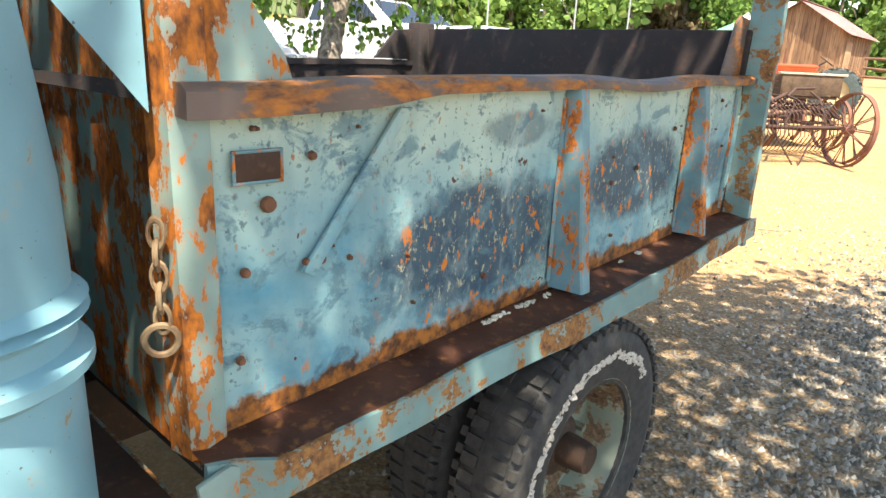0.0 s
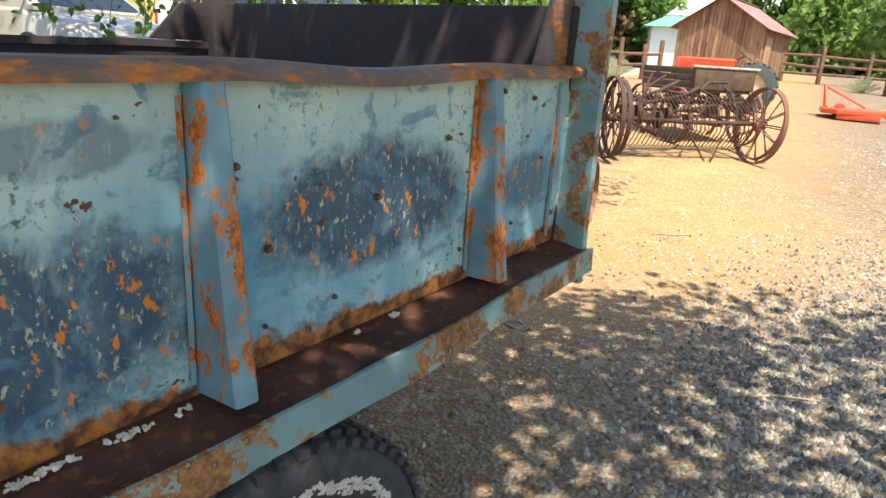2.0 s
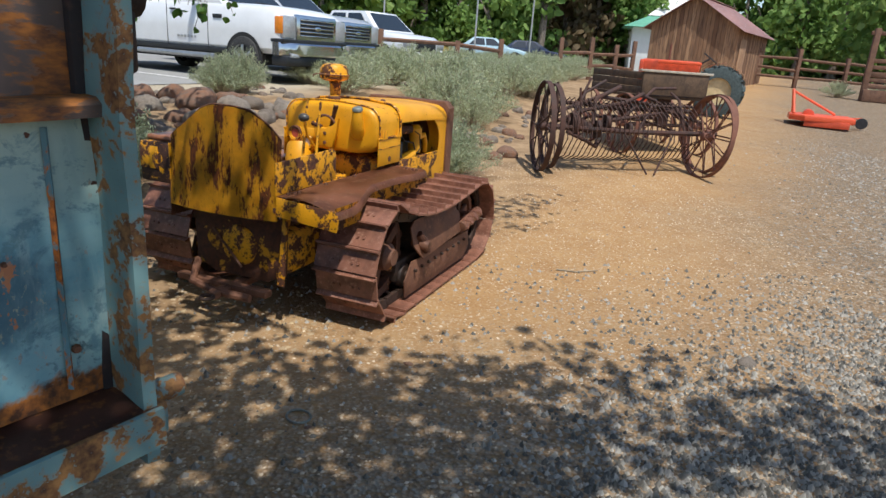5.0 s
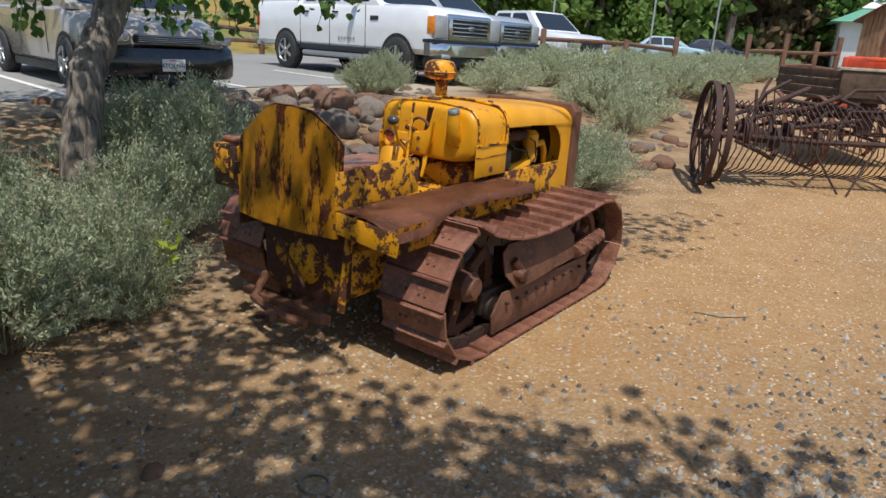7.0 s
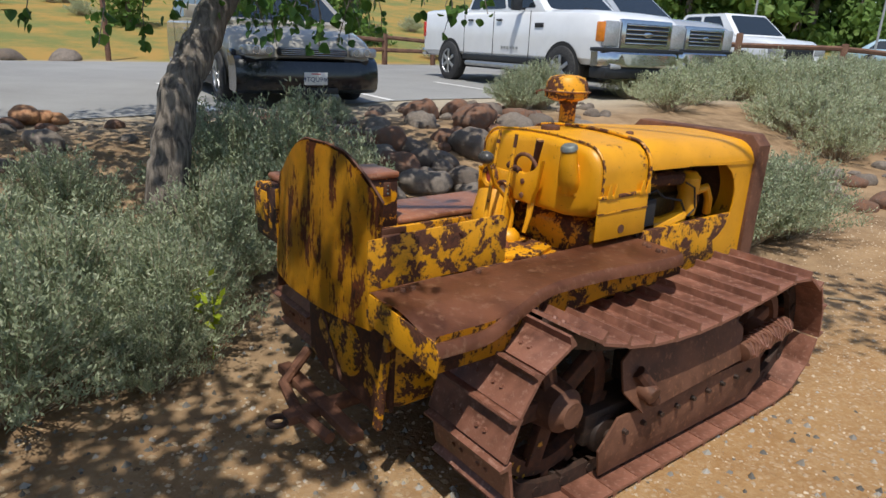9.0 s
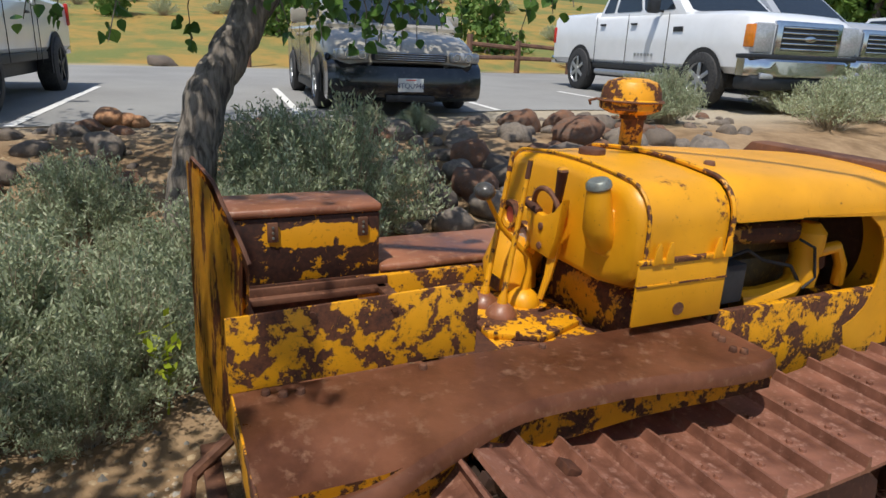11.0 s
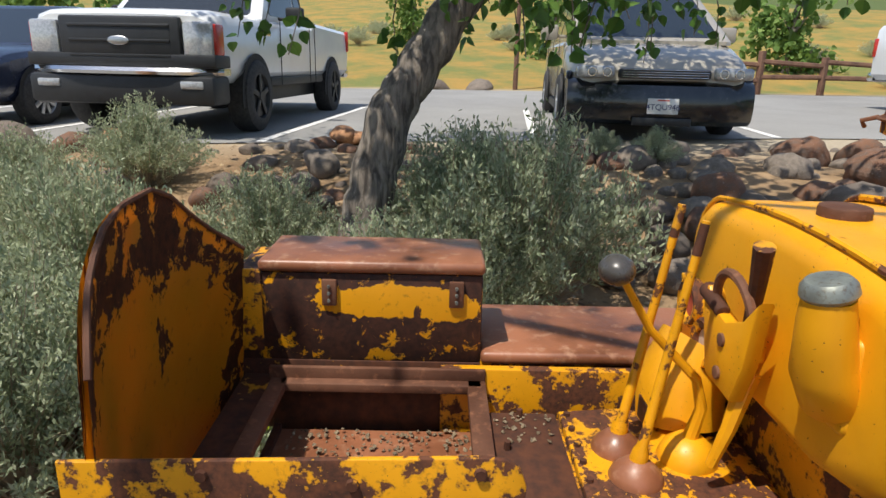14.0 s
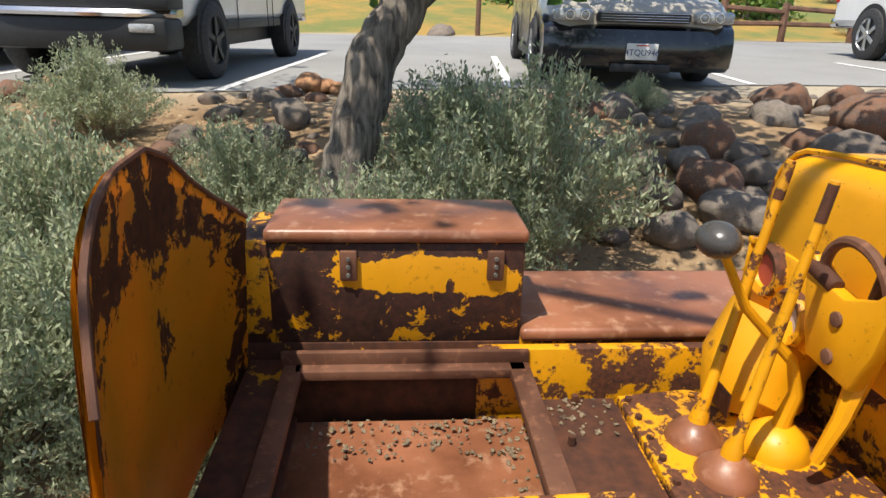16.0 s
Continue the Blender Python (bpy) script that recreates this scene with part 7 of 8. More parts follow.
def wood_tree(x, y, h, mat, label):
    z = terrain(x, y) - 0.15
    w = h * wr.uniform(0.28, 0.38)
    blobs = []
    for k in range(6):
        a = wr.uniform(0, 6.28)
        q = wr.uniform(0.1, 0.65) * w
        blobs.append(((x + q * math.cos(a), y + q * math.sin(a), z + h * (0.10 + 0.13 * k) * wr.uniform(0.85, 1.15)), (w * 0.6, w * 0.6, h * 0.15), 200))
    tree("tree", [(x, y, z), (x + 0.1, y, z + h * 0.35), (x, y + 0.1, z + h * 0.75)], [h * 0.035, h * 0.025, h * 0.012], [([(x, y, z + h * 0.35), (x + w * 0.5, y, z + h * 0.6)], h * 0.015), ([(x, y, z + h * 0.4), (x - w * 0.5, y, z + h * 0.65)], h * 0.015)], blobs, [], wr.randint(0, 9999), label, 0.055 * h, mat, m_bark, "tree", "far trees")
for k in range(60):
    t = k / 59
    x = -16 + 76 * t + wr.uniform(-1.5, 1.5)
    y = 66 - 10 * t + wr.uniform(-5, 7) + (6 if 14 < x < 32 else 0)
    russet = 16 < x < 19
    wood_tree(x, y, wr.uniform(8, 13), m_far_russet if russet else m_far_leaf, "russet-leaved tree in the woodland" if russet else "green leafy tree in the far woodland")
for x, y, h in ((30, 40, 8), (35, 38, 9), (40, 36, 9.5), (46, 33, 9), (52, 30, 9), (27, 44, 8)):
    wood_tree(x, y, h, m_far_leaf, "green tree behind the corral")
for f, p, h in ((-23, 9.2, 3.4), (-24, 14.5, 3.6), (-27, 7.0, 3.0), (-25.5, -4.5, 4.2), (-24, -8.0, 4.5), (-22.5, -11.0, 5), (-31, 1.0, 3.0)):
    x, y = lot_xy(f, p)
    wood_tree(x, y, h, m_far_leaf, "small green tree on the meadow edge")


# ---- rocks ----
def rock_mesh(seed, squash):
    bm = BM()
    bmesh.ops.create_icosphere(bm, subdivisions=3, radius=1.0)
    for v in bm.verts:
        d = v.co.normalized()
        k = 1 + 0.24 * noise.noise(d * 1.1 + Vector((seed * 3.1, 0, 0))) + 0.10 * noise.noise(d * 2.7 + Vector((0, seed * 1.7, 0))) + 0.04 * noise.noise(d * 7 + Vector((0, 0, seed)))
        v.co = Vector((d.x * k, d.y * k * 0.82, d.z * k * squash))
    me = bpy.data.meshes.new("rock")
    for f in bm.faces:
        f.smooth = True
    bm.to_mesh(me)
    bm.free()
    return me
n = Nodes("field_stone")
ch = n.chance()
f = n.noise(3.5, 6, 0.65)
g2 = n.noise(18, 5, 0.6)
col = n.mix(ch, (0.17, 0.13, 0.10), (0.33, 0.28, 0.23))
col = n.mix(n.ramp(ch, 0.66, 0.72), col, (0.22, 0.11, 0.065))
col = n.mix(n.ramp(f, 0.4, 0.65, 0, 0.7), col, (0.12, 0.105, 0.09))
col = n.mix(n.ramp(g2, 0.6, 0.75, 0, 0.6), col, (0.48, 0.44, 0.38))
n.bump(g2, 0.5, 0.03)
m_rock = n.done(col, 0.9, spec=0.25)
m_redrock = rusty("orange_lava_rock", (0.30, 0.13, 0.06), (0.45, 0.24, 0.12), (0.55, 0.36, 0.22), 4.0, 0.9, 0.9)
ROCKS = [rock_mesh(k + 1, 0.62 + 0.05 * (k % 3)) for k in range(6)]
for me in ROCKS:
    me.materials.append(m_rock)
rk = random.Random(23)
def rock(x, y, r, label="rounded grey-brown field stone on the bank", mesh=None, sink=0.75):
    ob = new("rock", mesh or rk.choice(ROCKS))
    ob.matrix_world = pose(x, y, terrain(x, y) + r * 0.62 * (1 - sink) - 0.01, rk.uniform(-12, 12), rk.uniform(-12, 12), rk.uniform(0, 360)) @ Matrix.Diagonal((r, r, r * rk.uniform(0.8, 1.1), 1))
    return tagged(ob, label, "rock", "stones on the bank")
EXTRA_ROCKS = ((-0.52, 7.9, 0.17), (-0.74, 8.45, 0.22), (-0.50, 8.32, 0.20), (-0.86, 8.12, 0.15), (-1.15, 8.28, 0.14), (-0.80, 10.2, 0.30), (-1.08, 8.80, 0.22), (-1.0, 8.52, 0.16), (-0.36, 8.42, 0.17), (-0.80, 7.80, 0.12), (-0.70, 7.58, 0.11), (-2.2, 5.8, 0.12), (-2.8, 5.98, 0.13), (-2.68, 6.2, 0.15), (-2.95, 6.42, 0.17), (-2.92, 5.66, 0.14), (-2.45, 6.0, 0.11), (-2.35, 6.25, 0.10), (-0.50, 9.5, 0.26), (-0.42, 10.5, 0.22), (-0.2, 8.7, 0.20), (-0.7, 8.8, 0.16), (0.05, 9.0, 0.17))
# a band of stones along the top of the bank, denser before the pickup and the crawler's nose
for k in range(150):
    p = rk.uniform(-1.0, 11.5)
    f = lot_edge(p) + rk.uniform(0.35, 1.9) + (0.5 if p > 6 else 0.0)
    x, y = lot_xy(f, p)
    rock(x, y, rk.choice((0.05, 0.06, 0.08, 0.10, 0.13)) * rk.uniform(0.8, 1.2))
for k in range(70):
    p = rk.uniform(6.6, 9.6)
    f = -6.3 + rk.uniform(0.0, 2.6)
    x, y = lot_xy(f, p)
    rock(x, y, rk.choice((0.08, 0.11, 0.15, 0.19)) * rk.uniform(0.8, 1.15))
for x, y, r in ((-1.98, 8.79, 0.24), (-2.35, 8.5, 0.18), (-1.62, 10.35, 0.26), (-1.3, 10.7, 0.24), (-1.0, 11.0, 0.22), (-0.6, 11.2, 0.2), (0.2, 11.2, 0.26), (0.7, 11.5, 0.22), (1.1, 11.9, 0.2), (3.55, 11.4, 0.22), (3.3, 11.1, 0.15), (-3.75, 6.45, 0.17), (-3.95, 6.7, 0.15), (-5.1, 4.0, 0.28), (-4.8, 3.6, 0.26), (-4.6, 4.6, 0.2), (-3.3, 6.0, 0.14)):
    rock(x, y, r, "large rounded boulder on the bank")
for x, y, r in EXTRA_ROCKS:
    rock(x, y, r, "brown rounded boulder beside the sagebrush", sink=0.35)
for x, y, r in ((-4.07, 6.96, 0.17), (-4.0, 7.05, 0.13), (-4.95, 4.9, 0.13), (-3.9, 7.15, 0.10)):
    me = ROCKS[3].copy()
    me.materials.clear()
    me.materials.append(m_redrock)
    rock(x, y, r, "rough orange volcanic rock among grey stones", me, 0.1)
for k in range(90):                                        # tan stones by the sage slope
    x, y = 2.5 + rk.uniform(0, 2.6), 11.5 + rk.uniform(0, 4.5)
    if across(x, y) < -2.9:
        rock(x, y, rk.choice((0.05, 0.08, 0.11, 0.15)), "tan stone on the sunny bank")
for x, y, r in ((0.94, 3.88, 0.052), (4.05, 4.72, 0.06), (2.15, 3.0, 0.02), (1.6, 3.9, 0.022), (1.3, 4.25, 0.02), (0.75, 4.3, 0.02), (1.75, 4.45, 0.03), (1.35, 4.1, 0.025), (2.05, 4.55, 0.03)):
    rock(x, y, r, "pale stone lying on the dirt")
pale_rocks = [(-19.4, 12.6, 0.45), (-19.5, 11.4, 0.40)]
for f, p, r in pale_rocks:
    x, y = lot_xy(f, p - 8)
    rock(x, y, r, "pale boulder at the far edge of the lot")

# gravel, leaf litter and sticks
def scatter(name, count, region, size, mat, label, seed, flat=0.6, height=0.0):
    rng = np.random.default_rng(seed)
    base = np.array([(1, 0, 0), (0.35, 0.9, 0), (-0.8, 0.55, 0), (-0.75, -0.6, 0), (0.3, -0.95, 0), (0.1, 0.1, 1.0)])
    tris = [(0, 1, 5), (1, 2, 5), (2, 3, 5), (3, 4, 5), (4, 0, 5)]
    verts, faces = [], []
    while len(verts) < count * 6:
        x, y = region(rng)
        s = size * rng.uniform(0.5, 1.5) ** 1.5
        a = rng.uniform(0, 6.28)
        R = np.array([[math.cos(a), -math.sin(a), 0], [math.sin(a), math.cos(a), 0], [0, 0, 1]])
        q = (base * rng.uniform(0.7, 1.3, base.shape)) * np.array([s, s * rng.uniform(0.6, 1), s * flat * rng.uniform(0.6, 1.3)])
        q = q @ R.T + np.array([x, y, terrain(x, y) - 0.002 + height])
        i0 = len(verts)
        verts += list(q)
        faces += [tuple(i0 + i for i in t) for t in tris]
    ob = new(name, mesh_from(name, verts, faces, mat))
    return tagged(ob, label, name, kind="stuff")
def gravel_region(rng):
    while True:
        x, y = rng.uniform(-0.6, 5.5), rng.uniform(0.6, 6.5)
        c = across(x, y)
        if rng.uniform() < 0.03 + 0.97 * smooth01((c + 0.1) / 1.3) * (1.0 - 0.80 * smooth01((y - 3.4) / 1.6) * (1.0 - smooth01((c - 0.9) / 1.6))) * (1.0 - 0.85 * smooth01((y - 4.2) / 2.2)):
            return x, y
scatter("gravel", 56000, gravel_region, 0.0125, m_gravel_bit, "loose grey gravel over the yard", 5, 1.1)
grit = Nodes("tan_grit")
m_grit = grit.done(grit.mix(grit.island(), (0.26, 0.17, 0.09), (0.60, 0.48, 0.34)), 0.9)
def grit_region(rng):
    while True:
        x, y = rng.uniform(0.4, 6.0), rng.uniform(3.2, 11.0)
        if across(x, y) > -2.6:
            return x, y
scatter("grit", 26000, grit_region, 0.0085, m_grit, "fine tan grit on the dirt", 15)
def gravel_far(rng):
    while True:
        x, y = rng.uniform(1.5, 11), rng.uniform(4.4, 15)
        if across(x, y) > -1.5 and rng.uniform() < 0.02 + 0.9 * smooth01((across(x, y) - 0.8) / 2.2):
            return x, y
scatter("gravel", 12000, gravel_far, 0.015, m_gravel_bit, "loose gravel on the far drive", 6)
lt = Nodes("dry_litter")
m_litter = lt.done(lt.mix(lt.island(), (0.14, 0.085, 0.045), (0.46, 0.34, 0.20)), 0.95)
def litter_region(rng):
    while True:
        x, y = rng.uniform(-4.5, 1.6), rng.uniform(2.5, 9.0)
        c = across(x, y)
        if c < -0.6 and c > -7.0:
            return x, y
scatter("leaf_litter", 14000, litter_region, 0.016, m_litter, "dry leaf litter under the shrubs", 8, 0.35)
for pts in ([(3.25, 6.30), (3.40, 6.26), (3.60, 6.32)], [(2.6, 3.2), (2.75, 3.22), (2.95, 3.18)], [(2.9, 8.2), (3.1, 8.25)]):
    bm = BM(); tube(bm, [(x, y, terrain(x, y) + 0.010) for x, y in pts], [0.008, 0.007, 0.004][:len(pts)], 6)
    tagged(to_object("stick", bm, m_twig, 60), "thin dry stick lying on the dirt", "stick", "fallen sticks")
bm = BM(); ring_tube(bm, (1.55, 3.98, terrain(1.55, 3.98) + 0.006), (0.1, 0, 1), 0.055, 0.006, 24, 6)
tagged(to_object("metal_ring", bm, m_grey_metal, 60), "small dull metal ring lying on the gravel", "ring")
# litter in the crawler's seat pit
bm = BM()
lr = random.Random(31)
def crumb(cx, cy, cz, s):
    vs = bmesh.ops.create_icosphere(bm, subdivisions=1, radius=s, matrix=Matrix.Translation((cx, cy, cz)) @ Matrix.Diagonal((1.2, 1.0, 0.5, 1)))["verts"]
    for v in vs:
        v.co += Vector((lr.uniform(-1, 1), lr.uniform(-1, 1), lr.uniform(-1, 1))) * s * 0.5
for k in range(320):
    a = lr.random()
    if a < 0.45:
        crumb(lr.uniform(-0.33, -0.2), lr.uniform(-0.66, -0.24), 0.627 + lr.uniform(0, 0.010), lr.uniform(0.002, 0.006))
    elif a < 0.7:
        crumb(lr.uniform(-0.33, 0.2), lr.gauss(-0.24, 0.02), 0.628, lr.uniform(0.002, 0.006))
    elif a < 0.85:
        crumb(-0.385 + lr.uniform(-0.015, 0.015), lr.uniform(-0.72, -0.2), 0.738, lr.uniform(0.002, 0.006))
    else:
        crumb(lr.uniform(-0.245, -0.12), lr.uniform(-0.18, -0.05), 0.738, lr.uniform(0.002, 0.006))
ob = to_object("leaf_litter", bm, m_debris, 60)
ob.matrix_world = TRACTOR
tagged(ob, "dry leaves and fluff caught in the seat pit", "leaf litter", kind="stuff")


# ---- hay rake ----
m_rake = rusty("deep_brown_rust", (0.030, 0.018, 0.015), (0.075, 0.036, 0.027), (0.13, 0.060, 0.042), 6.0, 0.8)
m_rake_red = rusty("reddish_rust", (0.12, 0.05, 0.035), (0.20, 0.085, 0.055), (0.28, 0.13, 0.08), 6.0, 0.85)
rx, ry = 5.1, 10.75
RAKE = pose(rx, ry, terrain(rx, ry), 0, 0, 12)
rake = thing("hay_rake", RAKE, "rusty horse-drawn hay rake with tall spoked wheels", "farm implement")
def spoked_wheel(name, x, y, R, parent, mat, spokes=12, tilt=0.0, turn=0.0):
    bm = BM()
    lathe(bm, [(R - 0.02, -0.035), (R, -0.035), (R, 0.035), (R - 0.02, 0.035), (R - 0.012, 0.0), (R - 0.02, -0.035)], Matrix.Rotation(radians(90), 4, "Y"), 48)
    w = part(name, bm, mat, parent, "tall iron spoked wheel")
    w.matrix_local = pose(x, y, R + 0.0, 0, tilt, turn)
    hb = BM(); rod(hb, (-0.09, 0, 0), (0.09, 0, 0), 0.055, None, 14, 0.01); part("hub", hb, mat, w)
    for k in range(spokes):
        a = 2 * math.pi * k / spokes
        s_ = 0.06 if k % 2 else -0.06
        bm = BM(); rod(bm, (s_, 0.04 * math.cos(a), 0.04 * math.sin(a)), (0, (R - 0.015) * math.cos(a), (R - 0.015) * math.sin(a)), 0.010, None, 6); part("spoke", bm, mat, w)
    return w
spoked_wheel("wheel", -1.30, -0.10, 0.62, rake, m_rake, 14, 0, -10)
spoked_wheel("wheel", -1.05, 0.16, 0.60, rake, m_rake, 14, 0, -9)
spoked_wheel("wheel", 1.20, -0.35, 0.60, rake, m_rake_red, 14, 4, -3)
spoked_wheel("wheel", 1.55, 0.05, 0.60, rake, m_rake_red, 14, 8, -5)
for pts, r, nm in (([(-1.25, 0, 0.62), (0.0, -0.15, 0.60), (1.45, -0.2, 0.62)], 0.035, "axle_beam"), ([(-1.1, 0.1, 0.78), (-0.3, 0.25, 1.05), (0.55, 0.35, 0.98), (1.4, 0.1, 0.75)], 0.028, "arched_bar"),
                   ([(-1.0, 0.3, 0.95), (0.2, 0.45, 0.88), (1.3, 0.3, 0.9)], 0.03, "tooth_bar"), ([(-0.9, 0.0, 0.62), (-0.55, 0.2, 1.10), (-0.2, 0.3, 1.28)], 0.022, "lever"), ([(-0.75, 0, 0.7), (-0.5, 0.3, 1.16), (-0.42, 0.34, 1.3)], 0.02, "lever"),
                   ([(-0.95, 0.2, 0.65), (-0.98, 0.25, 1.22)], 0.022, "upright"), ([(0.1, 0.2, 0.75), (0.75, 0.5, 1.2), (1.15, 0.55, 1.22)], 0.024, "seat_arm"), ([(-0.05, -0.15, 0.60), (0.30, -0.35, 0.02)], 0.014, "prop"), ([(0.75, -0.18, 0.60), (0.42, -0.35, 0.02)], 0.014, "prop"),
                   ([(-0.9, 0.3, 0.6), (-0.3, 0.4, 0.75), (0.6, 0.45, 0.72), (1.25, 0.35, 0.55)], 0.02, "strut"), ([(1.1, -0.1, 0.65), (0.95, 0.3, 1.0), (1.3, 0.6, 0.65)], 0.022, "brace")):
    bm = BM(); tube(bm, pts, r, 8); part(nm, bm, m_rake, rake)
for k in range(30):
    x = -0.95 + 2.15 * k / 29
    bm = BM(); tube(bm, [(x, 0.38, 0.90), (x, 0.18, 1.02), (x + 0.01, -0.15, 0.80), (x, -0.22, 0.48), (x, -0.02, 0.22), (x, 0.2, 0.13)], 0.008, 5); part("tooth", bm, m_rake, rake)
for k in range(12):
    x = -0.6 + 1.4 * k / 11
    bm = BM(); ring_tube(bm, (x, 0.38, 0.90), (1, 0.1, 0), 0.05, 0.012, 14, 6); part("tooth_coil", bm, m_rake, rake)
for pts, r, nm in (([(-1.0, 0.05, 0.70), (-0.55, 0.12, 0.86), (0.1, 0.2, 0.98), (0.45, 0.3, 1.12)], 0.030, "lift_arm"), ([(-0.95, 0.15, 0.58), (-0.2, 0.1, 0.72), (0.7, 0.15, 0.86)], 0.026, "reach_bar"),
                   ([(-0.62, 0.1, 0.62), (-0.66, 0.16, 1.16)], 0.018, "hand_lever"), ([(-0.45, 0.05, 0.66), (-0.38, 0.2, 1.02), (0.05, 0.3, 1.2)], 0.034, "seat_spring"), ([(-0.90, -0.05, 0.56), (-0.60, -0.12, 0.44), (-0.42, -0.05, 0.36), (-0.30, 0.1, 0.42)], 0.026, "foot_lever"),
                   ([(0.95, -0.15, 0.62), (1.05, 0.25, 1.05), (1.02, 0.45, 1.15)], 0.022, "upright"), ([(-1.2, 0.05, 0.62), (-1.22, 0.1, 1.05)], 0.02, "upright"), ([(-0.3, 0.42, 0.62), (0.5, 0.5, 0.55), (1.1, 0.4, 0.5)], 0.018, "strut"),
                   ([(0.2, -0.1, 0.58), (0.6, 0.25, 0.95), (1.25, 0.2, 0.98)], 0.02, "brace"), ([(0.35, 0.3, 1.12), (0.75, 0.42, 1.02), (1.3, 0.3, 0.70)], 0.024, "lift_arm")):
    bm = BM(); tube(bm, pts, r, 8); part(nm, bm, m_rake, rake)
for cx, cz, rr in ((-0.40, 0.60, 0.13), (-0.25, 0.70, 0.10), (0.12, 0.62, 0.09)):
    bm = BM(); lathe(bm, [(rr * 0.3, -0.03), (rr, -0.03), (rr, 0.03), (rr * 0.3, 0.03), (rr * 0.3, -0.03)], Matrix.Translation((cx, 0.02, cz)) @ Matrix.Rotation(radians(90), 4, "Y"), 20); part("gear", bm, m_rake, rake)
bm = BM(); rod(bm, (-0.82, 0.02, 0.66), (-0.74, 0.02, 0.66), 0.16, None, 24); rod(bm, (-0.70, 0.02, 0.66), (-0.5, 0.02, 0.60), 0.10, 0.07, 16); part("gear_case", bm, m_rake, rake)
# the wagon box behind it
wg = thing("wooden_wagon", pose(6.35, 12.2, terrain(6.35, 12.2), 0, 0, 12), "dark wooden wagon box on rusty spoked wheels", "wagon")
bm = BM(); box(bm, -0.62, 0.62, -0.05, 0.0, 1.00, 1.36, 0.01); part("front_board", bm, m_wood_old, wg)
for k, z in enumerate((1.0, 1.12, 1.24)):
    for s in (-0.62, 0.58):
        bm = BM(); box(bm, s, s + 0.04, 0.0, 1.7, z, z + 0.115, 0.006); part("side_board", bm, m_wood_old, wg)
bm = BM(); box(bm, -0.60, 0.60, 0.0, 1.7, 0.94, 0.99, 0.006); part("wagon_floor", bm, m_wood_old, wg)
bm = BM(); box(bm, -0.68, 0.68, -0.07, 0.02, 1.36, 1.40, 0.008); part("top_board", bm, simple("pale_weathered_board", (0.42, 0.36, 0.28), 0.85, vary=0.3), wg)
for s in (-1, 1):
    for yy in (0.2, 1.45):
        spoked_wheel("wheel", s * 0.74, yy, 0.50, wg, m_rake_red, 12)
for yy in (0.2, 1.45):
    bm = BM(); rod(bm, (-0.74, yy, 0.5), (0.74, yy, 0.5), 0.03, None, 8); box(bm, -0.1, 0.1, yy - 0.05, yy + 0.05, 0.5, 0.95, 0.01); part("axle", bm, m_rake, wg)

# ---- red tractor with its mower ----
m_red = simple("faded_orange_red_paint", (0.58, 0.075, 0.028), 0.45, vary=0.25, scale=6)
m_red_bright = simple("bright_orange_red_paint", (0.72, 0.10, 0.035), 0.4, vary=0.12, scale=6)
m_cream = simple("pale_yellowed_paint", (0.60, 0.46, 0.25), 0.5, vary=0.2, scale=6)
tx, ty = 10.2, 18.7
RT = pose(tx, ty, terrain(tx, ty), 0, 0, 62)                # local y forwards
rt = thing("farm_tractor", RT, "small faded red farm tractor with grey-green tyres", "tractor")
m_tyre_dusty = simple("dusty_tractor_tyre", (0.055, 0.075, 0.075), 0.85, vary=0.35, scale=20)
for s in (-1, 1):
    for yy, R, W_, rm in ((0.0, 0.62, 0.30, m_cream), (1.85, 0.36, 0.16, m_red)):
        w = part("wheel", lathe(BM(), [(R * 0.55, -W_ / 2), (R * 0.8, -W_ / 2), (R * 0.97, -W_ * 0.4), (R, 0), (R * 0.97, W_ * 0.4), (R * 0.8, W_ / 2), (R * 0.55, W_ / 2), (R * 0.55, -W_ / 2)], Matrix.Rotation(radians(90), 4, "Y"), 32), m_tyre_dusty, rt)
        w.location = (s * (0.75 if R > 0.5 else 0.6), yy, R)
        bm = BM(); lathe(bm, [(0.0, 0.05), (R * 0.2, 0.05), (R * 0.3, 0.02), (R * 0.52, 0.06), (R * 0.56, 0.07), (R * 0.56, -0.07), (0.0, -0.07)], Matrix.Rotation(radians(90), 4, "Y"), 24); part("rim", bm, rm, w)
        if R > 0.5:
            for k in range(22):
                bm = BM(); box(bm, -W_ * 0.5, W_ * 0.5, -0.02, 0.02, R - 0.02, R + 0.025, 0.004, m=Matrix.Rotation(2 * math.pi * k / 22, 4, "X") @ Matrix.Rotation(0.35 * (1 if k % 2 else -1), 4, "Z")); part("lug", bm, m_tyre_dusty, w)
bm = BM(); box(bm, -0.22, 0.22, 0.55, 2.05, 0.95, 1.32, 0.06, 3); part("hood", bm, m_red, rt)
bm = BM(); box(bm, -0.24, 0.24, 2.0, 2.12, 0.70, 1.30, 0.04); part("grille", bm, m_red, rt)
bm = BM(); box(bm, -0.18, 0.18, -0.2, 2.0, 0.55, 0.95, 0.04); part("chassis", bm, m_rake_red, rt)
bm = BM(); rod(bm, (-0.75, 0, 0.62), (0.75, 0, 0.62), 0.09, None, 14); rod(bm, (-0.6, 1.85, 0.36), (0.6, 1.85, 0.36), 0.05, None, 10); part("axles", bm, m_rake_red, rt)
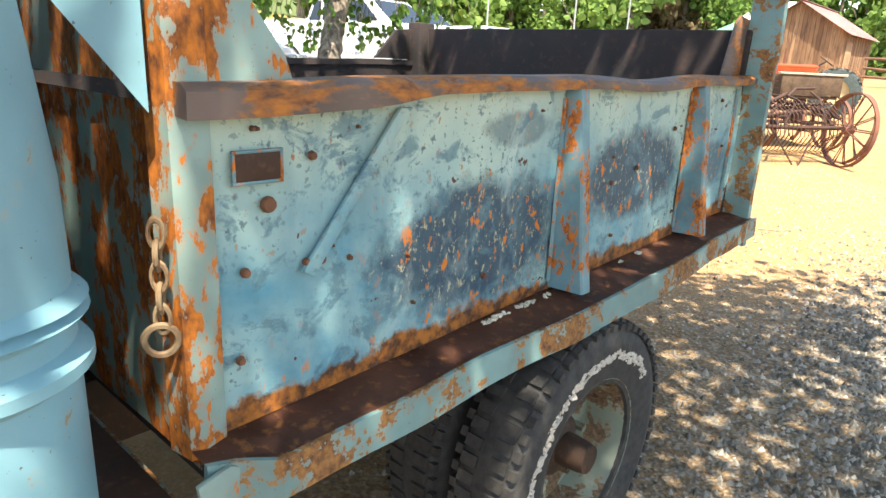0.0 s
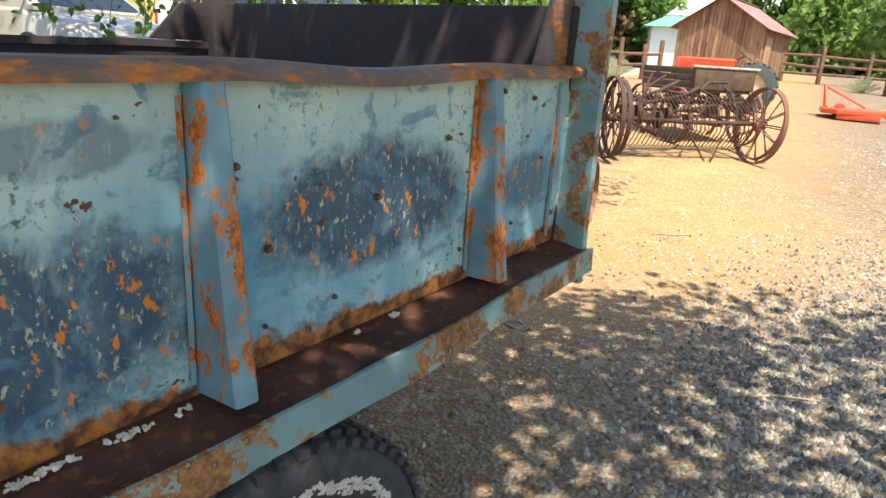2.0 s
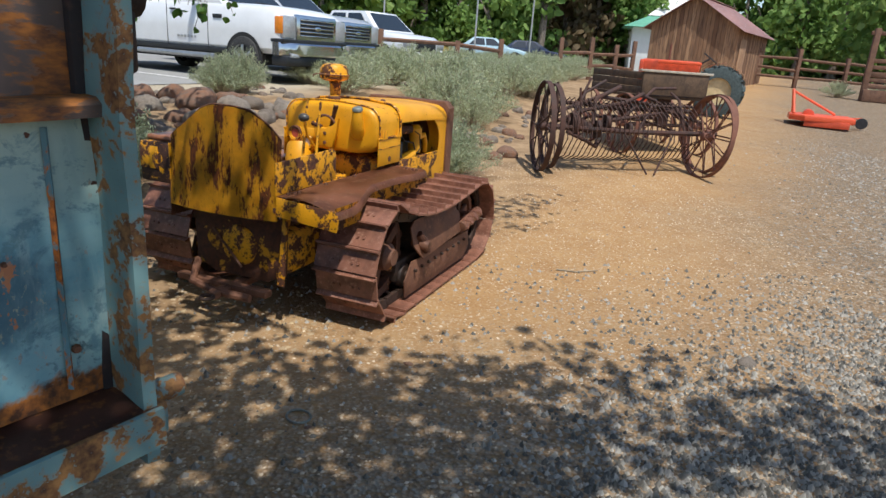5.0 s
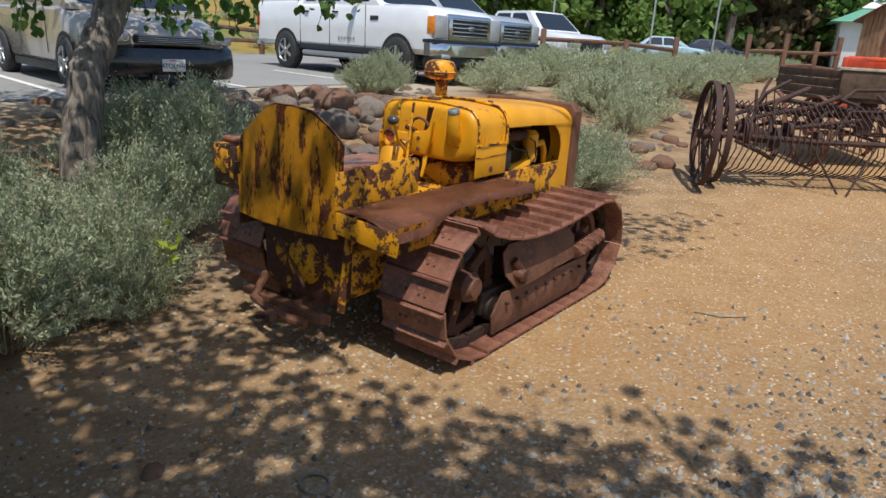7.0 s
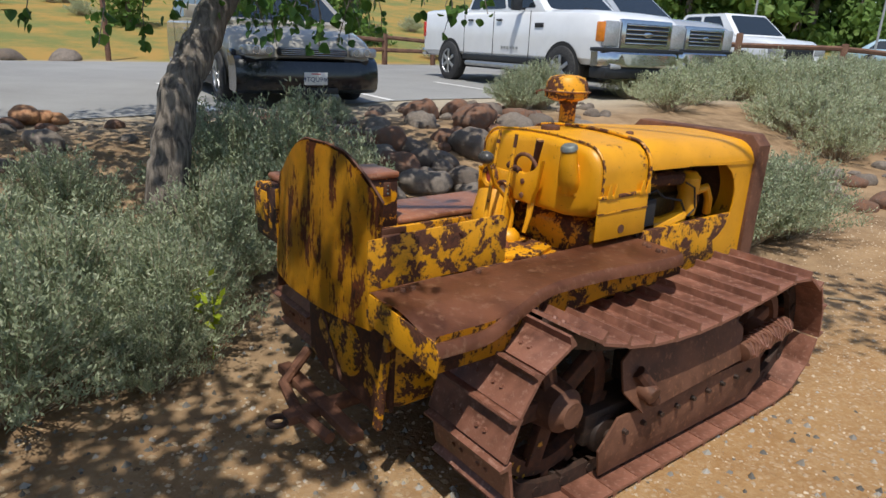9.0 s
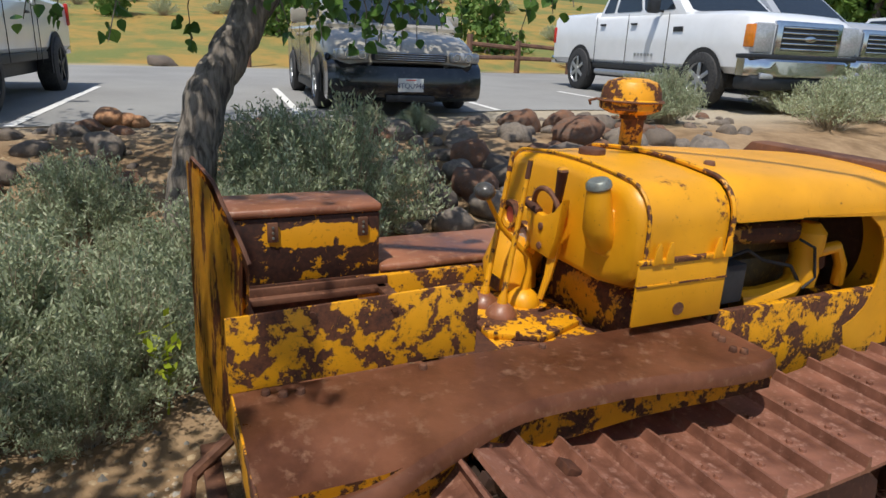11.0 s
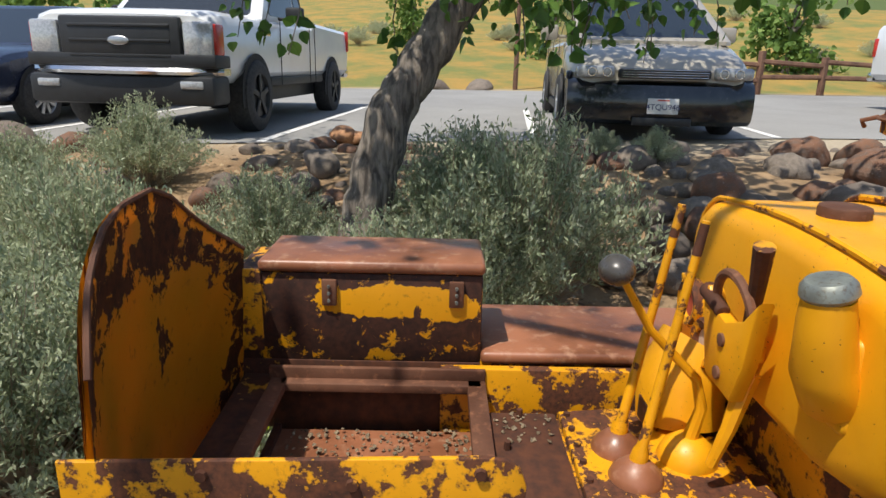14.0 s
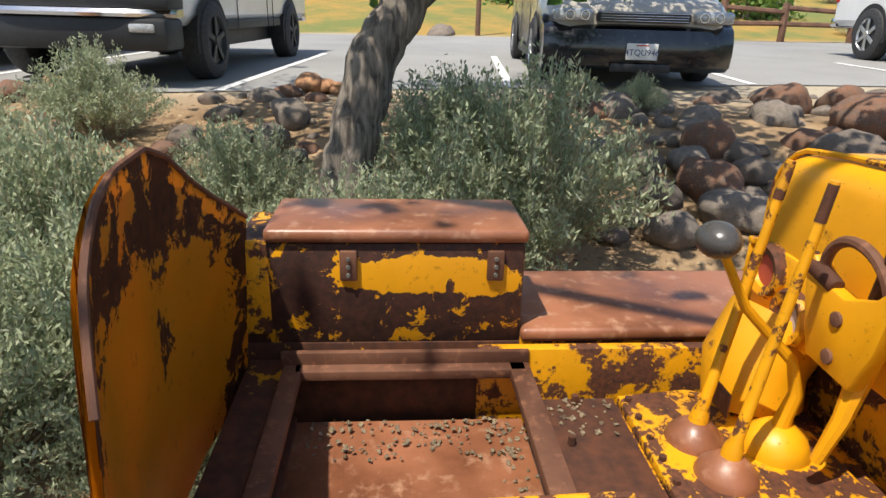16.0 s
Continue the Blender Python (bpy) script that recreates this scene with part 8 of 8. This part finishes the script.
for s in (-1, 1):
    bm = BM(); sheet(bm, lambda u, v, s=s: Vector((s * (0.50 + 0.20 * v), 0.70 * math.cos(radians(20 + 130 * u)), 0.62 + 0.72 * math.sin(radians(20 + 130 * u)))), 14, 2, 0.012); part("fender", bm, m_cream if s < 0 else m_red_bright, rt)
bm = BM(); tube(bm, [(0, 0.6, 1.25), (0, 0.35, 1.42)], 0.02, 8); ring_tube(bm, (0, 0.34, 1.43), (0, -0.7, 1), 0.20, 0.015, 24, 6); part("steering_wheel", bm, m_black, rt)
bm = BM(); sheet(bm, lambda u, v: Vector(((u - 0.5) * 0.42, -0.15 + (v - 0.5) * 0.38, 1.02 + 0.35 * (v - 0.5) ** 2 + 0.3 * (u - 0.5) ** 2)), 8, 8, 0.01); box(bm, -0.03, 0.03, -0.18, -0.12, 0.8, 1.03); part("seat", bm, m_red, rt)
bm = BM(); tube(bm, [(0.12, 1.4, 1.3), (0.12, 1.4, 1.75)], 0.025, 8); part("exhaust_pipe", bm, m_rake_red, rt)
bm = BM(); box(bm, -0.5, -0.35, 0.5, 1.6, 1.22, 1.30, 0.02); part("side_tool_bar", bm, m_red_bright, rt)
mx_, my_ = 12.3, 17.9
mw = thing("rotary_mower", pose(mx_, my_, terrain(mx_, my_), 0, 0, 62), "bright red rear mower deck behind the tractor", "mower")
bm = BM(); plate(bm, [(-0.7, -1.0), (0.7, -1.0), (0.75, 0.1), (0.45, 0.45), (-0.45, 0.45), (-0.75, 0.1)], 0.14, Matrix.Translation((0, 0, 0.12)), 0.02); part("deck", bm, m_red_bright, mw)
bm = BM(); tube(bm, [(-0.35, 0.35, 0.28), (-0.05, 0.45, 0.85), (0.05, 0.45, 0.85), (0.35, 0.35, 0.28)], 0.035, 8); part("a_frame", bm, m_red_bright, mw)
bm = BM(); tube(bm, [(0, 0.45, 0.82), (0, -0.6, 0.30)], 0.03, 8); part("top_link", bm, m_red_bright, mw)
bm = BM(); rod(bm, (-0.18, 0, 0.26), (0.18, 0, 0.26), 0.13, None, 14, 0.02); part("gearbox", bm, m_red, mw)
bm = BM(); lathe(bm, [(0.0, -0.05), (0.06, -0.05), (0.13, -0.05), (0.14, 0.0), (0.13, 0.05), (0.0, 0.05)], Matrix.Translation((0, -1.22, 0.14)) @ Matrix.Rotation(radians(90), 4, "Y"), 18); part("tail_wheel", bm, m_black, mw)
bm = BM(); tube(bm, [(0.08, -0.98, 0.24), (0.08, -1.22, 0.26), (0.08, -1.22, 0.14)], 0.02, 6); part("tail_fork", bm, m_red_bright, mw)
for s_ in (-0.72, 0.68):
    bm = BM(); box(bm, s_, s_ + 0.04, -0.9, 0.1, 0.0, 0.16, 0.005); part("skid_shoe", bm, m_red, mw)

# ---- shed ----
n = Nodes("sun_baked_boards")
ch = n.chance()
gr_ = n.noise(14, 5, 0.6, n.where((1, 1, 0.15)))
c = n.mix(ch, (0.17, 0.085, 0.045), (0.40, 0.235, 0.13))
c = n.mix(n.ramp(gr_, 0.45, 0.7, 0, 0.8), c, (0.085, 0.05, 0.035))
n.bump(gr_, 0.5, 0.01)
m_board = n.done(c, 0.9)
m_tin = rusty("rusted_tin_roof", (0.20, 0.10, 0.085), (0.32, 0.17, 0.15), (0.48, 0.40, 0.37), 1.2, 0.6, 0.2)
sa, sb = Vector((12.25, 30.3, 0)), Vector((15.0, 28.05, 0))
gx = (sb - sa).normalized()
gd = Vector((-gx.y, gx.x, 0))
if gd.y < 0:
    gd = -gd
SW, SD = (sb - sa).length, 5.6
shed_z = terrain(13.6, 29.2) - 0.1
SHED = frame_at(Vector((sa.x, sa.y, shed_z)), gx, gd, (0, 0, 1))
shed = thing("shed", SHED, "old board shed with a rusted tin roof", "building")
EAVE, PEAK = 2.45, 3.55
def gable_height(x):
    return EAVE + (PEAK - EAVE) * (1 - abs(x / SW * 2 - 1))
for nm, y in (("front_wall", 0.0), ("back_wall", SD - 0.02)):
    bm = BM(); plate(bm, [(0, 0), (SW, 0), (SW, EAVE), (SW / 2, PEAK), (0, EAVE)], 0.02, upright_y(y + 0.03)); fw = part(nm, bm, m_board, shed)
    if y == 0.0:
        nb = 22
        for k in range(nb):
            x0_, x1_ = SW * k / nb + 0.006, SW * (k + 1) / nb - 0.006
            bm = BM(); plate(bm, [(x0_, 0), (x1_, 0), (x1_, gable_height(x1_) - 0.02), (x0_, gable_height(x0_) - 0.02)], 0.022 + 0.006 * (k % 3), upright_y(0.0)); part("board", bm, m_board, fw)
for nm, x in (("side_wall", 0.0), ("side_wall", SW - 0.02)):
    bm = BM(); box(bm, x, x + 0.02, 0.02, SD - 0.02, 0, EAVE); sw_ = part(nm, bm, m_board, shed)
    if x > 0:
        nb = 34
        for k in range(nb):
            bm = BM(); box(bm, x + 0.022, x + 0.042 + 0.006 * (k % 3), SD * k / nb + 0.006, SD * (k + 1) / nb - 0.006, 0, EAVE - 0.03); part("board", bm, m_board, sw_)
for s in (0, 1):
    bm = BM()
    ribs = 60
    secs = []
    for k in range(ribs + 1):
        y = -0.3 + (SD + 0.6) * k / ribs
        up = 0.02 * (1 if k % 2 else 0)
        if s == 0:
            a_, b_ = (-0.30, EAVE - 0.20), (SW / 2, PEAK + 0.03)
        else:
            a_, b_ = (SW / 2, PEAK + 0.03), (SW + 0.30, EAVE - 0.20)
        secs.append([Vector((a_[0], y, a_[1] + up)), Vector((b_[0], y, b_[1] + up)), Vector((b_[0], y, b_[1] + up - 0.015)), Vector((a_[0], y, a_[1] + up - 0.015))])
    loft(bm, secs)
    part("roof", bm, m_tin, shed, "rusted corrugated roof sheets", smooth=20)
bm = BM(); box(bm, SW / 2 - 0.1, SW / 2 + 0.1, -0.32, SD + 0.32, PEAK + 0.045, PEAK + 0.075, 0.01); part("ridge_cap", bm, m_tin, shed)
bm = BM(); box(bm, SW + 0.05, SW + 0.075, 0.4, 1.5, 0.1, 2.0, 0.004); part("shed_door", bm, m_board, shed)

# green-roofed building beyond
m_green_roof = simple("green_metal_roof", (0.16, 0.42, 0.30), 0.5, vary=0.12, scale=2)
m_white_wall = simple("white_painted_wall", (0.70, 0.70, 0.68), 0.8, vary=0.06, scale=2)
bz = terrain(24, 57)
hb = thing("hall", pose(20.5, 58, bz, 0, 0, -14), "distant pale hall with a green metal roof", "building")
bm = BM(); box(bm, 0, 6, 0, 8, 0, 3.6, 0.02); part("wall", bm, m_white_wall, hb)
bm = BM(); loft(bm, [[Vector((-0.8, -0.8, 3.5)), Vector((6.6, -0.8, 3.5)), Vector((6.6, 8.8, 3.5)), Vector((-0.8, 8.8, 3.5))], [Vector((1.4, 2.0, 4.6)), Vector((6.0, 2.0, 4.6)), Vector((6.0, 6.5, 4.6)), Vector((1.4, 6.5, 4.6))]]); part("roof", bm, m_green_roof, hb)
bm = BM(); loft(bm, [[Vector((1.2, 1.8, 4.6)), Vector((6.2, 1.8, 4.6)), Vector((6.2, 6.8, 4.6)), Vector((1.2, 6.8, 4.6))], [Vector((3.4, 4.2, 6.4)), Vector((6.0, 4.2, 6.4)), Vector((6.0, 4.4, 6.4)), Vector((3.4, 4.4, 6.4))]]); part("upper_roof", bm, m_white_wall, hb)

# ---- fences ----
m_post = rusty("brown_fence_wood", (0.10, 0.052, 0.034), (0.18, 0.095, 0.06), (0.26, 0.16, 0.10), 4.0, 0.9)
def fence(name, posts, rails, height, label, post_w=0.16, skip=()):
    x0, y0 = posts[0]
    root = thing(name, Matrix.Translation((x0, y0, terrain(x0, y0))), label, "fence", "wooden fences")
    z0 = terrain(x0, y0)
    for k, (x, y) in enumerate(posts):
        z = terrain(x, y) - z0
        bm = BM(); box(bm, x - x0 - post_w / 2, x - x0 + post_w / 2, y - y0 - post_w / 2, y - y0 + post_w / 2, z - 0.3, z + height * (1 + 0.08 * math.sin(k * 2.3)), 0.015); part("post", bm, m_post, root)
    for (xa, ya), (xb, yb) in zip(posts, posts[1:]):
        for h in rails:
            sag = random.Random(int(xa * 31 + h * 7)).uniform(-0.12, 0.08)
            a_ = Vector((xa - x0, ya - y0, terrain(xa, ya) - z0 + h))
            b_ = Vector((xb - x0, yb - y0, terrain(xb, yb) - z0 + h + sag))
            bm = BM(); tube(bm, [a_, a_.lerp(b_, 0.5), b_], 0.065, 6); part("rail", bm, m_post, root)
    return root
fence("rail_fence", [(-1.1, 21.6), (1.03, 22.15), (3.45, 23.09), (4.97, 23.92)], (1.0,), 1.22, "weathered split-rail fence above the sagebrush")
fence("rail_fence", [(7.8, 27.5), (9.2, 28.2), (10.4, 28.8), (11.4, 29.6)], (0.55, 1.0), 1.55, "weathered rail fence beside the shed")
fence("rail_fence", [(17.8, 31.5), (19.5, 31.0), (21.4, 30.4), (23.2, 29.8), (25.2, 29.0), (27.4, 28.2), (29.8, 27.4), (32.5, 26.5)], (0.45, 0.85, 1.25), 1.6, "tall board corral fence of weathered wood")
fx = [lot_xy(-19.2, p) for p in (10.4, 12.0, 13.6, 15.4, 17.2, 19.0, 21.0)]
fence("rail_fence", fx, (0.45, 0.85), 1.05, "low wooden fence across the parking lot", 0.14)
# corral gate frame
cg = thing("corral_gate", pose(19.6, 26.4, terrain(19.6, 26.4), 0, 0, -20), "tall weathered corral gate with plank rails", "gate")
for xx in (0.0, 2.1):
    bm = BM(); box(bm, xx - 0.1, xx + 0.1, -0.1, 0.1, -0.2, 2.7, 0.02); part("gate_post", bm, m_post, cg)
bm = BM(); box(bm, -0.2, 2.3, -0.06, 0.06, 2.45, 2.6, 0.02); part("gate_beam", bm, m_post, cg)
for k in range(6):
    bm = BM(); box(bm, 0.1, 2.0, -0.03, 0.03, 0.25 + 0.24 * k, 0.40 + 0.24 * k, 0.01); part("gate_board", bm, m_post, cg)
bm = BM(); box(bm, -0.1, 3.4, -0.35, -0.15, 0.0, 0.45, 0.02); part("gate_sill", bm, m_post, cg)

# poles
m_pole = simple("grey_pole", (0.35, 0.36, 0.36), 0.6, vary=0.1)
for k, (x, y, h) in enumerate(((0.6, 34, 7), (5.2, 36, 7), (8.4, 38, 7))):
    bm = BM(); rod(bm, (0, 0, 0), (0, 0, h), 0.05, 0.035, 10); box(bm, -0.12, 0.4, -0.06, 0.06, h - 0.04, h + 0.06, 0.02)
    lpole = to_object("lamp_post", bm, m_pole, 35)
    lpole.matrix_world = pose(x, y, terrain(x, y) - 0.02)
    tagged(lpole, "slim grey lamp post behind the parked cars", "lamp post", "lamp posts")
x, y = lot_xy(-19.3, 5.6)
bm = BM(); rod(bm, (0, 0, -0.3), (0, 0, 2.6), 0.07, 0.06, 10)
ob = to_object("wooden_pole", bm, m_post, 35)
ob.matrix_world = pose(x, y, terrain(x, y))
tagged(ob, "plain wooden pole at the far edge of the lot", "pole")
